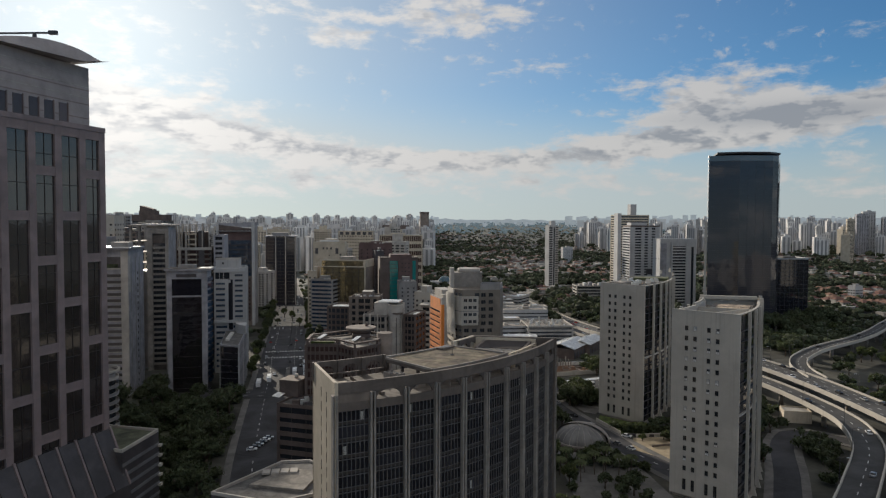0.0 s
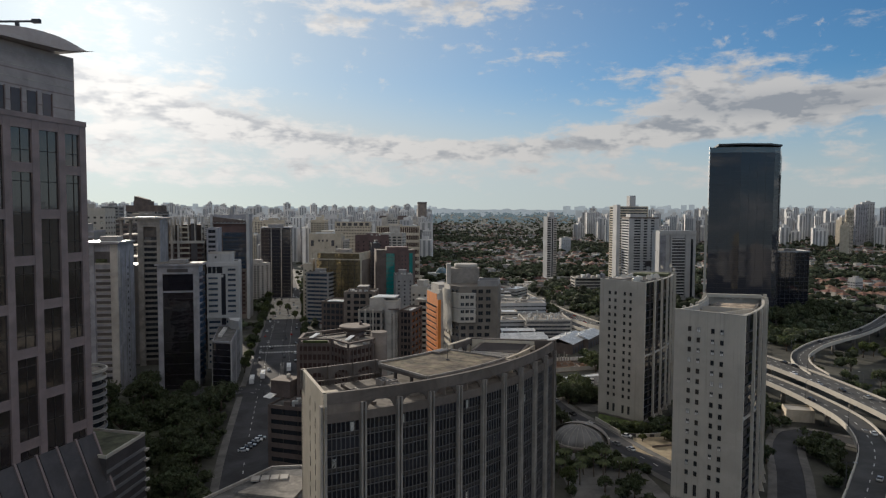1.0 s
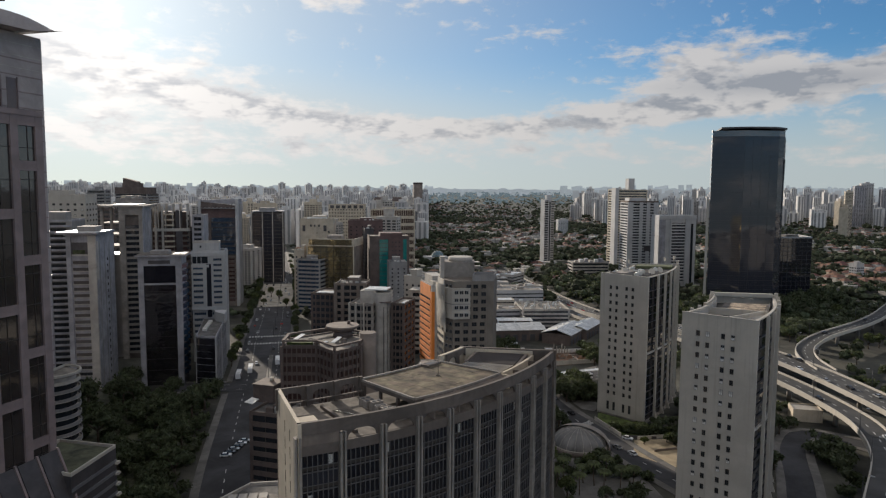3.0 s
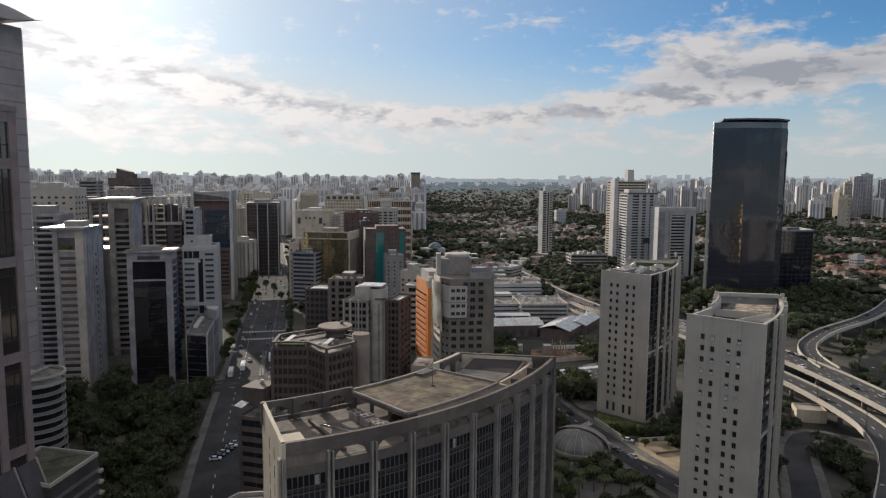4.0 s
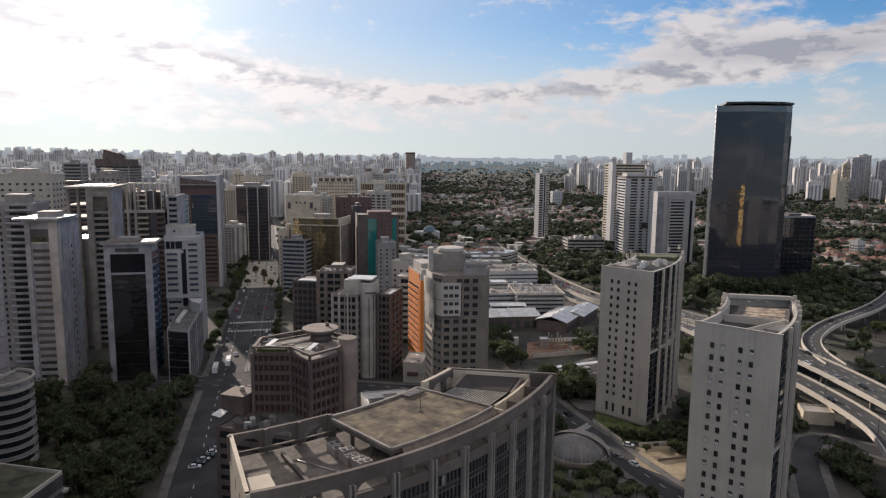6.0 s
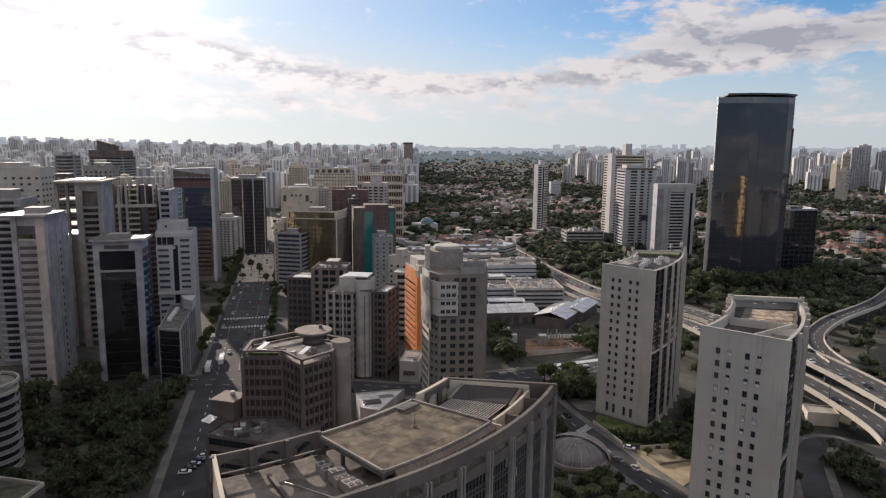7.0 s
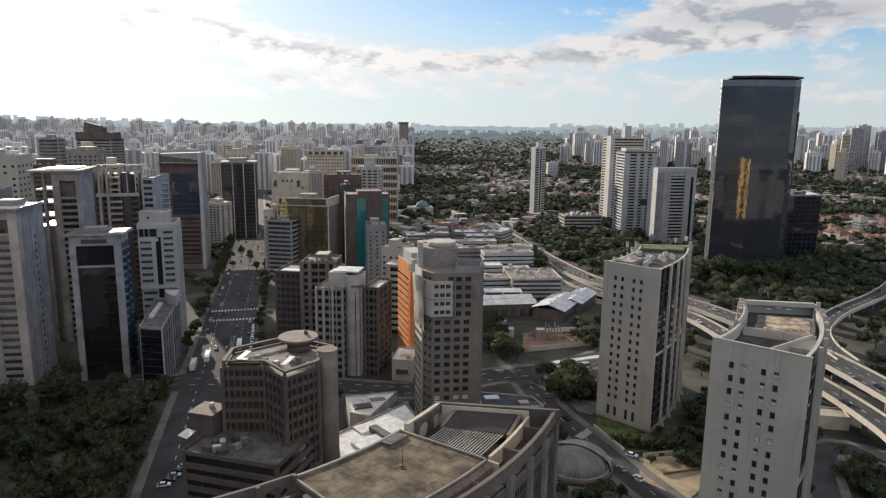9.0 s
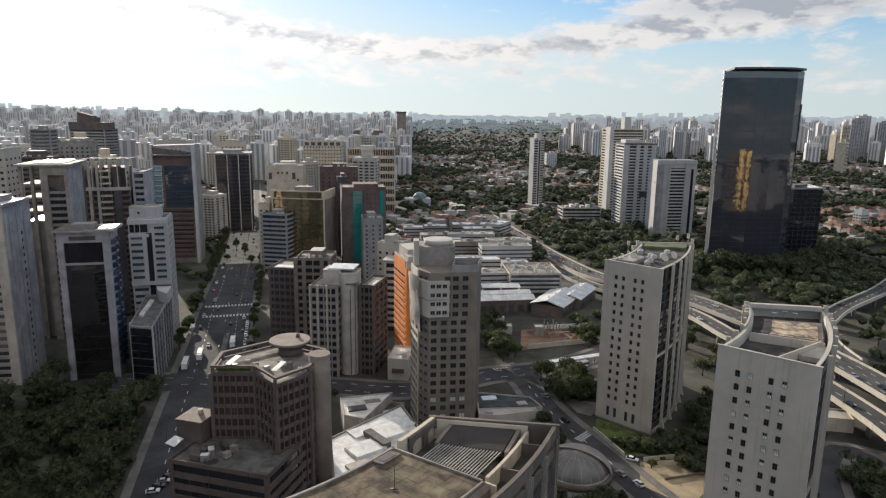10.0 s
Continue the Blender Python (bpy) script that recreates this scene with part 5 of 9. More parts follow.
part("mast", Shape().beam((-6, -6, 0), (-6, -6, 5), 0.07).beam((-6.8, -6, 4.2), (-5.2, -6, 4.2), 0.05), STEEL, hut)


def hexagon_block():
    top = thing("low_block", "low block with a white-edged many-sided roof", "low building")
    pts = [(-71, 176), (-52, 170), (-40, 178), (-41, 194), (-50, 202), (-58.5, 200.5)]
    take(-54, 186, 14)
    part("wall", Shape().prism(pts, 0, 19.4), DARK_STONE, top)
    part("rim", plan_wall(Shape(), pts, 0.5, 19.4, 20.3), PALE, top, "pale roof edge")
    part("roof", Shape().prism([tuple(np.array((-53.5, 186)) + (np.array(p) - (-53.5, 186)) * 0.9) for p in pts], 19.3, 19.8), ROOF_DARK, top)
    part("roof_deck", Shape().prism([(-62, 181), (-46, 178), (-44, 192), (-55, 194)], 19.7, 20.5), ROOF, top, "grey roof deck")
    for i in range(4):
        part("skylight", Shape().box(-1.1, 1.1, -1.6, 1.6, 20.4, 20.9), PALE, top, m=pose(-60 + 2.6 * i, 190 + 0.5 * i, 0, 0, 0, 10))
    for i in range(6):
        part("window_band", plan_wall(Shape(), [tuple(np.array((-53.5, 186)) + (np.array(p) - (-53.5, 186)) * 1.01) for p in pts], 0.3, 2.0 + 2.9 * i, 3.4 + 2.9 * i), GLASS, top)


hexagon_block()


# ---- buildings left of the avenue ----
def strip_window(wd, ht, lights, glass, frame_mat):
    """A long window of several lights under a thin head, in one piece."""
    key = ("strip", round(wd, 2), round(ht, 2), lights, glass.name, frame_mat.name)
    if key not in WINDOWS:
        lines = [v for i in range(lights + 1) for v in (-wd / 2 + wd * i / lights - 0.05, -wd / 2 + wd * i / lights + 0.05)]
        WINDOWS[key] = grid_mesh("window", lines, (-ht / 2 - 0.1, -ht / 2, ht / 2, ht / 2 + 0.1), lambda i, j: i % 2 == 1 and j == 1, 0.12, -0.03, (glass, frame_mat))
    return WINDOWS[key]


def pane_skin(a, b, y, z0, z1, nx, nz, jitter, seed, smooth=False):
    """A wall of glass panes, none of them quite flat or in line with the next."""
    g = random.Random(seed)
    s = Shape()
    if smooth:
        for i in range(nx + 1):
            for j in range(nz + 1):
                s.v.append((a + (b - a) * i / nx, y + g.uniform(-jitter, jitter), z0 + (z1 - z0) * j / nz))
        for i in range(nx):
            for j in range(nz):
                k = i * (nz + 1) + j
                s.face((k, k + nz + 1, k + nz + 2, k + 1), 0, True)
        return s
    for i in range(nx):
        for j in range(nz):
            x0, x1 = a + (b - a) * (i + 0.03) / nx, a + (b - a) * (i + 0.97) / nx
            u0, u1 = z0 + (z1 - z0) * (j + 0.02) / nz, z0 + (z1 - z0) * (j + 0.98) / nz
            dx, dz = g.gauss(0, jitter), g.gauss(0, jitter)
            k = len(s.v)
            s.v += [(x0, y - dx - dz, u0), (x1, y + dx - dz, u0), (x1, y + dx + dz, u1), (x0, y - dx + dz, u1)]
            s.face((k, k + 1, k + 2, k + 3))
    return s


def pale_slab_tower():
    """Concrete tower: a stack of strip windows between broad piers, a blind flank, a thin roof slab."""
    pos, wd = site((-198.0, 346.0), (-184.5, 348.4))
    top = thing("office_tower", "grey concrete office tower with strip windows and pale roof slab", "office tower", pos)
    take(-190, 361, 17)
    a, b, d, h = -wd / 2, wd / 2, 26, 78.5
    part("wall", Shape().box(a, b, 0, d, 0, h), COOL, top)
    part("broad_pier", Shape().box(a - 0.1, a + 2.2, -0.6, 0.4, 0, h), COOL, top)
    part("broad_pier", Shape().box(b - 3.6, b + 0.1, -0.6, 0.4, 0, h), PALE, top, "paler broad corner pier")
    win = strip_window(7.6, 1.35, 5, GLASS, FRAME)
    ledge = Shape().box(-4.1, 4.1, -0.45, 0.05, -0.16, 0.16).mesh("ledge", PALE)
    for f in range(19):
        put("window", win, top, pose(a + 6.6, 0, 4.6 + 3.35 * f))
        put("ledge", ledge, top, pose(a + 6.6, 0, 3.5 + 3.35 * f))
    # no real hollow: a dark panel paints the shade of a deep opening
    part("dark_recess", Shape().box(a + 2.4, b - 3.8, -0.3, 0.1, 68.2, 75), DARK_STONE, top, "dark panel standing for a shaded opening under the roof")
    part("recess_rail", Shape().box(a + 2.4, b - 3.8, -0.5, -0.35, 68.2, 69.1), PALE, top)
    part("recess_planting", Shape().box(a + 3.0, b - 5.0, -0.42, -0.3, 69.0, 71.2), LEAF, top, "bushes in the top opening")
    slot = window_mesh(0.7, 1.3, GLASS, FRAME)
    for f in range(19):
        put("window", slot, top, pose(b, 15.5, 5.0 + 3.35 * f, 0, 0, 90))
    for y in (5.0, 12.0, 18.5):
        part("flank_joint", Shape().box(b - 0.05, b + 0.14, y - 0.25, y + 0.25, 0, h - 4), GREY, top)
    part("light_strip", Shape().box(b, b + 0.25, 1.0, 2.6, 56, h - 3), PALE, top, "bright narrow strip on the flank")
    part("roof_slab", Shape().box(a - 4.2, b + 1.4, -2.4, d - 3, h + 1.0, h + 1.7), SHEET, top, "pale overhanging roof slab")
    part("roof_fascia", Shape().ring(a - 4.4, b + 1.6, -2.6, d - 2.8, 0.3, h + 0.7, h + 1.55), COOL, top)
    part("roof_beam", Shape().box(a - 1.0, b + 0.6, -0.8, d - 4, h, h + 1.0), COOL, top)
    part("plant_room", Shape().box(a + 3, b - 2, 6, 15, h + 1.7, h + 4.2), GREY, top)


pale_slab_tower()


def wavy_glass_tower():
    pos, wd = site((-166, 353.5), (-145.6, 358.5))
    top = thing("office_tower", "concrete-framed office tower with dark wavy glass", "office tower", pos)
    take(-154, 364, 14)
    a, b, d, h = -wd / 2, wd / 2, 15, 67.4
    part("core", Shape().box(a + 2, b - 2.5, 1.1, d, 0, 66), DARK_STONE, top)
    part("glazing", pane_skin(a + 2.5, b - 2.8, 0.9, 0, 52.6, 11, 34, 0.03, 5, True), GLASS_WAVY, top, "dark wavy mirror glass")["kind"] = "stuff"
    part("pillar", Shape().box(a, a + 2.6, 0, d, 0, h), COOL, top)
    part("pillar", Shape().box(b - 2.9, b, 0, d, 0, h), COOL, top)
    part("beam", Shape().box(a + 2.6, b - 2.9, 0, 2.5, 62.6, h), COOL, top)
    part("dark_opening", Shape().box(a + 2.6, b - 2.9, 0.9, 1.05, 53.6, 62.6), GLASS_DARK, top)
    part("recess_band", Shape().box(a + 2.6, b - 2.9, 0.5, 2.4, 52.6, 53.6), COOL, top)
    part("high_slot", Shape().box(a + 5, b - 5.5, -0.06, 0.1, 63.6, 65.4), DARK_STONE, top)
    part("roof_slab", Shape().box(a - 1.0, b + 2.2, -1.4, d + 1, h + 0.3, h + 0.9), TERRACE, top, "thin overhanging roof slab")
    part("roof_fascia", Shape().ring(a - 1.1, b + 2.3, -1.5, d + 1.1, 0.4, h - 0.1, h + 0.8), COOL, top)
    for x0, x1, y0, y1 in ((b - 4.6, b - 1.4, 1.5, 12), (b - 0.8, b + 1.6, 2.0, 14)):
        part("roof_sheet", Shape().box(x0, x1, y0, y1, h + 0.9, h + 1.1), SHEET, top, "bright white roof sheet")
    part("plant_room", Shape().box(a + 5, b - 7, 5, 12, h + 0.9, h + 2.6), GREY, top)
    for i in range(9):
        part("transom", Shape().box(a + 2.6, b - 2.9, 0.78, 0.88, 5.9 * i + 2, 5.9 * i + 2.1), FRAME, top)
    for f in range(17):
        part("bay_window", Shape().prism([(b, 2), (b + 1.6, 4), (b + 1.6, 5.2), (b, 7)], 5 + 3.5 * f, 7.2 + 3.5 * f), GLASS_BLUE, top)
        part("bay_window", Shape().prism([(b, 8), (b + 1.6, 10), (b + 1.6, 11.2), (b, 13)], 5 + 3.5 * f, 7.2 + 3.5 * f), GLASS_BLUE, top)


wavy_glass_tower()


def white_banded_tower():
    """Pale tower in two bays either side of a dark glass groove, over a podium."""
    pos, wd = site((-159.2, 403.4), (-141.4, 408.0))
    top = thing("white_office_tower", "white office tower with strip windows either side of a dark groove", "office tower", pos)
    take(-150, 413, 15)
    a, b, d, h = -wd / 2, wd / 2, 17, 65.2
    part("wall", Shape().box(a, b, 0.3, d, 0, h), BRIGHT, top)
    part("left_bay", Shape().box(a, -0.9, -0.7, 0.4, 33, h - 9.0), BRIGHT, top)
    part("right_bay", Shape().box(1.7, b - 0.4, -0.4, 0.4, 33, h - 1.2), BRIGHT, top)
    part("glass_groove", Shape().box(-0.9, 1.7, 0.05, 0.4, 0, h - 7.0), GLASS_DARK, top, "dark glass groove")
    part("top_loggia", Shape().box(a + 0.6, -0.2, -0.1, 0.35, h - 6.6, h - 2.6), GLASS, top, "dark glazed top storeys")
    for x in (a + 3.0, a + 5.4):
        part("loggia_post", Shape().box(x - 0.15, x + 0.15, -0.3, 0.2, h - 6.8, h - 2.4), BRIGHT, top)
    part("top_beam", Shape().box(a - 0.2, b + 0.2, -0.9, 0.4, h - 2.4, h), BRIGHT, top)
    part("mid_beam", Shape().box(a - 0.1, 0.4, -0.8, 0.4, h - 9.0, h - 7.4), BRIGHT, top)
    left_win = strip_window(5.4, 1.3, 5, GLASS_BLUE, FRAME_GREY)
    right_win = strip_window(4.6, 1.2, 4, GLASS_BLUE, FRAME_GREY)
    sill = Shape().box(-3.1, 3.1, -0.4, 0.05, -0.14, 0.14).mesh("sill", WHITE)
    for f in range(7):
        put("window", left_win, top, pose(a + 3.6, -0.7, 35.4 + 3.4 * f))
        put("sill", sill, top, pose(a + 3.6, -0.7, 34.4 + 3.4 * f))
    for f in range(9):
        put("window", right_win, top, pose(b - 3.9, -0.4, 35.2 + 3.2 * f))
        put("sill", sill, top, pose(b - 3.7, -0.4, 34.2 + 3.2 * f))
    low_win = strip_window(6.6, 1.4, 6, GLASS_BLUE, FRAME_GREY)
    for f in range(8):
        for x in (a + 4.2, b - 4.0):
            put("window", low_win, top, pose(x, 0.3, 4.2 + 3.5 * f))
    part("podium_beam", Shape().box(a - 0.2, b + 0.2, -1.2, 0.5, 31.2, 33.0), BRIGHT, top)
    side = strip_window(3.4, 1.3, 3, GLASS_BLUE, FRAME_GREY)
    for f in range(18):
        for y in (3.4, 8.6, 13.6):
            put("window", side, top, pose(b, y, 4.2 + 3.4 * f, 0, 0, 90))
    for y in (0.6, 6.0, 11.1, 16.4):
        part("side_fin", Shape().box(b - 0.1, b + 0.5, y - 0.2, y + 0.2, 0, h), BRIGHT, top)
    part("edge_fin", Shape().box(b - 0.4, b + 0.5, -1.0, 0.4, 0, h + 0.6), BRIGHT, top, "thin white corner fin")
    part("parapet", Shape().ring(a, b, 0.2, d, 0.3, h, h + 0.9), BRIGHT, top)
    part("roof", Shape().box(a + 0.4, b - 0.4, 0.6, d - 0.4, h, h + 0.3), ROOF_DARK, top)
    part("lift_house", Shape().box(a + 0.6, b - 3.2, 2.5, 11, h, 70.3), BRIGHT, top)
    part("lift_parapet", Shape().ring(a + 0.5, b - 3.1, 2.4, 11.1, 0.3, 70.3, 71.3), PALE, top)
    part("dark_vent", Shape().box(a + 4.4, a + 5.4, 2.35, 2.6, 67.6, 68.8), GLASS, top)


white_banded_tower()


def rounded_low_block():
    """Low glass block along the avenue, with a rounded corner and pale edges."""
    top = thing("office_block", "low dark glass block with a rounded corner and white edges", "office building")
    n = 8
    corner = [(-131.6 - 3.4 * math.sin(math.pi / 2 * i / n), 349.8 - 3.4 * math.cos(math.pi / 2 * i / n)) for i in range(n + 1)][::-1]
    pts = corner + [(-123.5, 345.2), (-137.4, 397.8), (-149, 395)]
    take(-133, 362, 9), take(-139, 382, 9)
    part("glazing", Shape().prism(pts, 0, 27.4), GLASS_DARK, top)
    for f in range(8):
        part("floor_line", plan_wall(Shape(), pts, 0.3, f * 3.4 + 0.1, f * 3.4 + 0.5), FRAME_GREY, top)
    part("rim", plan_wall(Shape(), pts, 0.5, 27.4, 28.6), COOL, top, "pale roof edge")
    part("roof", Shape().prism(pts, 27.3, 27.8), ROOF_DARK, top)
    p, q = np.array((-123.5, 345.2)), np.array((-137.4, 397.8))
    ang = math.degrees(math.atan2(q[1] - p[1], q[0] - p[0]))
    for i in range(9):
        c = p + (q - p) * i / 8
        part("side_fin", Shape().box(-0.25, 0.25, -0.45, 0.3, 0, 28.9), COOL if i % 4 else BRIGHT, top, m=pose(c[0], c[1], 0, 0, 0, ang))
    part("corner_fin", Shape().box(-135.5, -134.9, 349.4, 350.2, 0, 28.9), BRIGHT, top, "thin white corner fin")
    part("skylight", Shape().prism([(-137.0, 362), (-134.6, 361.2), (-140.6, 386), (-143, 386.6)], 27.8, 28.8), SHEET, top, "long pale skylight strip")
    part("roof_house", Shape().prism([(-139.4, 388), (-132.6, 382.5), (-136.2, 396), (-143.5, 395.5)], 27.7, 33), BRIGHT, top)
    part("front_curve", Shape().prism([(x + 0.12, y - 0.12) for x, y in corner], 3, 3.3), FRAME_GREY, top)


rounded_low_block()


def capped_tower():
    """Tall concrete tower: a pier, a stack of loggias, a blind flank and a big overhanging roof plate."""
    pos, wd = site((-203.6, 408), (-191.6, 411.2))
    top = thing("office_tower", "tall concrete tower with stacked loggias and an overhanging roof slab", "office tower", pos)
    take(-200, 424, 17)
    a, b, d, h = -wd / 2, wd / 2, 30, 89
    part("wall", Shape().box(a, b, 1.0, d, 0, h), SHADE_CONCRETE, top)
    part("broad_pier", Shape().box(a - 0.3, a + 3.0, -0.5, 1.2, 0, 91), CONCRETE, top)
    part("broad_pier", Shape().box(b - 1.8, b + 0.1, -0.5, 1.2, 0, 91), CONCRETE, top)
    part("flank", Shape().box(b - 0.1, b + 0.5, -0.4, 24, 0, 91), COOL, top, "blind grey flank")
    band = Shape().box(a + 3.0, b - 1.8, -0.2, 1.2, -0.65, 0.65).mesh("spandrel", CONCRETE)
    win = strip_window(b - a - 5.2, 2.0, 4, GLASS, FRAME)
    for f in range(23):
        put("spandrel", band, top, pose(0, 0, 4 + 3.35 * f))
        put("window", win, top, pose((a + b + 1.2) / 2, 0.95, 5.7 + 3.35 * f))
    part("sky_frame", Shape().box(a + 3.0, b - 1.8, -0.4, 0.8, 86.5, 91), CONCRETE, top)
    for y in (6, 13, 20):
        part("flank_joint", Shape().box(b + 0.45, b + 0.6, y - 0.2, y + 0.2, 0, 90), GREY, top)
    part("roof_slab", Shape().box(a - 11, b + 1.6, -2.0, d + 2, 91, 92.1), CONCRETE, top, "wide overhanging roof slab")
    part("roof_lid", Shape().box(a - 4, b - 3, 4, 27, 92.1, 92.7), SHEET, top)
    for x in (a - 10.2, a - 5):
        part("rear_pier", Shape().box(x - 0.7, x + 0.7, 2, 4, 0, 91), CONCRETE, top)
    part("rear_wing", Shape().box(a - 11, a - 0.4, 6, 28, 0, 62), GREY, top)
    part("wing_roof", Shape().box(a - 10.6, a - 0.6, 6.4, 27.6, 62, 62.4), SHEET, top, "sunlit white wing roof")
    for f in range(3):
        part("rear_deck", Shape().box(a - 10.8, a - 0.4, 5, 26, 67 + 7 * f, 67.8 + 7 * f), PALE, top)


capped_tower()


def finned_roof_tower():
    top = windowed("office_tower", (-203.4, 444.5), (-180.0, 451.5), 28, 75, "grid", SHADE_CONCRETE, "brown tower with tall fins standing above its roof", GLASS_BROWN, bays=5, side_bays=3, floors=22, roof="bare")
    part("beam", Shape().box(-12.6, 12.6, -1.6, -0.4, 74.6, 76.4), PALE, top)
    part("crown_core", Shape().box(-10, 10, 4, 24, 75, 87), BROWN, top)
    for i in range(6):
        x = -11.2 + 4.4 * i
        part("roof_fin", Shape().box(x - 0.3, x + 0.3, -1.2, 9, 75, 92), PALE, top, "tall pale roof fin")
        part("fin_cap", Shape().prism([(x - 0.4, -1.3), (x + 0.4, -1.3), (x + 4.0, 16), (x + 3.2, 16)], 92, 92.4), PALE, top)
    for x in (-8.4, -4.2):
        part("white_strip", Shape().box(x - 0.7, x + 0.7, -1.0, 0.2, 2, 91), PALE, top)
    part("dark_strip", Shape().box(3.8, 7.6, -0.5, 0.2, 2, 88), DARK_STONE, top)
    for f in range(25):
        part("balcony", Shape().box(-3.2, 2.8, -1.3, 0.3, f * 3.5 + 1, f * 3.5 + 2), CREAM if f > 16 else TAN, top)
    for x in (-12.0, 12.0):
        for f in range(24):
            put("window", window_mesh(1.2, 1.3, GLASS, FRAME), top, pose(x * 0.93, -0.35, 4 + 3.5 * f))
    wing = windowed("office_tower", (-178.6, 452), (-172.0, 453.6), 24, 84, "bands", COOL, "narrow grey tower wing with stacked windows", bays=2, side_bays=3, floors=25, roof="bare")
    part("end_pier", Shape().box(2.6, 3.6, -0.3, 20, 0, 85), COOL, wing)


finned_roof_tower()


def bowed_crown_tower():
    """Glass-fronted tower over a banded brown lower half, with a bowed crown between tall fins."""
    pos, wd = site((-230, 590), (-198, 594))
    top = thing("office_tower", "white framed tower with blue glass front and bowed brown crown", "office tower", pos)
    take(-213, 604, 22)
    a, b, d, h = -wd / 2, wd / 2, 20, 77.5
    part("wall", Shape().box(a + 0.6, b - 0.6, 0.8, d, 0, h), TAN, top)
    part("glazing", pane_skin(-8.2, b - 1.2, 0.5, 45, h, 12, 9, 0.02, 8), GLASS_BLUE, top, "blue mirror glass front")["kind"] = "stuff"
    part("white_bay", Shape().box(a + 0.8, -8.4, -0.2, 0.9, 45, h), BRIGHT, top)
    for f in range(8):
        part("bay_window", Shape().box(a + 1.4, -9.0, -0.3, -0.15, 46 + 4.0 * f, 48.8 + 4.0 * f), DOME_GLASS, top, "pale bay window")
        part("transom", Shape().box(a + 0.8, b - 1.0, -0.35, 0.4, 45 + 4.0 * f - 0.3, 45 + 4.0 * f + 0.3), FRAME, top)
    part("dark_pier", Shape().box(-8.4, -6.4, -0.3, 0.8, 45, h), BROWN, top)
    low_win = strip_window(26, 1.7, 12, GLASS_BROWN, FRAME)
    for f in range(11):
        put("window", low_win, top, pose(0, 0.8, 5 + 3.6 * f))
        part("brown_ledge", Shape().box(a + 1.5, b - 1.5, 0.2, 0.9, 6.3 + 3.6 * f, 7.3 + 3.6 * f), BROWN, top)
    part("brown_crown", Shape().box(a + 1.6, b - 2, 1, 18, h, 86.5), RED_BRICK, top, "red-brown crown wall")
    part("crown_canopy", Shape().box(a + 1.0, b - 1.8, -2.6, 1.5, 85.4, 86.0), FRAME_GREY, top)
    for i in range(9):
        x = a + 2 + (b - a - 5) * i / 8
        part("canopy_rib", Shape().box(x - 0.2, x + 0.2, -2.9, 1.5, 86.0, 86.5), PALE, top)
    part("crown_frame", Shape().prism([(a, 0), (b, 0), (b, 19), (a, 19)], [91, 89, 89, 91], [92.6, 93.8, 93.8, 92.6]), COOL, top)
    part("crown_wedge", Shape().prism([(a + 1, -0.2), (b - 2, -0.2), (b - 2, 0.3), (a + 1, 0.3)], 86.5, [91.5, 88.0, 88.0, 91.5]), BROWN, top)
    for x in (a + 0.4, b - 0.6):
        part("tall_fin", Shape().box(x - 0.8, x + 1.2, -1.2, 3, 0, 93.5), BRIGHT, top, "tall white corner fin")
    for y in (7, 13):
        part("side_joint", Shape().box(b - 0.6, b + 0.2, y - 0.5, y + 0.5, 0, 90), COOL, top)
    part("side_wall", Shape().box(b - 0.7, b - 0.1, 3, d, 0, 90), GREY, top)


bowed_crown_tower()
dark_block = windowed("office_tower", (-233, 738), (-200, 746), 30, 76, "curtain", DARK_STONE, "dark stone tower with smoked glass and pale fins", GLASS_DARK, bays=8, side_bays=4, floors=20, roof="bare")
for x in (-16.6, -5.2, 5.6, 16.4):
    part("light_fin", Shape().box(x - 0.45, x + 0.45, -1.4, 0.3, 0, 78), PALE, dark_block)
part("roof_slab", Shape().box(-17, 18, -1.5, 31, 78.0, 78.7), COOL, dark_block)
part("plant_room", Shape().box(-9, 8, 6, 20, 78.7, 82), GREY, dark_block)
notched = windowed("apartment_tower", (-392, 700), (-375, 704), 20, 100, "bands", GREY, "dark grey tower with notched balcony edges", bays=3, side_bays=3, floors=30)
for f in range(30):
    part("balcony", Shape().box(-9.8, -5.5, -1.2, 0.2, 3.3 * f + 1, 3.3 * f + 2.1), GREY, notched)
    part("balcony", Shape().box(5.5, 9.8, -1.2, 0.2, 3.3 * f + 1, 3.3 * f + 2.1), GREY, notched)
windowed("apartment_tower", (-268, 430), (-240, 436), 22, 97, "punched", WHITE, "white apartment tower with rows of small windows", bays=7, side_bays=4, floors=28, win=(1.4, 1.1))
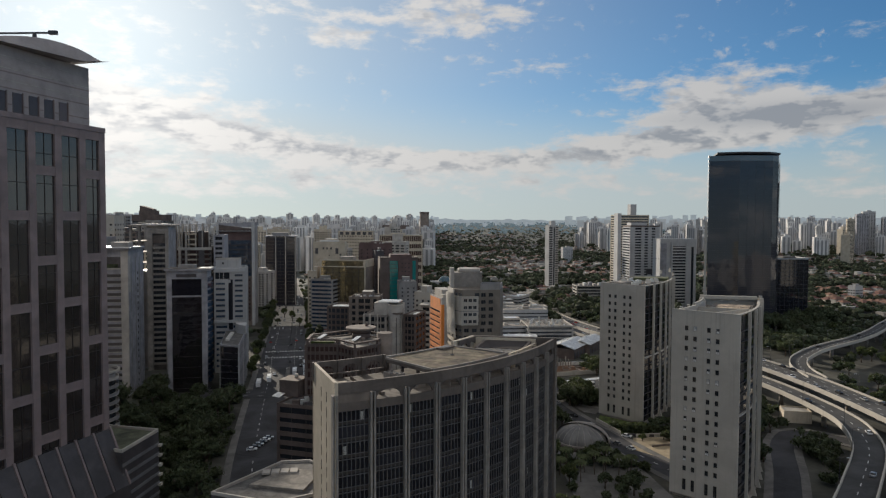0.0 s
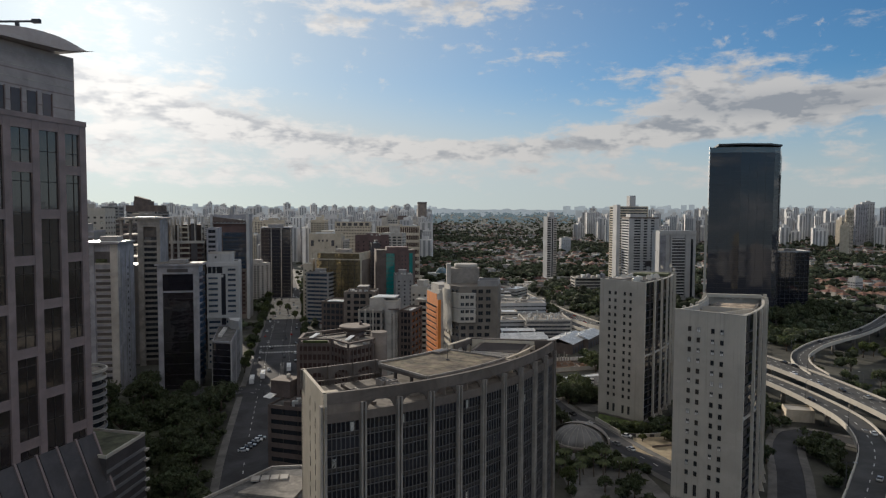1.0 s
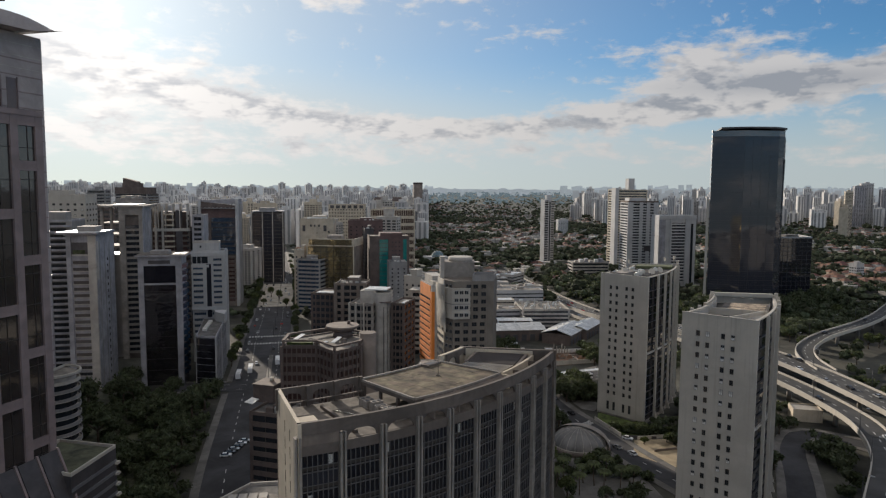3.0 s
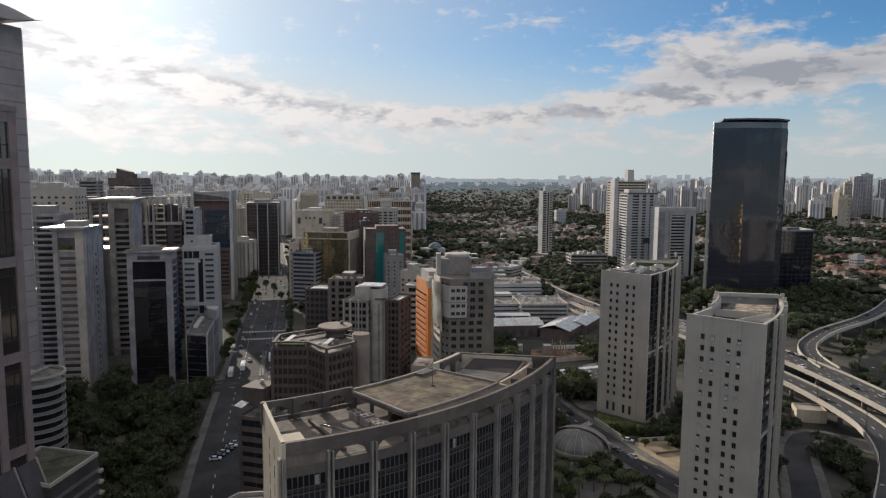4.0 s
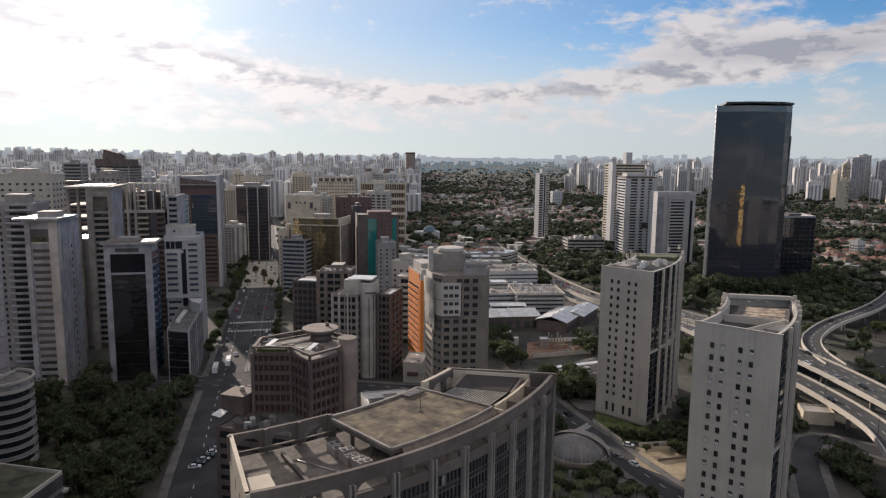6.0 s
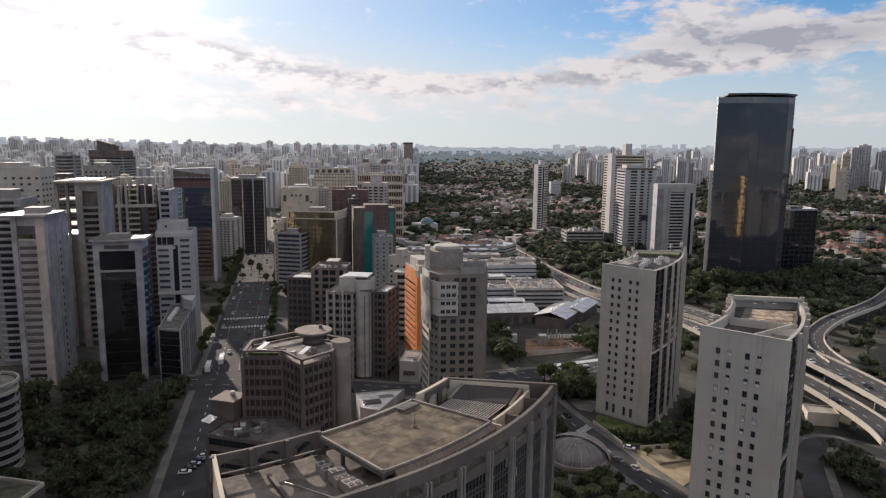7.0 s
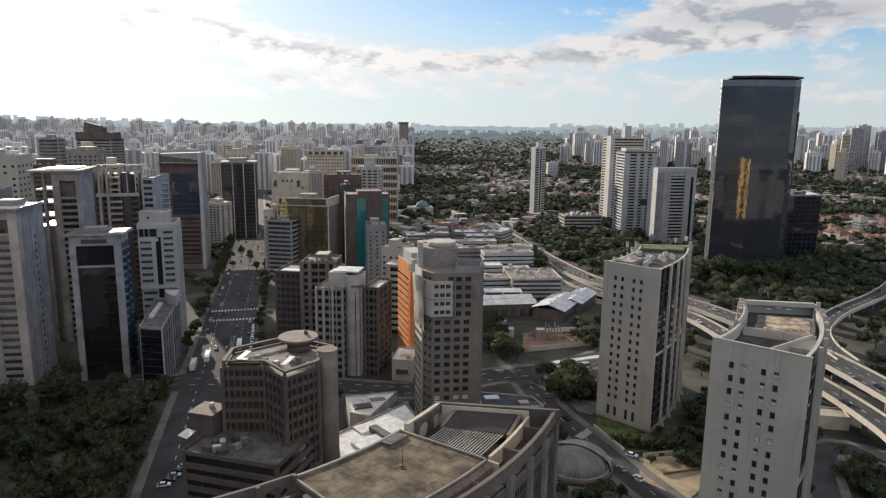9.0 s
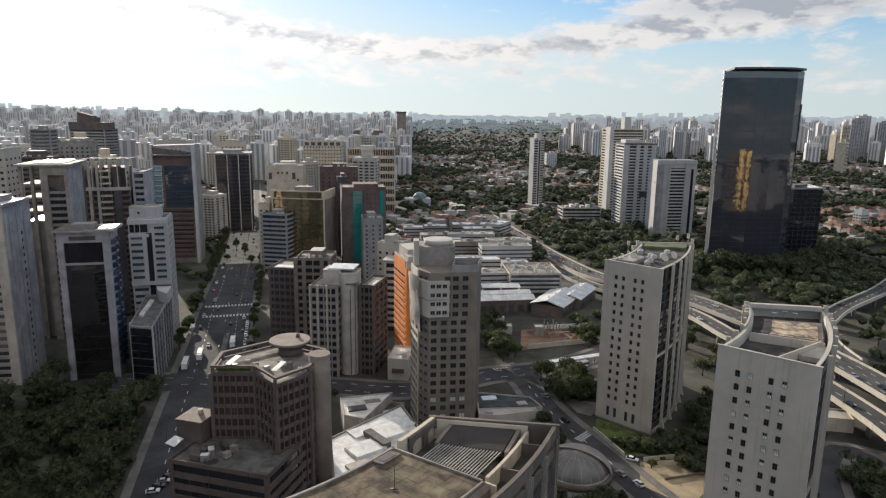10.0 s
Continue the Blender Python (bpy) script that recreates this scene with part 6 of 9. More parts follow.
def curved_balcony_tower():
    """Apartment tower with a stack of rounded corner balconies."""
    pos, wd = site((-233, 372), (-213, 376))
    top = thing("apartment_tower", "grey apartment tower with stacked rounded balconies", "apartment tower", pos)
    take(-223, 384, 14)
    a, b, h = -wd / 2, wd / 2, 84
    part("wall", Shape().box(a, b, 0, 20, 0, h), GREY, top)
    round_plan = [(b - 7 + 6.4 * math.sin(math.pi * (i / 12 - 0.5)), -2.6 * math.cos(math.pi * (i / 12 - 0.5))) for i in range(13)]
    slab = Shape().prism(round_plan + [(b - 0.6, 0.3), (b - 13.4, 0.3)], 0, 0.2)
    slab = plan_wall(slab, round_plan + [(b - 0.6, 0.3), (b - 13.4, 0.3)], 0.15, 0.2, 1.15).mesh("balcony", COOL)
    win = strip_window(4.2, 1.4, 3, GLASS, FRAME)
    door = strip_window(8.0, 2.0, 5, GLASS, FRAME)
    for f in range(25):
        put("balcony", slab, top, pose(0, 0, 3.0 + 3.25 * f))
        put("window", door, top, pose(b - 7, 0, 4.4 + 3.25 * f))
        put("window", win, top, pose(a + 3.2, 0, 4.6 + 3.25 * f))
    part("parapet", Shape().ring(a, b, 0, 20, 0.3, h, h + 1.0), COOL, top)
    part("lift_house", Shape().box(a + 5, b - 5, 6, 14, h, h + 5), GREY, top)


curved_balcony_tower()
crowned = windowed("office_tower", (-486, 930), (-439, 926), 30, 95, "bands", GREY, "grey slab tower with a heavy dark crown", bays=8, floors=26, roof="bare")
part("crown_box", Shape().box(-23.6, 23.6, -0.6, 24, 95, 104), BROWN, crowned, "blank dark crown")
part("roof_house", Shape().box(-15, 8, 4, 18, 104, 110), BROWN, crowned)
part("roof_wing", Shape().prism([(-15, 6), (5, 6), (5, 16), (-15, 16)], 110, [117, 112, 112, 117]), BROWN, crowned, "slanting roof wing")
windowed("office_tower", (-318, 560), (-292, 566), 26, 84, "bands", BROWN, "brown tower with ribbon windows", bays=6, floors=24)
windowed("office_tower", (-262, 520), (-242, 524), 22, 70, "grid", CREAM, "cream tower with a regular window grid", bays=6, floors=20)
windowed("apartment_tower", (-330, 640), (-306, 644), 20, 92, "punched", CONCRETE, "grey apartment tower with stacked balconies", bays=6, floors=28)
windowed("apartment_tower", (-300, 760), (-272, 766), 20, 88, "punched", WHITE, "white apartment tower with stacked windows", bays=7, floors=27)
windowed("apartment_tower", (-262, 840), (-236, 846), 22, 84, "punched", CREAM, "cream apartment tower beyond the avenue", bays=6, floors=26)

# ---- buildings right of the avenue ----
sign_block = windowed("sign_block", (-154.5, 640), (-124, 644), 30, 74, "punched", CREAM, "cream rendered block with dark marks high on its front", bays=1, side_bays=3, floors=3, win=(0.8, 0.8))
for i, (x, z, a, b) in enumerate(((-12, 66, 2.6, 5.5), (-5.5, 68.5, 1.6, 2.0), (-2, 68.5, 1.4, 2.0), (2, 68.5, 1.6, 2.0), (7.5, 66, 2.8, 5.5), (11.0, 62.5, 1.6, 2.0))):
    part("sign_mark", Shape().box(x - a / 2, x + a / 2, -0.3, 0.05, z - b / 2, z + b / 2), DARK_STONE, sign_block, "dark mark on the wall")
part("roof_strip", Shape().box(-9, 9, 0.5, 6, 75.2, 76.4), SHEET, sign_block, "white roof edge")
def mirror_block():
    """Block skinned in wavy golden mirror glass, in a thin cream frame."""
    pos, wd = site((-133, 575), (-92, 570))
    top = thing("mirror_glass_block", "block of wavy golden mirror glass in a thin cream frame", "office building", pos)
    take(-112, 586, 24)
    a, b, d, h = -wd / 2, wd / 2, 28, 57
    part("wall", Shape().box(a + 0.3, b - 0.3, 0.4, d, 0, h), TAN, top)
    part("glazing", pane_skin(a + 1.0, b - 1.0, 0.1, 1, 55, 24, 34, 0.035, 12, True), GLASS_GOLD, top, "wavy golden mirror glass")["kind"] = "stuff"
    for i in range(8):
        x = a + 0.5 + (wd - 1.0) * i / 7
        part("mullion", Shape().box(x - (0.5 if i in (0, 7) else 0.12), x + (0.5 if i in (0, 7) else 0.12), -0.25, 0.4, 0, h), CREAM if i in (0, 7) else FRAME, top)
    for f in range(1, 16):
        part("transom", Shape().box(a + 1.0, b - 1.0, -0.1, 0.3, f * 3.6 - 0.12, f * 3.6 + 0.12), FRAME, top)
    part("crown_screen", Shape().box(a, b, 0, 0.8, 55, 61.5), CREAM, top)
    part("crown_glass", pane_skin(a + 2, b - 2, -0.1, 56.0, 60.6, 20, 3, 0.03, 13, True), GLASS_GOLD, top)
    part("crown_screen", Shape().box(b - 0.8, b, 0.8, d, 55, 61.5), CREAM, top)
    part("roof", Shape().box(a + 0.4, b - 0.8, 0.8, d, h, h + 0.4), ROOF_DARK, top)
    part("roof_plant", Shape().box(-4, 8, 4, 14, h, 64), CONCRETE, top)
    for i in range(5):
        part("cooling_unit", Shape().box(-16 + 3 * i, -14 + 3 * i, 12, 14, h, h + 2.2), METAL, top)


mirror_block()
windowed("office_block", (-139, 566), (-119, 562), 14, 44, "bands", GREY, "grey office block with ribbon windows", GLASS_BLUE, bays=5, floors=13)
windowed("office_block", (-145, 580), (-136, 578), 16, 50, "punched", CREAM, "narrow cream block beside the avenue", bays=2, floors=15, win=(1.2, 1.4))


def teal_strip_tower():
    top = windowed("clad_tower", (-81.5, 586), (-48, 593), 30, 62, "punched", BROWN, "brown clad tower with a teal glass strip", bays=1, side_bays=4, floors=3, win=(0.9, 0.9), roof="bare")
    part("stepped_crown", Shape().box(-8, 11, -0.6, 18, 60, 65.5), RED_BRICK, top)
    part("centre_slab", Shape().box(-0.5, 11, -0.8, 0.4, 0, 65), RED_BRICK, top, "dark red-brown centre slab")
    part("teal_strip", Shape().box(-8.6, -1.2, -0.35, 0.3, 4, 60), GLASS_TEAL, top, "teal green glass strip")
    part("teal_strip", Shape().box(11.8, 14.8, -0.35, 0.3, 10, 60), GLASS_TEAL, top, "teal green glass strip")
    for f in range(16):
        part("transom", Shape().box(-8.6, -1.2, -0.45, -0.3, 4 + 3.5 * f, 4.3 + 3.5 * f), FRAME, top)
        for x in (2.5, 5.5, 8.5):
            put("window", window_mesh(0.7, 0.9, GLASS, FRAME), top, pose(x, -0.8, 5 + 3.5 * f))
    windowed("office_block", (-60, 548), (-46, 551), 20, 44, "punched", GREY, "grey block with small square windows", bays=3, side_bays=4, floors=14, win=(1.1, 1.1))


teal_strip_tower()
windowed("clad_tower", (-113, 660), (-80, 664), 24, 72, "punched", RED_BRICK, "dark red-brown clad block with flat roof", bays=6, floors=20, win=(1.0, 1.2))
windowed("clad_tower", (-92, 628), (-84, 630), 20, 66, "punched", DARK_STONE, "narrow dark stone tower", bays=2, floors=18, win=(1.0, 1.2))
windowed("pinstripe_tower", (-126, 900), (-68, 903), 26, 76, "grid", CREAM, "wide cream tower with close vertical ribs", GLASS_BROWN, bays=20, side_bays=8, floors=8)
hotel = windowed("hotel_tower", (-203, 1000), (-150, 1004), 30, 80, "punched", CREAM, "broad cream hotel tower with dark panels for openings on top", bays=13, side_bays=4, floors=17, win=(1.8, 1.6), roof="bare")
# dark panels on the unbroken wall stand for shade inside top openings
for i in range(6):
    part("roof_opening", Shape().box(-24 + 8.6 * i, -18.5 + 8.6 * i, -0.2, 0.3, 75, 79.5), DARK_STONE, hotel)
for x, y, wd, h in ((-179, 1300, 22, 84), (-144, 1304, 22, 84)):
    tw = windowed("apartment_tower", (x, y), (x + wd, y + 2), 24, h - 4, "punched", CREAM, "cream apartment tower with a dark hipped cap", bays=6, floors=22, roof="bare")
    part("dark_cap", Shape().prism([(-wd / 2, 0), (wd / 2, 0), (wd / 2, 24), (-wd / 2, 24)], h - 3, h + 5, 0, [(-wd / 2 + 3, 4), (wd / 2 - 3, 4), (wd / 2 - 3, 20), (-wd / 2 + 3, 20)]), BROWN, tw)
tall = thing("round_tower", "tall tan tower with close vertical ribs", "tower", pose(-144, 2000, 5))
part("wall", Shape().cyl(0, 0, 0, 117, 14, 14, 20), TAN, tall)
part("cap", Shape().cyl(0, 0, 117, 121, 14.6, 14.6, 20), BROWN, tall)

brown = windowed("office_block", (-88, 399), (-74, 397), 20, 42, "grid", BROWN, "brown office block with a white roof sheet", bays=5, floors=12, roof="bare")
part("roof_sheet", Shape().box(-3.5, 6.8, -0.2, 5, 42.9, 43.4), SHEET, brown, "white roof sheet")
tan = windowed("apartment_tower", (-72, 389.5), (-55, 389.5), 18, 49, "grid", TAN, "tan tower with vertical concrete ribs", bays=4, floors=14)
for x in (-8.3, -4.4, 4.4, 8.3):
    part("rib", Shape().box(x - 0.9, x + 0.9, -0.6, 0.3, 0, 50.2), TAN, tan)


def drum_block():
    """Concrete block with a tall rounded service drum."""
    top = windowed("office_block", (-60, 364.5), (-47, 363), 22, 42, "grid", CONCRETE, "concrete block with dark vertical glass strips", bays=4, floors=12, roof="bare")
    for x in (-6.2, -2.6, 1.6):
        part("white_fin", Shape().box(x - 0.35, x + 0.35, -0.8, 0.3, 0, 43.4), WHITE, top)
    part("roof_house", Shape().box(-2, 6, 6, 16, 42, 49), PALE, top)
    part("white_lid", Shape().box(0, 12, 7, 18, 49, 49.6), SHEET, top, "white flat lid")
    drum = thing("service_drum", "tall pale concrete service drum", "service tower", pose(-42.8, 369.5, 0))
    pts = [(-4.4 * math.cos(math.pi * i / 12), -4.0 * math.sin(math.pi * i / 12)) for i in range(13)]
    pts = [(p[0], p[1]) for p in pts] + [(4.4, 8), (-4.4, 8)]
    part("wall", Shape().prism(pts, 0, 47.5, 0, None, False), PALE, drum)
    part("coping", plan_wall(Shape(), pts, 0.4, 47.5, 48.3), WHITE, drum)
    part("ledge", Shape().box(-1, 4.6, -4.6, -1, 43.2, 43.8), BROWN, drum)
    # two dark strips on the drum paint the shade of narrow crevices
    part("crevice", Shape().box(0.9, 1.25, -4.15, -3.6, 0, 41), DARK_STONE, drum)
    part("crevice", Shape().box(3.0, 3.2, -3.3, -2.6, 0, 44), DARK_STONE, drum)
    side = windowed("office_block", (-38, 367), (-31, 365.5), 20, 42, "grid", BROWN, "narrow brown block with dark windows", bays=3, floors=12, roof="bare")
    part("white_edge", Shape().box(2.2, 3.6, -0.2, 8, 42.9, 43.4), SHEET, side)


drum_block()
windowed("apartment_tower", (-39, 449), (-27, 444), 18, 46, "punched", WHITE, "white slab block with small windows", bays=3, side_bays=3, floors=14, win=(1.2, 1.2))
narrow = windowed("apartment_tower", (-33, 431), (-26.5, 430), 12, 39, "bands", PALE, "pale narrow block with dark window strips", bays=2, floors=11, roof="bare")
part("roof_plate", Shape().box(-4.2, 4.2, -1, 12, 39.9, 40.6), PALE, narrow)


def orange_building():
    """Slab with an orange flank of ledges, facing the sun."""
    pos, wd = site((-25.5, 410), (-17.6, 387.2))
    top = thing("orange_building", "slab building with a ledged bright orange flank", "office building", pos)
    take(-14, 400, 13)
    a, b, d, h = -wd / 2, wd / 2, 11, 49.0
    part("wall", Shape().box(a, b, 0, d, 0, h), PALE, top)
    part("orange_panel", Shape().box(a + 0.4, b - 2.4, -0.25, 0.05, 2, 40.5), ORANGE, top, "bright orange flank")
    part("orange_panel", Shape().box(a + 0.4, b - 2.4, -0.25, 0.05, 42, h), ORANGE, top, "bright orange flank")
    part("brown_band", Shape().box(a, b, -0.15, 0.1, 40.5, 42), BROWN, top)
    part("orange_edge", Shape().box(b - 2.4, b + 0.2, -0.3, 1.6, 0, h - 3), ORANGE, top, "orange corner strip")
    for f in range(12):
        z = 3.2 + 3.3 * f
        part("ledge", Shape().box(a + 0.4, b - 2.0, -0.6, -0.2, z, z + 1.3), ORANGE, top, "orange ledge")
        part("window_band", Shape().box(a + 0.8, b - 2.8, -0.3, -0.2, z + 1.5, z + 2.3), GLASS_BROWN, top)
        put("window", window_mesh(1.2, 1.2, GLASS, FRAME), top, pose(b, 4, z + 1, 0, 0, 90))
    part("roof_house", Shape().box(a + 2, b - 6, 2, 9, h, h + 5), PALE, top)
    part("roof_house", Shape().box(b - 7, b - 1, 1, 8, h, h + 2.6), WHITE, top)
    part("parapet", Shape().ring(a, b, 0, d, 0.3, h - 0.2, h + 0.8), PALE, top)


orange_building()


def grey_building():
    """Grey tower with a pale stepped corner, half wrapped in netting, under repair."""
    top = thing("grey_tower", "grey apartment tower with a pale corner wrapped in netting", "apartment tower")
    take(2, 325, 17)
    h = 62.5
    pts = [(-11.5, 327), (-8.2, 315.2), (-4.2, 310.2), (13.4, 313.0), (15.6, 331), (-8.6, 341)]
    part("wall", Shape().prism(pts, 0, h), WARM_GREY, top)
    part("pale_wall", Shape().prism([(-11.9, 327), (-8.6, 315.0), (-8.0, 315.3), (-11.2, 327.2)], 0, 44), CREAM, top, "pale flank wall")
    part("pale_wall", Shape().prism([(-11.9, 327), (-8.7, 314.9), (-8.0, 315.3), (-11.2, 327.2)], 44, h), PALE, top)
    pane = window_mesh(1.5, 1.35, GLASS, FRAME_GREY)
    rng = random.Random(8)
    f, r = np.array((-4.2, 310.2)), np.array((13.4, 313.0))
    ang = math.degrees(math.atan2(r[1] - f[1], r[0] - f[0]))
    for row in range(18):
        z = 3.2 + row * 3.35
        for t in (0.1, 0.31, 0.52, 0.72) if row < 13 else (0.38, 0.55, 0.75):
            c = f + (r - f) * t
            framed_window(top, pose(c[0], c[1], z, 0, 0, ang), 2.0, 1.6, BLIND if row < 4 and rng.random() < 0.35 else GLASS, FRAME)
        c0, c1 = np.array((-8.2, 315.2)), np.array((-4.2, 310.2))
        for t in (0.25, 0.72):
            c = c0 + (c1 - c0) * t
            put("window", pane, top, pose(c[0], c[1], z, 0, 0, math.degrees(math.atan2(-5.0, 4.0))))
        c0, c1 = np.array((-11.9, 327)), np.array((-8.6, 315.0))
        for t in (0.12, 0.37, 0.62, 0.87):
            if row < 12:
                c = c0 + (c1 - c0) * t
                put("window", pane, top, pose(c[0], c[1], z, 0, 0, math.degrees(math.atan2(-12.0, 3.3))))
    # the pale upper bay
    bay = Shape().prism([(-8.2, 313.6), (-4.6, 308.9), (3.2, 310.2), (3.2, 314), (-8.0, 316)], 46, 59.5)
    part("upper_bay", bay, WHITE, top, "white upper bay")
    part("bay_joint", Shape().prism([(-8.3, 313.5), (-4.6, 308.8), (3.3, 310.1), (3.3, 314), (-8.1, 316)], 52.4, 52.8), GREY, top)
    f, r = np.array((-4.6, 308.9)), np.array((3.2, 310.2))
    for row in range(4):
        for t in (0.22, 0.5, 0.78):
            c = f + (r - f) * t
            put("window", pane, top, pose(c[0], c[1], 47.8 + 3.3 * row, 0, 0, ang))
    # stepped top
    part("top_block", Shape().prism([(-9.0, 323), (5, 324), (5, 336), (-9.5, 336)], h, 69.5), CONCRETE, top)
    part("tank_drum", Shape().cyl(-1.5, 330, 69.4, 71.5, 5.6, 5.6, 20), PALE, top)
    part("tall_fin", Shape().prism([(-10.6, 322.5), (-8.6, 322.0), (-8.8, 327.5), (-11.0, 327.5)], 44, 72), PALE, top, "tall pale corner fin")
    part("parapet", plan_wall(Shape(), [(4, 312.3), (13.4, 313.2), (15.0, 326), (5, 325)], 0.35, h, h + 2.6), GREY, top)
    part("terrace", Shape().prism([(4.6, 312.9), (12.9, 313.7), (14.4, 325.4), (5.5, 324.5)], h, h + 0.4), ROOF_DARK, top)
    # netting that sags over the corner
    s = Shape()
    n, mrows = 10, 12
    for j in range(mrows + 1):
        z = 61 - 20 * j / mrows
        for i in range(n + 1):
            t = i / n
            x, y = -10.8 + 4.4 * t, 322 - 10.5 * t
            bulge = 1.2 + 1.1 * math.sin(3.1 * t) * (0.6 + 0.4 * math.sin(j * 0.9)) + 0.4 * noise.noise(Vector((t * 6, j * 0.7, 3)))
            keep = 1 - 0.55 * j / mrows
            s.v.append((x - 0.9 * bulge * keep - 0.6, y - 0.45 * bulge * keep, z - 1.5 * t * j / mrows + 0.5 * noise.noise(Vector((t * 9, j, 8)))))
    for j in range(mrows):
        for i in range(n):
            k = j * (n + 1) + i
            if noise.noise(Vector((i * 0.7, j * 0.5, 5.2))) < 0.42:
                s.face((k, k + 1, k + n + 2, k + n + 1), 0, True)
    part("netting", s, NET, top, "torn pale safety netting")


grey_building()


# ---- towers on the right ----
def dark_tower():
    top = thing("glass_tower", "very tall black mirror glass tower with a thin roof plate", "office tower")
    pts = [(209, 599), (233, 592), (262, 594), (269, 599), (290, 642), (226, 646)]
    take(247, 620, 38)
    h = 149
    part("core", Shape().prism([tuple(np.array((247, 618)) + (np.array(p) - (247, 618)) * 0.985) for p in pts], 0, h), DARK_STONE, top)
    skin = Shape()
    g = random.Random(31)
    for (p, q), nx in zip(zip(pts, pts[1:]), (14, 17, 5, 22)):
        p, q = np.array(p, float), np.array(q, float)
        d = (q - p) / np.linalg.norm(q - p)
        out_w = np.array((d[1], -d[0]))
        for i in range(nx):
            for j in range(76):
                t0, t1 = (i + 0.02) / nx, (i + 0.98) / nx
                z0, z1 = h * (j + 0.02) / 76, h * (j + 0.98) / 76
                dx, dz = g.gauss(0, 0.0009), g.gauss(-0.029, 0.0008)
                k = len(skin.v)
                for t, z, o in ((t0, z0, -dx - dz), (t1, z0, dx - dz), (t1, z1, dx + dz), (t0, z1, -dx + dz)):
                    c = p + (q - p) * t + out_w * (0.05 + o)
                    skin.v.append((c[0], c[1], z))
                skin.face((k, k + 1, k + 2, k + 3))
    part("glazing", skin, GLASS_TOWER, top, "black mirror glass panes")["kind"] = "stuff"
    for f in range(1, 39):
        part("transom", plan_wall(Shape(), [tuple(np.array((247, 618)) + (np.array(p) - (247, 618)) * 1.004) for p in pts], 0.12, f * 3.9 - 0.07, f * 3.9 + 0.07), STEEL, top)
    for (p, q), n in zip(zip(pts, pts[1:]), (3, 4, 1, 4)):
        for i in range(n):
            t = i / n
            x, y = p[0] + (q[0] - p[0]) * t, p[1] + (q[1] - p[1]) * t
            part("mullion", Shape().box(-0.07, 0.07, -0.12, 0.1, 0, h), STEEL, top, m=pose(x, y, 0, 0, 0, math.degrees(math.atan2(q[1] - p[1], q[0] - p[0]))))
    part("crown", plan_wall(Shape(), pts, 0.6, h, h + 4.6), GLASS_BLUE, top)
    part("roof_plate", Shape().prism([(215, 596), (235, 590), (258, 591.5), (272, 602), (280, 634), (224, 636)], 155.2, 156.6), STEEL, top, "thin dark roof plate")
    part("roof_core", Shape().prism([(225, 605), (258, 605), (262, 630), (228, 630)], h, 155.2), STEEL, top)
    for x, y, dx in ((209.6, 600, -0.3), (268.4, 600, 0.3)):
        for f in range(22):
            part("edge_louvre", Shape().box(x + dx - 0.6, x + dx + 0.6, y - 0.8, y + 1.2, h + 3 - 4.0 * f, h + 5.2 - 4.0 * f), FRAME_GREY, top)
    part("leaning_screen", Shape().prism([(268.5, 598.5), (269.6, 600), (281, 640), (279.5, 640)], 60, 130, 0, [(269.6, 598.5), (270.8, 600), (282.5, 640), (281, 640)]), GLASS_BLUE, top)
    part("white_edge", Shape().prism([(206.5, 600.5), (208.2, 599), (208.8, 601), (207, 602)], 0, 96), WHITE, top, "sunlit white edge strip")
    low = thing("glass_annex", "lower dark glass block beside a tall tower", "office building")
    take(305, 665, 24)
    part("glazing", Shape().prism([(285, 645), (322, 650), (326, 685), (290, 685)], 0, 60), GLASS_TOWER, low)
    for i in range(9):
        part("mullion", Shape().box(-0.12, 0.12, -0.3, 0.1, 0, 60), STEEL, low, m=pose(285 + 37 * i / 8, 645 + 5 * i / 8, 0, 0, 0, 7.7))
    for f in range(1, 15):
        part("transom", plan_wall(Shape(), [(284.8, 644.8), (322.2, 649.8), (326.2, 685), (290, 685)], 0.2, f * 4, f * 4 + 0.3), STEEL, low)
    part("rim", plan_wall(Shape(), [(284.8, 644.8), (322.2, 649.8), (326.2, 685), (290, 685)], 0.5, 60, 61.5), FRAME_GREY, low)
    part("roof_plant", Shape().prism([(303, 660), (314, 661), (314, 672), (303, 672)], 60, 62.4), ROOF_DARK, low)


dark_tower()


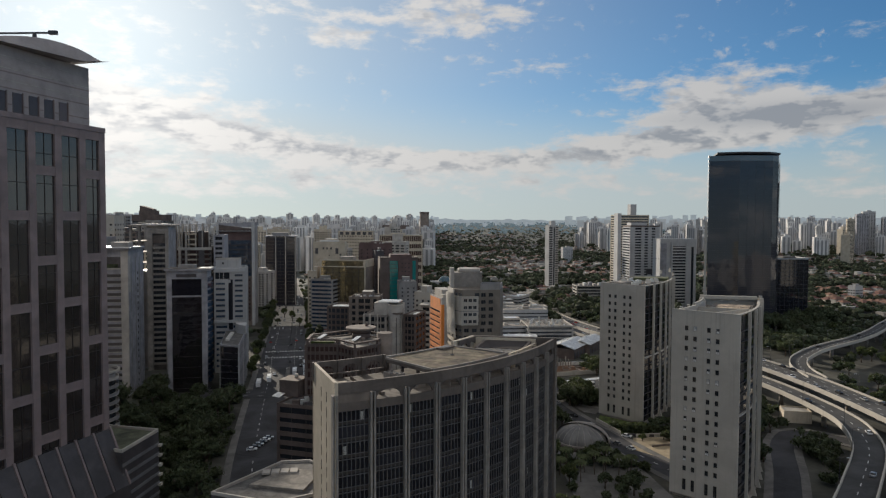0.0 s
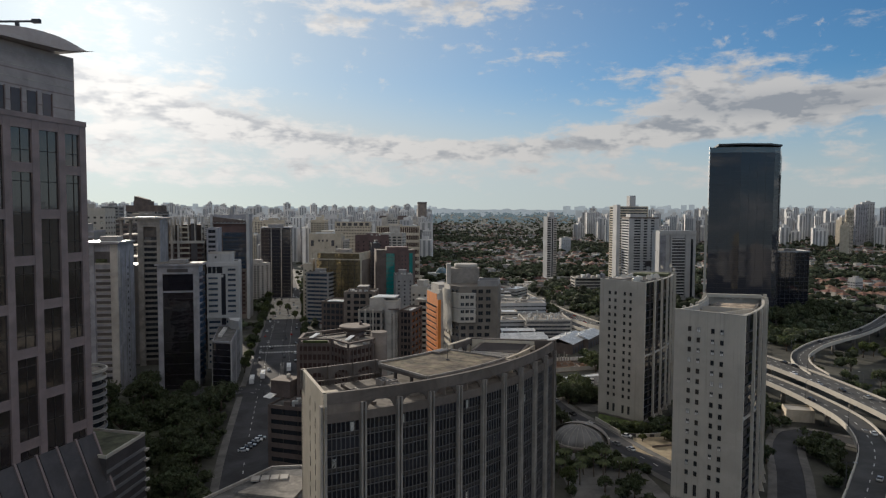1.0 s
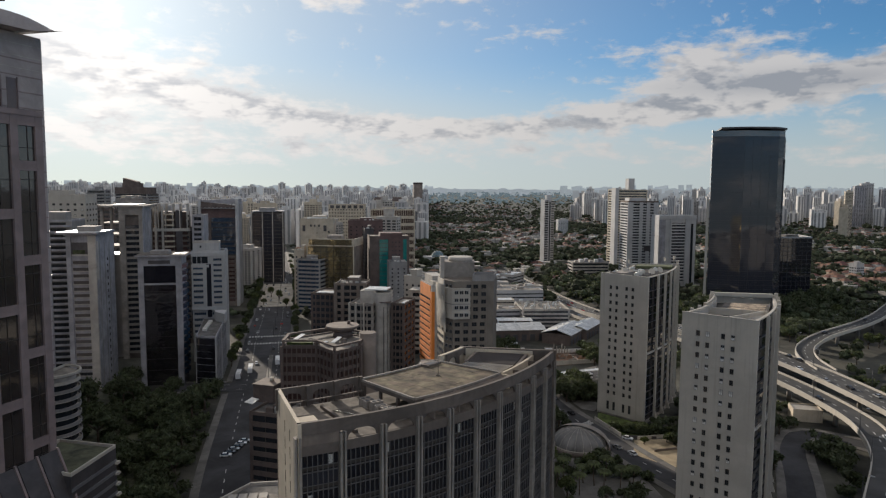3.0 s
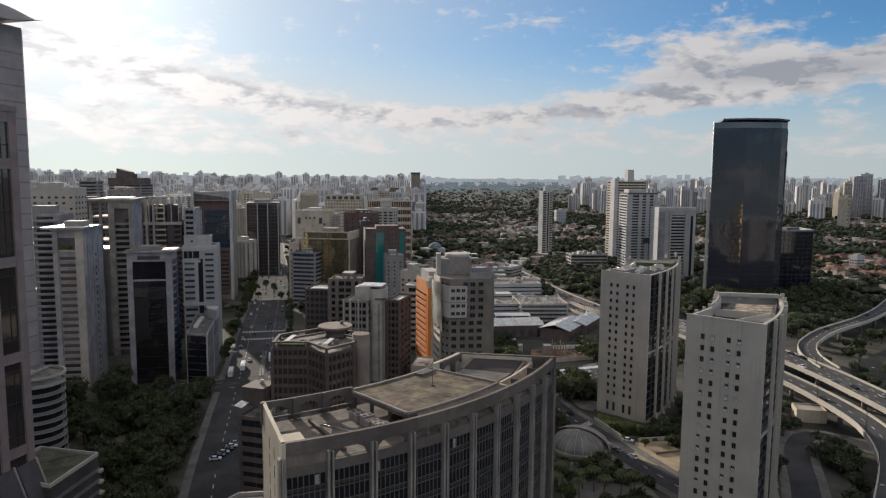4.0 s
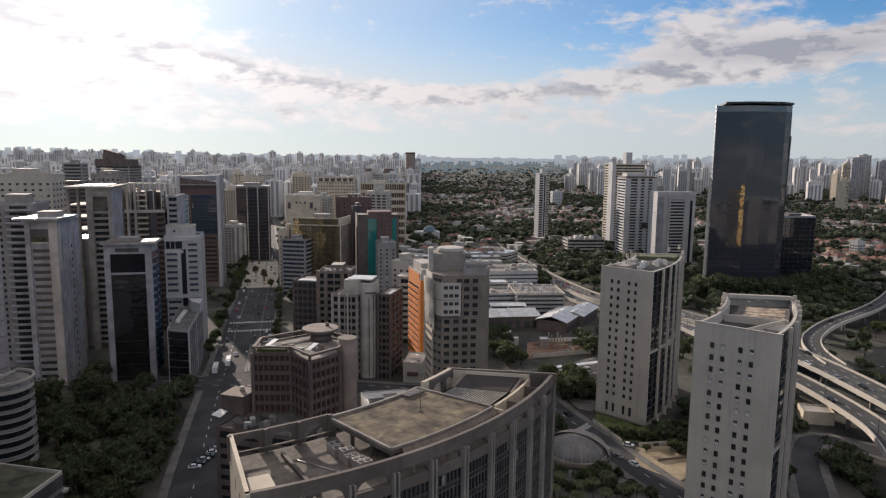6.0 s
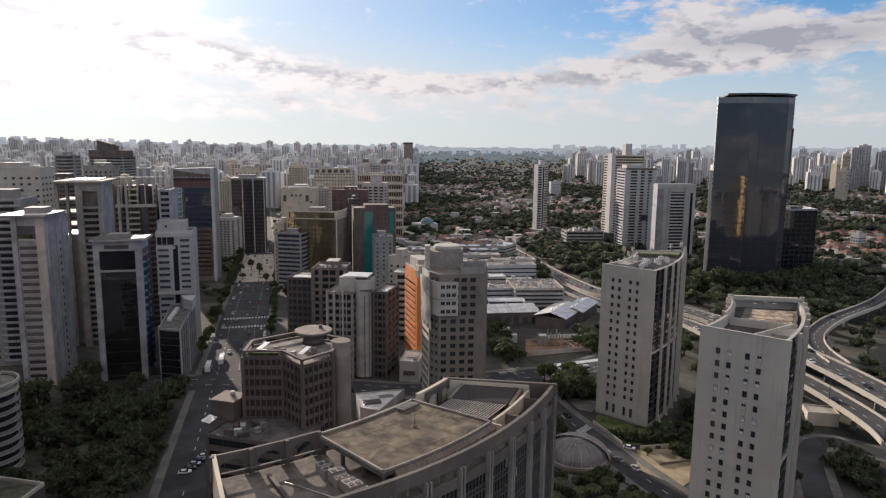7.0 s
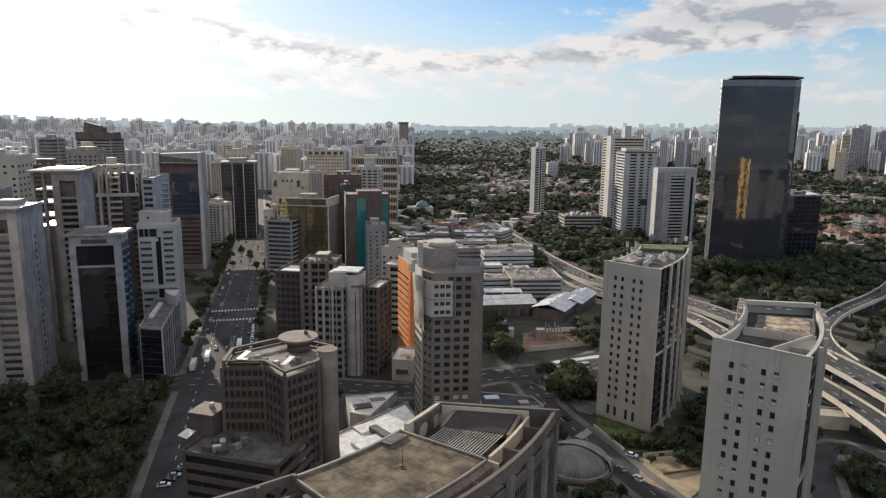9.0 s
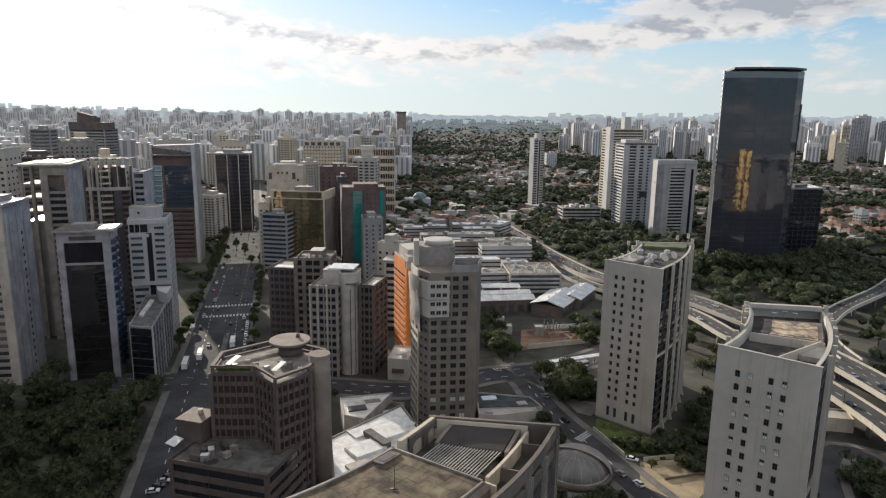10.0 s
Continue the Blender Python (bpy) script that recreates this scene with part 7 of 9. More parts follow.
def two_tone_tower():
    top = windowed("residential_tower", (186, 792), (221, 795), 28, 89, "bands", BRIGHT, "pale apartment tower with a dark sky floor", bays=10, side_bays=5, floors=28, roof="bare")
    for x0, x1 in ((-17.8, -11.5), (-4.0, -0.2), (4.2, 8.2), (12.5, 17.6)):
        part("wall_strip", Shape().box(x0, x1, -0.5, 0.4, 2, 90), BRIGHT, top)
    part("sky_floor", Shape().box(2, 17.8, -0.8, 0.4, 34, 40.5), DARK_STONE, top, "dark double-height sky floor")
    part("plant_room", Shape().box(-15, 4, 4, 20, 89, 95), BRIGHT, top)
    part("dark_crown", Shape().box(-17.6, 17.6, -0.4, 27, 89.6, 91.6), BROWN, top)
    back = windowed("residential_tower", (190, 876), (232, 884), 24, 104, "bands", CREAM, "tall cream apartment tower with striped storeys", bays=8, side_bays=5, floors=32, roof="bare")
    part("lift_tower", Shape().box(-2, 6, 5, 15, 104, 119), BRIGHT, back)
    part("white_flank", Shape().box(-21.8, -17, -0.6, 12, 0, 107), BRIGHT, back)
    top = windowed("residential_tower", (208.5, 746), (250, 752), 20, 73, "punched", BRIGHT, "white apartment tower with a striped window strip", bays=1, floors=2, win=(0.8, 0.8), roof="bare")
    part("window_strip", Shape().box(-6.5, 8.5, -0.25, 0.2, 4, 69), GLASS, top)
    for f in range(20):
        part("balcony", Shape().box(-7.0, 9.0, -1.1, 0.2, 4 + 3.3 * f, 5.5 + 3.3 * f), BRIGHT, top)
    part("grey_bay", Shape().box(-20.6, -13.5, -0.2, 0.2, 2, 72), COOL, top)
    part("dark_strip", Shape().box(15.2, 17.8, -0.3, 0.2, 3, 68), GLASS, top)
    for x in (-7.6, 9.6):
        part("frame_pier", Shape().box(x - 0.7, x + 0.7, -1.4, 0.2, 2, 73), BRIGHT, top)
    part("crown", Shape().box(-21, 21, -0.6, 19, 73, 77), BRIGHT, top)


two_tone_tower()


def slim_tower():
    top = thing("slim_tower", "slim white apartment tower standing alone among houses", "apartment tower", pose(118, 940, 0, 0, 0, 20))
    take(118, 945, 16)
    part("wall", Shape().box(-11, -1, 0, 12, 0, 91), BRIGHT, top)
    part("grey_wall", Shape().box(-1, 4.5, 1.5, 13, 0, 90), PALE, top)
    for f in range(27):
        part("balcony", Shape().box(-11.6, -5, -1.4, 0.2, 5 + 3.2 * f, 6.2 + 3.2 * f), BRIGHT, top)
        part("window_band", Shape().box(-0.4, 4, 1.3, 1.6, 4 + 3.2 * f, 5.3 + 3.2 * f), GLASS, top)
    part("window_strip", Shape().box(-10.4, -5.4, -0.12, 0.1, 4, 90), GLASS, top)
    part("window_strip", Shape().box(-3.8, -2.0, -0.12, 0.1, 4, 88), GLASS, top)
    part("roof_house", Shape().box(-6, 1, 4, 10, 90, 97), BRIGHT, top)
    part("podium", Shape().box(-14, 8, -4, 14, 0, 6), BRIGHT, top)


slim_tower()
# the tan tower that stands behind the flight line and shows in the mirror glass
tan_tower = windowed("tan_tower", (134, -112), (86, -118), 26, 104, "grid", CREAM, "tan tower with added gold reflectors mirrored in dark glass", GLASS_GOLD, bays=5, side_bays=4, floors=15)
# leaning gold pylons, added out of view as reflectors to brighten the mirrored strips
for x in (-13, -1):
    part("gold_strip", Shape().prism([(x - 3.4, -4.4), (x + 3.4, -4.4), (x + 3.4, 0.3), (x - 3.4, 0.3)], 4, 110, 0, [(x - 3.4, -0.5), (x + 3.4, -0.5), (x + 3.4, 0.3), (x - 3.4, 0.3)]), GOLD_CLAD, tan_tower, "added golden reflector pylon, seen only mirrored")

# ---- beyond the dark tower ----
windowed("apartment_tower", (962, 1750), (979, 1746), 12, 106, "punched", CREAM, "slim cream tower among distant houses", bays=5, side_bays=3, floors=32, win=(2.6, 1.5))
windowed("apartment_tower", (1070, 1900), (1098, 1892), 22, 121, "punched", COOL, "grey apartment tower with rows of windows", bays=5, side_bays=3, floors=34, win=(2.6, 1.5))
windowed("apartment_tower", (1104, 1930), (1134, 1922), 22, 129, "punched", BRIGHT, "white apartment tower with rows of windows", bays=5, side_bays=3, floors=34, win=(2.6, 1.5))
windowed("apartment_tower", (1130, 1880), (1157, 1872), 22, 112, "punched", COOL, "grey apartment tower with rows of windows", bays=5, side_bays=3, floors=34, win=(2.6, 1.5))
windowed("apartment_block", (222, 1630), (246, 1634), 18, 34, "punched", BRIGHT, "small white apartment block among houses", bays=5, side_bays=3, floors=10, win=(1.8, 1.4))
windowed("apartment_block", (459, 814), (470, 818), 10, 19, "punched", BRIGHT, "small white apartment block with square windows beside a park", bays=4, side_bays=3, floors=6, win=(1.9, 1.5))
complex_block = windowed("low_complex", (131, 834), (176, 838), 24, 15, "bands", PALE, "low pale complex with long window bands", bays=9, side_bays=4, floors=4, roof="bare")
for i in range(6):
    part("roof_house", Shape().box(-18 + 6.2 * i, -14 + 6.2 * i, 6, 12 + 3 * (i % 2), 15, 17.5 + 1.2 * (i % 3)), (PALE, SHEET, COOL)[i % 3], complex_block)


def gabled_house(x, y, rz, wd, dp, h, seed):
    """A small house with a hipped tile roof, windows and a garden wall."""
    top = thing("house", ("white house with a hipped terracotta roof", "cream house with a weathered red tile roof")[seed % 2], "house", pose(x, y, 0, 0, 0, rz), "red-roofed houses by the park")
    take(x, y, wd * 0.55)
    part("wall", Shape().box(-wd / 2, wd / 2, -dp / 2, dp / 2, 0, h), (BRIGHT, CREAM, PALE)[seed % 3], top)
    plan = lambda u, v: [(-u, -v), (u, -v), (u, v), (-u, v)]
    part("roof", Shape().prism(plan(wd / 2 + 0.6, dp / 2 + 0.6), h, h + 2.6, 0, plan(wd / 2 - dp * 0.4, 0.3)), TILE, top, "hipped red tile roof")
    for i in range(3):
        part("window", Shape().box(-wd / 3 + wd / 3 * i - 0.7, -wd / 3 + wd / 3 * i + 0.7, -dp / 2 - 0.08, -dp / 2 + 0.05, h - 2.2, h - 0.9), GLASS, top)
    part("garden_wall", Shape().box(-wd / 2 - 3, wd / 2 + 3, -dp / 2 - 4.2, -dp / 2 - 4, 0, 2), PALE, top)


TILE = surface("red_roof_tiles", (0.19, 0.095, 0.072), 0.9, vary=0.25, stain=0.3, grain=1.2, pieces=0.3)
house_rng = random.Random(41)
for i in range(70):
    t = house_rng.random()
    x, y = 365 + 150 * house_rng.random() + 110 * t, 752 + 200 * t
    if clear(x, y, 8):
        gabled_house(x, y, house_rng.choice((12, 12, 102)) + house_rng.uniform(-6, 6), house_rng.uniform(10, 16), house_rng.uniform(8, 11), house_rng.uniform(4, 7.5), i)
verge = ground_sheet("verge", [(66, 728), (74, 732), (58, 842), (49, 838)], 0.3, LAWN, "sunlit grass verge beside the highway", "verge")



# ---- dome and low buildings ----
def domed_hall():
    top = thing("domed_hall", "grey ribbed dome hall with a concrete outer shell", "hall", pose(47, 283, 0))
    take(47, 283, 15)
    part("base_ring", Shape().cyl(0, 0, 0, 1.6, 12.4, 12.2, 40), SHADE_CONCRETE, top)

    def shell(r, ht, a0, a1, z, n=36, rings=9):
        s = Shape()
        for j in range(rings + 1):
            p = math.pi / 2 * j / rings
            for i in range(n + 1):
                q = math.radians(a0 + (a1 - a0) * i / n)
                s.v.append((r * math.cos(p) * math.cos(q), r * math.cos(p) * math.sin(q), z + ht * math.sin(p)))
        for j in range(rings):
            for i in range(n):
                k = j * (n + 1) + i
                s.face((k, k + 1, k + n + 2, k + n + 1), 0, True)
        return s

    part("dome", shell(10.6, 6.6, 0, 360, 1.4), surface("grey_dome_metal", (0.2, 0.195, 0.19), 0.6, 0.2, vary=0.2, streak=True), top, "grey metal dome")
    part("outer_shell", shell(12.0, 7.3, -25, 150, 1.4), CONCRETE, top, "grey concrete outer shell")
    for i in range(20):
        q = 2 * math.pi * i / 20
        s = Shape()
        for j in range(8):
            p0, p1 = math.pi / 2 * j / 8, math.pi / 2 * (j + 1) / 8
            s.beam((10.65 * math.cos(p0) * math.cos(q), 10.65 * math.cos(p0) * math.sin(q), 1.4 + 6.65 * math.sin(p0)), (10.65 * math.cos(p1) * math.cos(q), 10.65 * math.cos(p1) * math.sin(q), 1.4 + 6.65 * math.sin(p1)), 0.09, n=4)
        part("rib", s, PALE, top)
    part("skirt_lamp_ring", Shape().cyl(0, 0, 1.6, 1.9, 11.4, 11.2, 40), CONCRETE, top)


domed_hall()


def flat_roofs(name, pts, h, wall, roof_mat, label, category="low building", extras=(), group="", bands=False):
    """A low building over any plan, with parapet, roof and boxes on it."""
    top = thing(name, label, category, group=group)
    c = np.mean(np.array(pts), 0)
    take(c[0], c[1], 0.5 * max(math.dist(p, q) for p in pts for q in pts))
    part("wall", Shape().prism(pts, 0, h), wall, top)
    part("parapet", plan_wall(Shape(), pts, 0.35, h, h + 0.7), wall, top)
    part("roof", Shape().prism([tuple(c + (np.array(p) - c) * 0.95) for p in pts], h, h + 0.25), roof_mat, top)
    for z in np.arange(1.6, h - 1.2, 3.2) if bands else ():
        part("window_band", plan_wall(Shape(), [tuple(c + (np.array(p) - c) * 1.004) for p in pts], 0.3, z, z + 1.0), GLASS, top)
    for x, y, wd, dp, ht, rz, mat in extras:
        part("roof_house", Shape().box(-wd / 2, wd / 2, -dp / 2, dp / 2, h, h + ht), mat, top, m=pose(x, y, 0, 0, 0, rz))
    return top


flat_roofs("white_roofed_hall", [(-36, 279), (-30, 252), (-13, 268), (-5, 284), (-14, 306)], 12.6, CONCRETE, SHEET, "low hall with broad white stepped roofs", "hall",
           ((-23, 272, 11, 8, 1.4, 40, SHEET), (-17, 283, 12, 9, 1.9, 40, SHEET), (-26, 284, 8, 6, 0.9, 40, SHEET), (-12, 290, 6, 5, 1.2, 40, SHEET), (-24, 262, 7, 4, 1.0, 40, PALE), (-20, 278, 3, 12, 2.2, 40, ROOF_DARK)))
flat_roofs("shed", [(-39, 318), (-35, 303), (-27, 300), (-19, 324)], 9.5, PALE, SHEET, "small shed with a slanting white roof", "shed", ((-31, 309, 7, 4, 0.8, 20, DARK_STONE), (-26, 316, 6, 3, 0.5, 20, ROOF)))
flat_roofs("low_house", [(-26, 303), (-17, 306), (-14, 322), (-20, 323)], 6.0, CONCRETE, ROOF_DARK, "low grey house with a dark roof", "house", ((-20, 312, 3, 3, 1.4, 10, METAL), (-22, 308, 2, 2, 1.2, 10, METAL)))
flat_roofs("white_house", [(-24.5, 361), (-15, 359.5), (-13.5, 377), (-23, 379)], 9.6, WHITE, METAL, "small white two-storey house with a dark opening", "house", ((-19, 370, 5, 6, 0.8, 3, METAL), (-17, 364, 2, 2, 1.2, 3, PALE)))
part("doorway", Shape().box(-22.5, -17, 359.2, 360.6, 3.8, 5.6), RED_BRICK, bpy.data.objects["white_house"])
flat_roofs("grey_roof_house", [(15, 337), (15, 318), (30, 320), (41, 324), (37, 333)], 4.6, PALE, SLATE, "low house with a flat blue-grey roof", "house", ((20, 331, 6, 4, 0.8, 10, METAL), (33, 327, 4, 3, 0.7, 15, PALE)))
flat_roofs("white_house", [(15, 312), (22, 311), (38, 316), (37, 319), (15, 317)], 6.5, WHITE, PALE, "low white house with a rounded end", "house", ((19, 314, 3, 3, 1.2, 0, PALE),))


def warehouse(x, y, wd, dp, h, rz, label, ridge=1.8, mat=None, group="warehouses"):
    """A shed with low gabled roofs and ribs."""
    top = thing("warehouse", label, "warehouse", pose(x, y, 0, 0, 0, rz), group)
    take(x, y, max(wd, dp) * 0.55)
    part("wall", Shape().box(-wd / 2, wd / 2, -dp / 2, dp / 2, 0, h), BROWN, top, "dark brown brick wall")
    for i in range(int(wd / 6)):
        part("shutter", Shape().box(-wd / 2 + 1.6 + 6 * i, -wd / 2 + 5.0 + 6 * i, -dp / 2 - 0.12, -dp / 2 + 0.05, 0, h * 0.6), STEEL, top)
    s = Shape()
    a, b = -wd / 2 - 0.6, wd / 2 + 0.6
    y0, y1 = -dp / 2 - 0.8, dp / 2 + 0.8
    s.v += [(a, y0, h), (b, y0, h), (b, 0, h + ridge), (a, 0, h + ridge), (b, y1, h), (a, y1, h), (a, y0, h + 0.3), (b, y0, h + 0.3), (b, 0, h + ridge + 0.3), (a, 0, h + ridge + 0.3), (b, y1, h + 0.3), (a, y1, h + 0.3)]
    for f in ((0, 1, 2, 3), (3, 2, 4, 5), (6, 9, 8, 7), (9, 11, 10, 8), (0, 6, 7, 1), (5, 4, 10, 11), (0, 3, 9, 6), (3, 5, 11, 9), (1, 7, 8, 2), (2, 8, 10, 4)):
        s.face(f)
    part("roof", s, mat or SHEET, top, "pale sheet metal roof")
    rib = Shape().prism([(-0.06, y0), (0.06, y0), (0.06, 0), (-0.06, 0)], [h + 0.3, h + 0.3, h + ridge + 0.3, h + ridge + 0.3], [h + 0.42, h + 0.42, h + ridge + 0.42, h + ridge + 0.42]).mesh("roof_rib", METAL)
    for i in range(int(wd / 3)):
        put("roof_rib", rib, top, pose(a + 1.5 + 3 * i, 0, 0))
    for i in range(3):
        part("roof_vent", Shape().cyl(-wd / 3 + wd / 3 * i, 1.0, h + ridge * 0.7, h + ridge + 1.1, 0.45, 0.45, 10), METAL, top)
    return top


warehouse(37, 476, 36, 11, 7.5, 10, "long warehouse with a pale sheet roof")
warehouse(36, 487, 36, 8, 8.0, 10, "long warehouse with a pale sheet roof", 1.2)
warehouse(70, 478, 36, 20, 7.0, 62, "broad warehouse with a bright white roof", 3.0)
warehouse(86, 494, 34, 14, 7.0, 62, "broad warehouse with a bright white roof", 2.4)
warehouse(36, 498, 24, 9, 9.5, 6, "white warehouse with roof hatches", 0.8)
garage = windowed("parking_garage", (43, 508), (78, 511), 34, 14.5, "bands", PALE, "white car park block with a crowded roof deck", bays=10, floors=5, roof="bare")
rng = random.Random(21)
for i in range(26):
    x, y = rng.uniform(-16, 16), rng.uniform(2, 32)
    part("roof_unit", Shape().box(-0.8, 0.8, -0.5, 0.5, 14.5, 14.5 + rng.uniform(0.8, 3.4)), (SHEET, METAL, PALE)[i % 3], garage, m=pose(x, y, 0, 0, 0, rng.uniform(0, 90)))
rng = random.Random(33)
for i in range(110):
    x, y = rng.uniform(-22, 64), rng.uniform(470, 740)
    x += -(y - 500) * 0.04
    if not clear(x, y, 7):
        continue
    wd, dp, h = rng.uniform(20, 44), rng.uniform(10, 17), rng.uniform(7, 15)
    rz = rng.choice((8, 8, 8, 62))
    c, s_ = math.cos(radians(rz)), math.sin(radians(rz))
    pts = [(x + u * c - v * s_, y + u * s_ + v * c) for u, v in ((-wd / 2, -dp / 2), (wd / 2, -dp / 2), (wd / 2, dp / 2), (-wd / 2, dp / 2))]
    ex = [(x + rng.uniform(-wd, wd) * 0.3, y + rng.uniform(-dp, dp) * 0.25, rng.uniform(1.5, 6), rng.uniform(1.5, 4), rng.uniform(0.8, 2.4), rz, rng.choice((SHEET, METAL, PALE, CONCRETE))) for _ in range(rng.randint(3, 6))]
    flat_roofs("low_block", pts, h, rng.choice((PALE, BRIGHT, WHITE, CONCRETE)), rng.choice((SHEET, SHEET, SHEET, PALE, ROOF)), rng.choice(("low office block with units on a flat roof", "low block with a pale flat roof")), "low building", ex, "low blocks by the highway", True)
    TAKEN[-1] = (x, y, max(wd, dp) * 0.5)
domed = thing("domed_house", "white hall with a pale blue glass dome", "house", pose(-39, 957, 0, 0, 0, 8))
take(-39, 957, 18)
part("wall", Shape().box(-20, 14, -6, 16, 0, 9), BRIGHT, domed)
part("wing", Shape().box(-32, -20, -4, 14, 0, 6), WHITE, domed)
for j in range(6):
    p0, p1 = math.pi / 2 * j / 6, math.pi / 2 * (j + 1) / 6
    part("dome_ring", Shape().cyl(0, 4, 9 + 8 * math.sin(p0), 9 + 8 * math.sin(p1), 9 * math.cos(p0), 9 * math.cos(p1) + 0.02, 24), DOME_GLASS, domed)
    part("dome_rib", Shape().cyl(0, 4, 9 + 8 * math.sin(p0) - 0.1, 9 + 8 * math.sin(p0) + 0.15, 9 * math.cos(p0) + 0.12, 9 * math.cos(p0) + 0.12, 24), PALE, domed)

# ---- building site, walls and canopy ----
site_wall = thing("site_wall", "white hoarding round a building site", "wall")
part("panel", Shape().slab((44, 404), (88, 419), 0.3, 0, 2.6), WHITE, site_wall)
part("panel", Shape().slab((52, 436), (84, 444), 0.3, 0, 2.4), SHEET, site_wall)
for i in range(9):
    x, y = 48 + 4.4 * i + rng.uniform(-1, 1), rng.uniform(418, 434)
    s = Shape()
    s.prism([(x - 2.2, y - 1.4), (x + 2, y - 1.8), (x + 2.6, y + 1.2), (x - 1.4, y + 1.8)], 0, 1.2 + 0.8 * (i % 3), 0, [(x - 0.8, y - 0.5), (x + 0.7, y - 0.6), (x + 0.9, y + 0.5), (x - 0.5, y + 0.7)])
    solo("earth_mound", s, EARTH, "mound of red-brown earth on a building site", "earth mound", group="earth mounds")
flat_roofs("site_hut", [(50, 424), (55, 424), (55, 430), (50, 430)], 5.0, CONCRETE, SHEET, "grey site hut with a white roof", "hut")
flat_roofs("site_hut", [(30, 428), (38, 428), (38, 433), (30, 433)], 4.0, WHITE, SHEET, "long white site hut", "hut")
for i in range(7):
    x, y = 55 + 1.7 * i, 436 - 0.6 * (i % 3)
    part("column", Shape().box(x - 0.3, x + 0.3, y - 0.3, y + 0.3, 0, 3.5 + 1.6 * ((i * 5) % 3)), CONCRETE, site_wall, "bare concrete column")
for i, (x, y, a) in enumerate(((60, 424, 12), (66, 421, 40), (72, 428, 15), (76, 433, 70), (64, 431, 20), (69, 436, 5), (79, 424, 30), (47, 412, 18))):
    stack = thing("timber_stack", "stack of beams lying on a building site", "timber stack", pose(x, y, 0, 0, 0, a), "site stacks")
    for k in range(4):
        part("beam", Shape().box(-2.4, 2.4, -0.9 + 0.46 * k, -0.52 + 0.46 * k, 0.1, 0.5 + 0.15 * ((i + k) % 3)), (TAN, CONCRETE, BROWN)[i % 3], stack)
for i, (p, q) in enumerate((((46, 410), (68, 418)), ((58, 428), (80, 436)), ((70, 420), (66, 432)))):
    part("footing", Shape().slab(p, q, 0.6, 0, 0.8), CONCRETE, site_wall)
box_truck = thing("box_truck", "white box truck parked beside a building site", "truck", pose(31, 450, 0, 0, 0, 170))
part("box", Shape().box(-4.2, 2.6, -1.2, 1.2, 0.9, 3.6), SHEET, box_truck)
part("cab", Shape().prism([(2.8, -1.1), (4.8, -1.1), (4.8, 1.1), (2.8, 1.1)], 0.6, 2.7, 0, [(2.8, -1.0), (4.1, -1.0), (4.1, 1.0), (2.8, 1.0)]), CAR_WHITE, box_truck)
for x in (-3, 3.7):
    for y in (-1.15, 1.15):
        part("wheel", Shape().beam((x, y - 0.15, 0.5), (x, y + 0.15, 0.5), 0.5, n=12), RUBBER, box_truck)
garden_wall = thing("garden_wall", "low pale wall along a garden", "wall")
part("panel", Shape().slab((66.5, 294.5), (59.5, 314.5), 0.35, 0, 1.8), WHITE, garden_wall)
part("panel", Shape().slab((80.5, 293), (67, 294), 0.35, 0, 1.2), DARK_STONE, garden_wall)
lot_wall = thing("lot_wall", "white wall round a sandy lot", "wall")
part("panel", Shape().slab((72.5, 291.5), (84, 294), 0.4, 0, 1.5), WHITE, lot_wall)
part("panel", Shape().slab((76, 279), (92, 284), 0.3, 0, 1.0), TAN, lot_wall)
canopy = thing("bus_canopy", "long white canopy over a bus stop", "canopy")
part("roof", Shape().slab((50, 374.5), (80, 387), 3.4, 3.6, 4.0), SHEET, canopy)
for i in range(8):
    x, y = 51 + 4 * i, 376.6 + 1.68 * i
    part("post", Shape().cyl(x, y, 0, 3.6, 0.14, 0.14, 8), STEEL, canopy)
small = flat_roofs("pump_house", [(148, 318), (160, 316), (162, 325), (150, 327)], 5.0, CREAM, PALE, "small cream house under the ramp", "house")


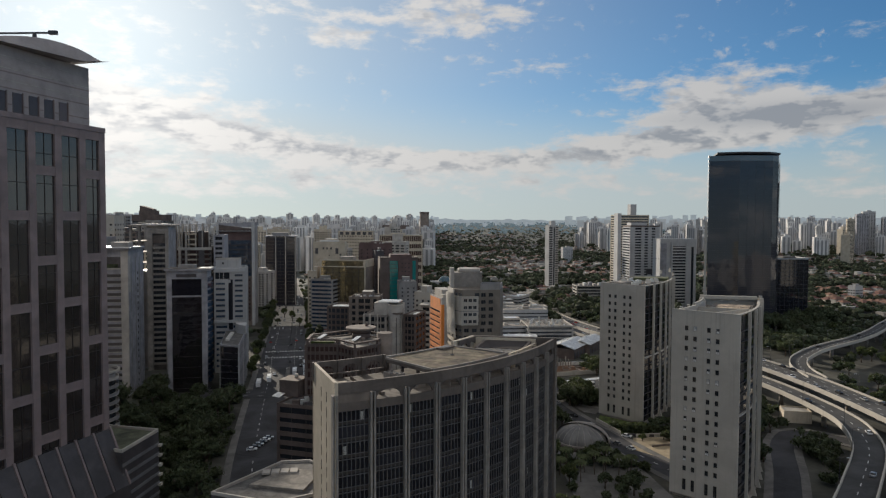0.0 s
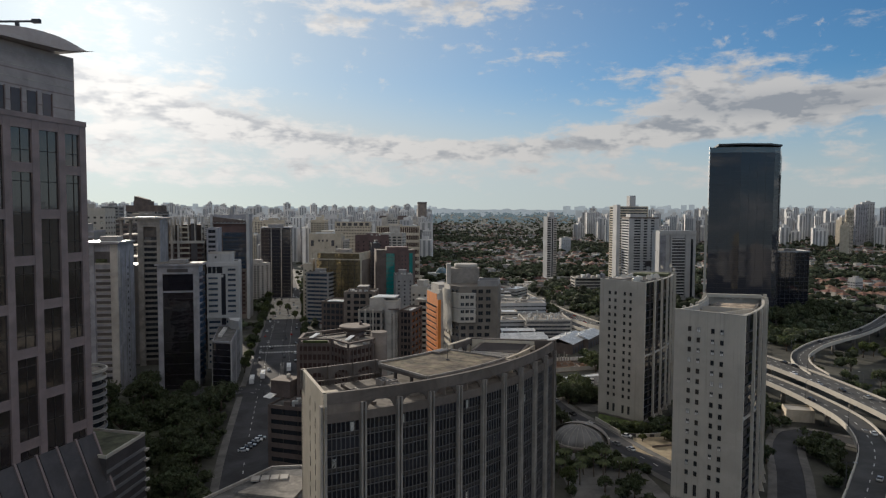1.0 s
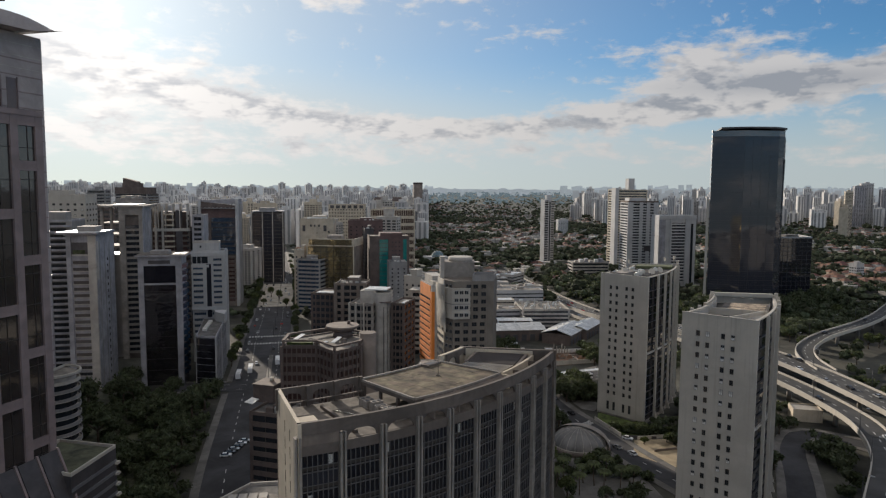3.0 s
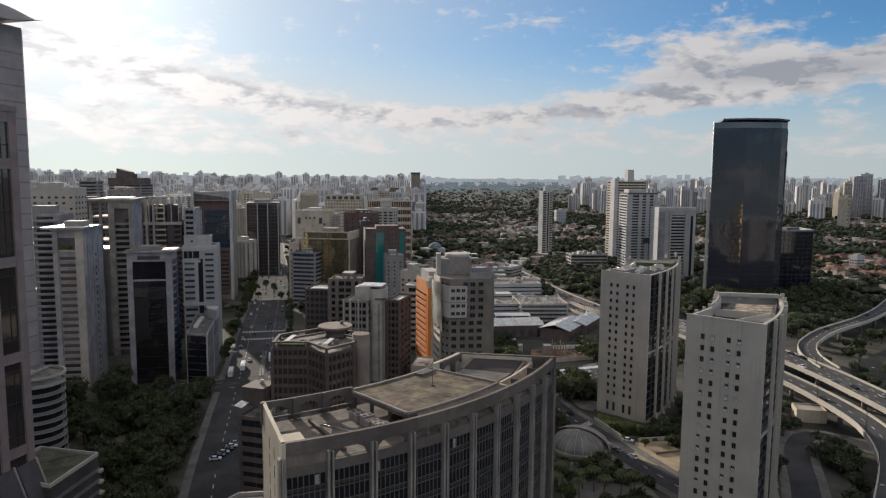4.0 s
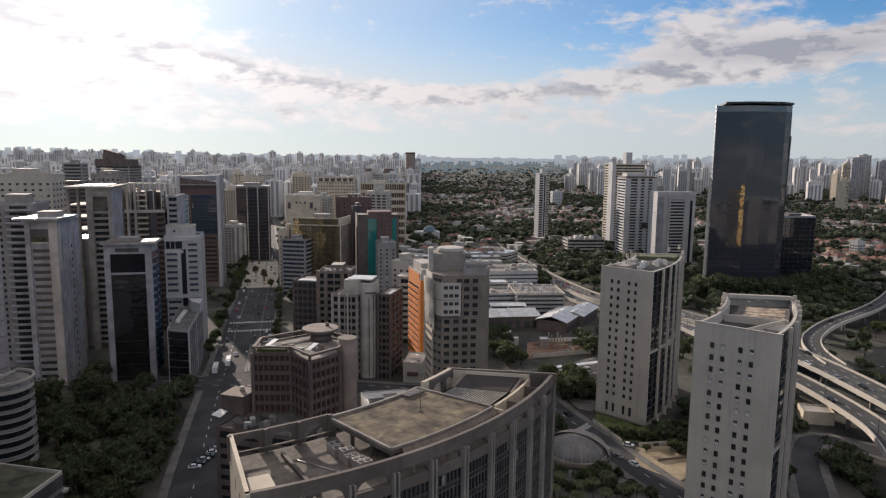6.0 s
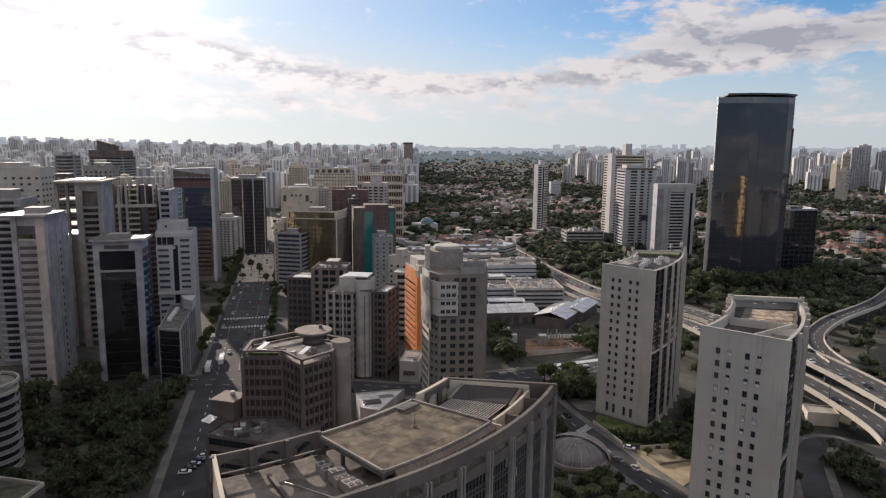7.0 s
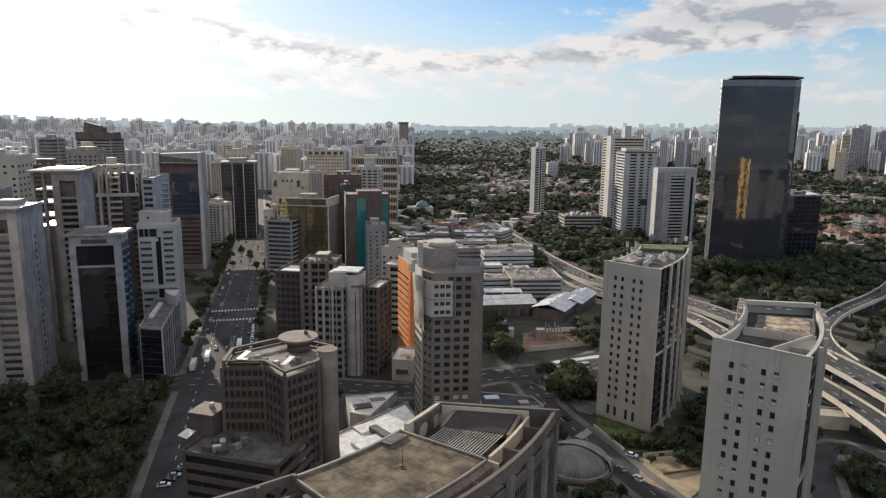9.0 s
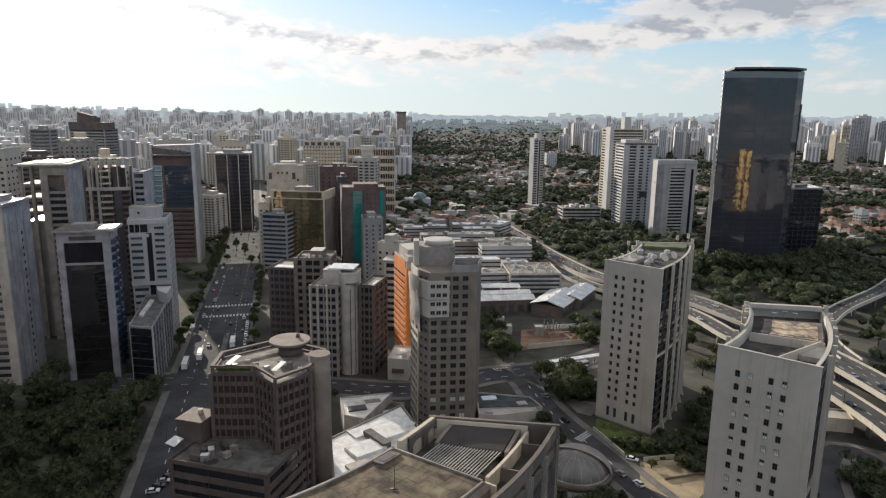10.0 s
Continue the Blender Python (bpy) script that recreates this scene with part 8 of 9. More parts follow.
# ---- plants ----
def leaf_mesh(name, seed, r, ht, trunk, mat, clumps=16, leaves=44, size=0.85):
    """A crown of leaf clumps round uneven limbs."""
    g = np.random.default_rng(seed)
    v, f = [], []
    for c in range(clumps):
        u = g.normal(size=3)
        u /= np.linalg.norm(u)
        u[2] = abs(u[2]) * 0.9 - 0.25
        centre = np.array((u[0] * r * 0.68, u[1] * r * 0.68, trunk + ht * 0.48 + u[2] * ht * 0.42))
        cr = r * g.uniform(0.26, 0.44)
        k = len(v)
        knots = [np.array(p) for p in ((0, 0, 1), (0, 0, -0.8), (1, 0, 0), (-0.7, 0.7, 0.1), (-0.7, -0.7, -0.1), (0.5, 0.8, 0.2))]
        v += [tuple(centre + p * cr * 0.72 * g.uniform(0.8, 1.15)) for p in knots]
        for a in ((0, 2, 5), (0, 5, 3), (0, 3, 4), (0, 4, 2), (1, 5, 2), (1, 3, 5), (1, 4, 3), (1, 2, 4)):
            f.append(tuple(k + i for i in a))
        for _ in range(leaves):
            d = g.normal(size=3)
            d /= np.linalg.norm(d)
            p = centre + d * cr * g.uniform(0.6, 1.12)
            a, b = g.normal(size=3), g.normal(size=3)
            a, b = a / np.linalg.norm(a) * size * g.uniform(0.35, 0.8), b / np.linalg.norm(b) * size * g.uniform(0.3, 0.6)
            k = len(v)
            v += [tuple(p - a), tuple(p + b), tuple(p + a), tuple(p - b)]
            f.append((k, k + 1, k + 2, k + 3))
    me = bpy.data.meshes.new(name)
    me.from_pydata(v, [], f)
    me.materials.append(mat)
    return me


def trunk_mesh(seed, ht, r, spread):
    g = random.Random(seed)
    s = Shape().cyl(0, 0, 0, ht, r, r * 0.65, 8)
    for i in range(5):
        a = 2 * math.pi * i / 5 + g.uniform(-0.4, 0.4)
        s.beam((0, 0, ht * 0.85), (spread * math.cos(a), spread * math.sin(a), ht * g.uniform(1.5, 1.9)), r * 0.4)
    return s.mesh("trunk", BARK)


TREES = []
for seed, (r, ht, tk, mat) in enumerate(((4.6, 6.5, 3.4, LEAF), (3.4, 5.0, 2.8, LEAF), (5.6, 7.0, 4.0, LEAF), (3.8, 7.5, 3.2, LEAF_PALE), (2.6, 3.8, 2.0, LEAF_PALE))):
    TREES.append((leaf_mesh("crown", seed, r, ht, tk * 0.8, mat), trunk_mesh(seed, tk, 0.28 + 0.03 * r, r * 0.5), r))
LABELS = ("broad dark green street tree", "small round green tree", "spreading dark green tree with a wide crown", "tall pale green tree", "young pale green tree")


def tree(x, y, kind, scale, rz, group):
    crown, stem, r = TREES[kind]
    m = pose(x, y, 0, 0, 0, rz) @ Matrix.Diagonal((scale, scale, scale, 1))
    top = thing("tree", LABELS[kind], "tree", m, group)
    put("crown", crown, top)
    put("trunk", stem, top)


rng = random.Random(5)


def grove(x0, x1, y0, y1, n, group, kinds=(0, 1, 2, 3), lo=0.8, hi=1.25, inside=None, gap=2.2):
    made = 0
    for _ in range(n * 6):
        if made >= n:
            break
        x, y = rng.uniform(x0, x1), rng.uniform(y0, y1)
        if not clear(x, y, gap) or (inside and not inside(x, y)):
            continue
        k = rng.choice(kinds)
        tree(x, y, k, rng.uniform(lo, hi), rng.uniform(0, 360), group)
        made += 1


grove(-175, -60, 215, 350, 56, "trees by the avenue", (0, 2, 2, 1), 0.9, 1.4, gap=1.5)
grove(-60, -36, 300, 352, 8, "trees by the avenue", (0, 1), 0.7, 1.0)
for i in range(26):
    y = 392 + 11 * i
    xc = np.interp(y, [p[1] for p in AVENUE], [p[0] for p in AVENUE])
    for side in (-19.5, 19.5):
        if rng.random() < 0.75:
            tree(xc + side * 0.97 + rng.uniform(-0.6, 0.6), y + rng.uniform(-3, 3), rng.choice((0, 1, 1, 3)), rng.uniform(0.6, 0.95), rng.uniform(0, 360), "trees by the avenue")
grove(-215, -165, 665, 745, 10, "trees on the square", (1, 3), 0.7, 1.0, gap=0)
for i, (x, y) in enumerate(((-178, 600), (-171, 624), (-190, 630), (-200, 641), (-184, 643), (-197, 618), (-149, 601), (-154, 586), (-145, 613), (-207, 636), (-176, 641))):
    tree(x, y, (1, 3, 0)[i % 3], 0.8 + 0.06 * (i % 5), 50 * i, "trees on the square")
grove(34, 44, 392, 402, 2, "trees round the building site", (0, 1, 2), 0.6, 0.8, gap=-4)
grove(20, 32, 386, 450, 16, "trees round the building site", (0, 2, 1), 0.8, 1.2, gap=-5)
grove(72, 92, 395, 425, 8, "trees round the building site", (0, 1, 2), 0.8, 1.2, gap=-3)
grove(44, 62, 340, 372, 14, "trees by the white tower", (0, 2), 0.8, 1.15, gap=0.5)
grove(30, 48, 296, 340, 12, "trees by the street", (0, 1, 4), 0.6, 0.9, gap=0.3)
grove(25, 66, 225, 262, 9, "trees in the forecourt", (0, 1, 3), 0.7, 1.05, gap=0.5)
grove(66, 104, 286, 318, 14, "garden trees", (1, 4), 0.45, 0.75, gap=-6)
grove(100, 138, 262, 345, 24, "trees by the ramp", (0, 1, 2), 0.8, 1.2, gap=1)
grove(118, 150, 345, 440, 18, "trees by the ramp", (0, 1, 2), 0.7, 1.1, gap=1)
grove(166, 320, 215, 400, 34, "trees under the flyover", (0, 2, 3), 0.8, 1.2, gap=2)
grove(216, 330, 380, 480, 24, "trees beside the flyover", (3, 0, 3), 0.9, 1.3, gap=2)
grove(120, 400, 490, 640, 13, "park trees", (0, 2, 2, 3), 1.0, 1.6, gap=1.5)
shade = random.Random(17)
for k in range(20):
    t = k / 19
    x, y = np.interp(t, (0, 0.5, 1), (198, 266, 338)), np.interp(t, (0, 0.5, 1), (584, 578, 638))
    tree(x + shade.uniform(-2, 2), y - 8 * (k % 2) + shade.uniform(-2, 2), shade.choice((0, 2, 2)), shade.uniform(1.5, 2.0), shade.uniform(0, 360), "trees at the foot of the dark tower")
grove(40, 200, 590, 800, 6, "park trees", (0, 2, 2, 3), 0.9, 1.5, gap=1.5)


def palm(x, y, ht, rz):
    top = thing("palm", "slim palm with drooping green fronds", "palm", pose(x, y, 0, 0, 0, rz), "palms in the forecourt")
    part("trunk", Shape().beam((0, 0, 0), (0.3, 0.1, ht * 0.5), 0.2, n=8).beam((0.3, 0.1, ht * 0.5), (0.35, 0.2, ht), 0.15, n=8), BARK, top)
    for i in range(13):
        a = 2 * math.pi * i / 13
        s = Shape()
        pts = [(0.35 + 0.75 * j * math.cos(a), 0.2 + 0.75 * j * math.sin(a), ht + 0.5 * j - 0.19 * j * j) for j in range(5)]
        for j in range(4):
            w0, w1 = (0.1, 0.55, 0.6, 0.4, 0.05)[j], (0.1, 0.55, 0.6, 0.4, 0.05)[j + 1]
            n = (-math.sin(a), math.cos(a))
            k = len(s.v)
            for (p, wd) in ((pts[j], w0), (pts[j + 1], w1)):
                s.v += [(p[0] + n[0] * wd, p[1] + n[1] * wd, p[2] - wd * 0.4), (p[0], p[1], p[2]), (p[0] - n[0] * wd, p[1] - n[1] * wd, p[2] - wd * 0.4)]
            s.face((k, k + 1, k + 4, k + 3)), s.face((k + 1, k + 2, k + 5, k + 4))
        part("frond", s, LEAF_PALE, top)


for i in range(9):
    palm(33 + 3.1 * i + rng.uniform(-1, 1), 246 + 6 * math.sin(i * 2.3), rng.uniform(6, 9), 40 * i)


# ---- vehicles and lamps ----
def car_meshes(paint):
    prof = [(-2.1, 0.3), (2.1, 0.3), (2.15, 0.75), (1.9, 0.88), (1.0, 0.95), (-1.75, 0.98), (-2.15, 0.85)]
    cab = [(1.05, 0.93), (0.45, 1.42), (-1.2, 1.44), (-1.85, 0.96)]

    def extrude(pr, half, inset=0.0):
        s = Shape()
        n = len(pr)
        zt = max(z for _, z in pr)
        for sgn in (-1, 1):
            s.v += [(x, sgn * (half - (inset if z > zt - 0.1 else 0)), z) for x, z in pr]
        s.face(tuple(range(n))), s.face(tuple(range(2 * n - 1, n - 1, -1)))
        for i in range(n):
            j = (i + 1) % n
            s.face((i, n + i, n + j, j))
        return s

    roof = Shape().prism([(0.4, -0.64), (0.4, 0.64), (-1.15, 0.64), (-1.15, -0.64)][::-1], 1.425, 1.48)
    return extrude(prof, 0.88).mesh("body", paint), extrude(cab, 0.8, 0.14).mesh("cabin", GLASS), roof.mesh("roof_panel", paint)


CARS = [car_meshes(p) for p in (CAR_WHITE, CAR_SILVER, CAR_BLACK, CAR_RED)]
CAR_LABELS = ("white hatchback car on the road", "silver hatchback car on the road", "black hatchback car on the road", "red hatchback car on the road")
WHEEL = Shape().beam((0, -0.11, 0), (0, 0.11, 0), 0.31, n=12).mesh("wheel", RUBBER)


def car(x, y, z, rz, kind, group):
    top = thing("car", CAR_LABELS[kind], "car", pose(x, y, z, 0, 0, rz), group)
    for name, me in zip(("body", "cabin", "roof_panel"), CARS[kind]):
        put(name, me, top)
    for wx in (-1.3, 1.3):
        for wy in (-0.78, 0.78):
            put("wheel", WHEEL, top, pose(wx, wy, 0.31))


def along(line, t, off):
    """A place at share t of a line, off metres to its right, and the way there."""
    i = min(len(line) - 2, int(t * (len(line) - 1)))
    d = line[i + 1] - line[i]
    ang = math.atan2(d[1], d[0])
    return line[i][0] + off * math.sin(ang), line[i][1] - off * math.cos(ang), line[i][2], math.degrees(ang)


for line, n, offs, t0, t1, group in ((HIGHWAY, 44, (-6, -2.2, 2.2, 6), 0.05, 0.95, "cars on the highway"), (RAMP, 9, (-2.6, 2.6), 0.1, 0.95, "cars on the ramp"), (LOOP, 4, (-2.2, 2.2), 0.1, 0.9, "cars on the flyover"), (avenue, 44, (-11.5, -8, -4.5, 4.5, 8, 11.5), 0.18, 0.62, "cars on the avenue")):
    for i in range(n):
        t = t0 + (t1 - t0) * (i + rng.uniform(0.1, 0.9)) / n
        off = rng.choice(offs)
        x, y, z, ang = along(line, t, off)
        car(x, y, z + (0.03 if line is avenue else 0.03), ang + (180 if off < 0 else 0), rng.choice((0, 0, 0, 0, 1, 1, 1, 2, 2, 2, 2, 3)), group)
for i in range(14):
    x, y, z, ang = along(avenue, 0.163 + 0.0046 * i, 13.6)
    car(x, y, z, ang, rng.choice((0, 1, 2)), "parked cars by the avenue")
for i, (x, y, rz, k) in enumerate(((78, 250, 117, 0), (66.5, 276, 115, 0), (62, 282, 117, 1), (68.5, 292, -30, 0), (50, 322, 115, 2), (45, 345, 110, 1), (60, 389, 22, 0), (96, 412, 30, 2))):
    car(x, y, 0.06, rz, k, "cars on the side street")
for i in range(6):
    car(-90 + 1.2 * i * 0.4, 266 + 3.0 * i, 0.11, 15, (0, 2, 1, 2, 0, 1)[i], "cars in the car park")


def bus(x, y, z, rz, length, label):
    top = thing("bus", label, "bus", pose(x, y, z, 0, 0, rz), "buses")
    part("body", Shape().box(-length / 2, length / 2, -1.25, 1.25, 0.45, 3.1), CAR_WHITE, top)
    part("window_band", Shape().box(-length / 2 + 0.4, length / 2 + 0.03, -1.28, 1.28, 1.5, 2.5), GLASS, top)
    part("roof_pod", Shape().box(-length / 4, length / 5, -0.8, 0.8, 3.1, 3.35), SHEET, top)
    for wx in (-length / 3, length / 3):
        for wy in (-1.15, 1.15):
            put("wheel", WHEEL, top, pose(wx, wy, 0.45) @ Matrix.Diagonal((1.5, 1.5, 1.5, 1)))


for x, y, rz in ((-109.5, 404, 105), (-122, 373, 105), (-119.5, 385, 105)):
    bus(x, y, 0.06, rz, 11, "white city bus on the avenue")
bus(62, 378.2, 0.06, 23, 18, "long white bus at a stop")


def street_lamp(x, y, z, rz, group):
    top = thing("street_lamp", "tall grey street lamp with one arm", "street lamp", pose(x, y, z, 0, 0, rz), group)
    put("pole", LAMP_POLE, top)
    put("head", LAMP_HEAD, top)


LAMP_POLE = Shape().cyl(0, 0, 0, 9.5, 0.14, 0.08, 8).beam((0, 0, 9.4), (2.2, 0, 9.9), 0.06).mesh("pole", STEEL)
LAMP_HEAD = Shape().box(1.8, 2.9, -0.18, 0.18, 9.82, 10.0).mesh("head", METAL)
for line, off, group in ((HIGHWAY, 8.2, "lamps on the highway"), (LOOP, -4.9, "lamps on the flyover"), (RAMP, -5.4, "lamps on the ramp")):
    for i in range(2, len(line) - 3, 9):
        x, y, z, ang = along(line, i / (len(line) - 1), off)
        street_lamp(x, y, z, ang + (90 if off > 0 else -90), group)
for i in range(12):
    x, y, z, ang = along(avenue, 0.16 + 0.035 * i, 3.5)
    street_lamp(x, y, z, ang, "lamps on the avenue")


for k in range(30):
    for side in (-1, 1):
        if rng.random() < 0.3:
            continue
        x, y, z, ang = along(avenue, 0.22 + 0.017 * k + rng.uniform(-0.004, 0.004), side * 17.6)
        tree(x, y, (1, 3, 0)[k % 3], rng.uniform(0.5, 0.8) * (1.5 if side < 0 else 1.0), 40 * k, "street trees on the avenue")


# ---- the city beyond ----
def far_tower_kind(seed):
    """Meshes of one kind of distant apartment tower: walls, window strips, roof house."""
    g = random.Random(seed)
    wd, dp, h = g.uniform(16, 28), g.uniform(14, 22), g.uniform(48, 80)
    body = Shape().box(-wd / 2, wd / 2, 0, dp, 0, h)
    s = Shape()
    n = g.randint(3, 5)
    for i in range(n):
        x = -wd / 2 + wd * (i + 0.5) / n
        hw = wd / n * g.uniform(0.2, 0.36)
        fl = int(h / 3.1)
        for f in range(fl):
            s.box(x - hw, x + hw, -0.3, 0.1, 2 + f * 3.0, 3.5 + f * 3.0)
    side = s
    for f in range(int(h / 3.1)):
        for j in (0.25, 0.7):
            side.box(wd / 2 - 0.1, wd / 2 + 0.25, dp * j - 1.6, dp * j + 1.6, 2 + f * 3.0, 3.4 + f * 3.0)
    strips = [s.mesh("glazing", GLASS)]
    roof = Shape().box(-wd / 5, wd / 4, dp * 0.3, dp * 0.7, h, h + g.uniform(4, 8))
    mat = g.choice((WHITE, CREAM, PALE, PALE, GREY, TAN))
    return body.mesh("wall", mat), strips, roof.mesh("roof_house", mat), wd


KINDS = [far_tower_kind(i) for i in range(16)]
rng = random.Random(77)


def bearing_ok(b, d):
    """Where towers stand among the houses: thick to the left, thin in the middle, thick again far to the right."""
    if b < -4.5:
        return d > 640
    if b < 9:
        return d > 3000
    return d > (1750 if b > 14 else 2300)


made = 0
for _ in range(9000):
    if made >= 108:
        break
    b, d = rng.uniform(-42, 40), 640 + 1560 * rng.random() ** 0.8
    if not bearing_ok(b, d) or (b > 9 and rng.random() < 0.6):
        continue
    x, y = d * math.sin(radians(b)), d * math.cos(radians(b))
    if not clear(x, y, 15):
        continue
    wall, strips, roof, wd = KINDS[rng.randrange(16)]
    m = pose(x, y, height(x, y) - 1, 0, 0, rng.choice((15, 15, -8, 40)) + rng.uniform(-6, 6)) @ Matrix.Diagonal((1, 1, rng.uniform(0.72, 1.22), 1))
    top = thing("apartment_tower", "distant pale apartment tower with stacked windows", "apartment tower", m, "distant apartment towers")
    put("wall", wall, top)
    for s in strips:
        put("glazing", s, top)["kind"] = "stuff"
    put("roof_house", roof, top)
    take(x, y, 14)
    made += 1


# window strips greyed towards the walls: haze put into their colour
FAR_STRIP = surface("haze_paled_strips", (0.27, 0.27, 0.27), 0.6, vary=0.1, stain=0.02)


def tower_field(name, n, zone, mat, label, seed, kind="stuff"):
    """Many distant towers as one mesh."""
    g = random.Random(seed)
    s = Shape()
    for _ in range(n):
        b, d = zone(g)
        x, y = d * math.sin(radians(b)), d * math.cos(radians(b))
        if not clear(x, y, 14):
            continue
        wd, dp, h = g.uniform(14, 30), g.uniform(12, 22), g.uniform(32, 86)
        z = height(x, y) - 2
        rz = radians(-b + g.uniform(-25, 25))
        c, sn = math.cos(rz), math.sin(rz)
        at = lambda u, v: (x + u * c - v * sn, y + u * sn + v * c)
        quad = lambda u0, u1, v0, v1: [at(u0, v0), at(u1, v0), at(u1, v1), at(u0, v1)]
        s.prism(quad(-wd / 2, wd / 2, 0, dp), z, z + h)
        s.prism(quad(-wd / 5, wd / 4, dp * 0.3, dp * 0.7), z + h, z + h + g.uniform(3, 8))
        k = g.randint(2, 4)
        for i in range(k):
            u = -wd / 2 + wd * (i + 0.5) / k
            s.prism(quad(u - wd / k * 0.24, u + wd / k * 0.24, -0.4, 0.2), z + 3, z + h - 2, 1)
    return solo(name, s, [mat, FAR_STRIP], label, "towers", kind)


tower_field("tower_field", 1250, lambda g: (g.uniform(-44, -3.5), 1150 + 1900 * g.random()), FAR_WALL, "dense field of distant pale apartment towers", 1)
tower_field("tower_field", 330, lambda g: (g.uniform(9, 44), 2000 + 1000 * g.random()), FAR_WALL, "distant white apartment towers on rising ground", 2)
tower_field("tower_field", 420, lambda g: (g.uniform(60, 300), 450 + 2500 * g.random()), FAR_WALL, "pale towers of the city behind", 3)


# distance haze is put into the base colour and a faint emission
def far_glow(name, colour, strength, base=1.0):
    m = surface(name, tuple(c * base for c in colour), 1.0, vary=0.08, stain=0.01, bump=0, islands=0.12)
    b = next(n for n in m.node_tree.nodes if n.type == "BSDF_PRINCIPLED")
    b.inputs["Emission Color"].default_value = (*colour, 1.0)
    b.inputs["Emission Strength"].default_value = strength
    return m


HAZE_FAR = far_glow("painted_haze", (0.42, 0.46, 0.48), 0.36)
HAZE_WOOD = far_glow("painted_haze_woods", (0.16, 0.22, 0.25), 0.55, 0.25)
HAZE_NEARER = far_glow("painted_haze_lighter", (0.42, 0.44, 0.45), 0.24)
g = random.Random(9)
s = Shape()
for i in range(1500):
    layer = i % 2
    b, d = g.uniform(-46, 46), g.uniform(3600, 4500) if layer else g.uniform(2950, 3600)
    if not layer and -4 < b < 9:
        continue
    x, y = d * math.sin(radians(b)), d * math.cos(radians(b))
    h = g.uniform(14, 58) * (0.5 if -3 < b < 8 else 1.0)
    wd = g.uniform(14, 34)
    c, sn = math.cos(radians(-b)), math.sin(radians(-b))
    z = height(x, y) - 3
    s.prism([(x - wd / 2 * c, y - wd / 2 * sn), (x + wd / 2 * c, y + wd / 2 * sn), (x + wd / 2 * c - 14 * sn, y + wd / 2 * sn + 14 * c), (x - wd / 2 * c - 14 * sn, y - wd / 2 * sn + 14 * c)], z, z + h, 1 - layer)
solo("backdrop_skyline", s, [HAZE_FAR, HAZE_NEARER], "skyline of towers with painted glowing haze on the horizon", "skyline", "structure")
s = Shape()
n = 1100
for i in range(n + 1):
    b = -180 + 360 * i / n
    x, y = 4750 * math.sin(radians(b)), 4750 * math.cos(radians(b))
    s.v += [(x, y, -20), (x, y, 118 + 22 * noise.noise(Vector((b * 0.05, 2.2, 0))) + 9 * noise.noise(Vector((b * 0.4, 7.1, 0))) + 9 * noise.noise(Vector((b * 1.9, 4.4, 0))) + 7 * noise.noise(Vector((b * 5.0, 1.4, 0))))]
for i in range(n):
    s.face((2 * i, 2 * i + 2, 2 * i + 3, 2 * i + 1))
solo("backdrop_hills", s, HAZE_FAR, "low hills glowing in painted haze along the horizon", "hills", "structure")

# ---- houses and woods between ----
def grove_share(x, y):
    """How wooded the ground is, 0 to 1: groves with clearings of houses between them."""
    n = 0.5 + 0.9 * noise.noise(Vector((x * 0.0045, y * 0.0045, 6.1))) + 0.35 * noise.noise(Vector((x * 0.016, y * 0.016, 2.4)))
    return min(1.0, max(0.0, n + 0.25 * min(1.0, max(0.0, (math.hypot(x, y) - 1500) / 1200))))


g = random.Random(12)
s = Shape()
count = 0
for _ in range(9000):
    if count >= 2900:
        break
    b, d = g.uniform(-40, 42), 560 + 2300 * g.random() ** 1.1
    if b < -6 and g.random() < 0.55:
        continue
    x, y = d * math.sin(radians(b)), d * math.cos(radians(b))
    if grove_share(x, y) > 0.62 or not clear(x, y, 6):
        continue
    if y < 760 and -30 < x < 420 and d < 800:
        continue
    wd, dp, h = g.uniform(8, 16), g.uniform(7, 12), g.uniform(3.5, 8)
    rz = radians(g.choice((15, 105, -30, 60)) + g.uniform(-8, 8))
    c, sn = math.cos(rz), math.sin(rz)
    z = height(x, y) - 0.5
    quad = lambda u, v: [(x - u * c + v * sn, y - u * sn - v * c), (x + u * c + v * sn, y + u * sn - v * c), (x + u * c - v * sn, y + u * sn + v * c), (x - u * c - v * sn, y - u * sn + v * c)]
    s.prism(quad(wd / 2, dp / 2), z, z + h, 1)
    if g.random() < 0.5:
        s.prism(quad(wd / 2 + 0.5, dp / 2 + 0.5), z + h, z + h + g.uniform(1.6, 3.0), 0, quad(wd / 2 - dp * 0.38, 0.3))
    else:
        s.prism(quad(wd / 2 + 0.2, dp / 2 + 0.2), z + h, z + h + 0.5, 1)
    count += 1
solo("house_field", s, [TERRACOTTA, PLASTER], "closely set houses with terracotta and pale roofs", "houses", "stuff")


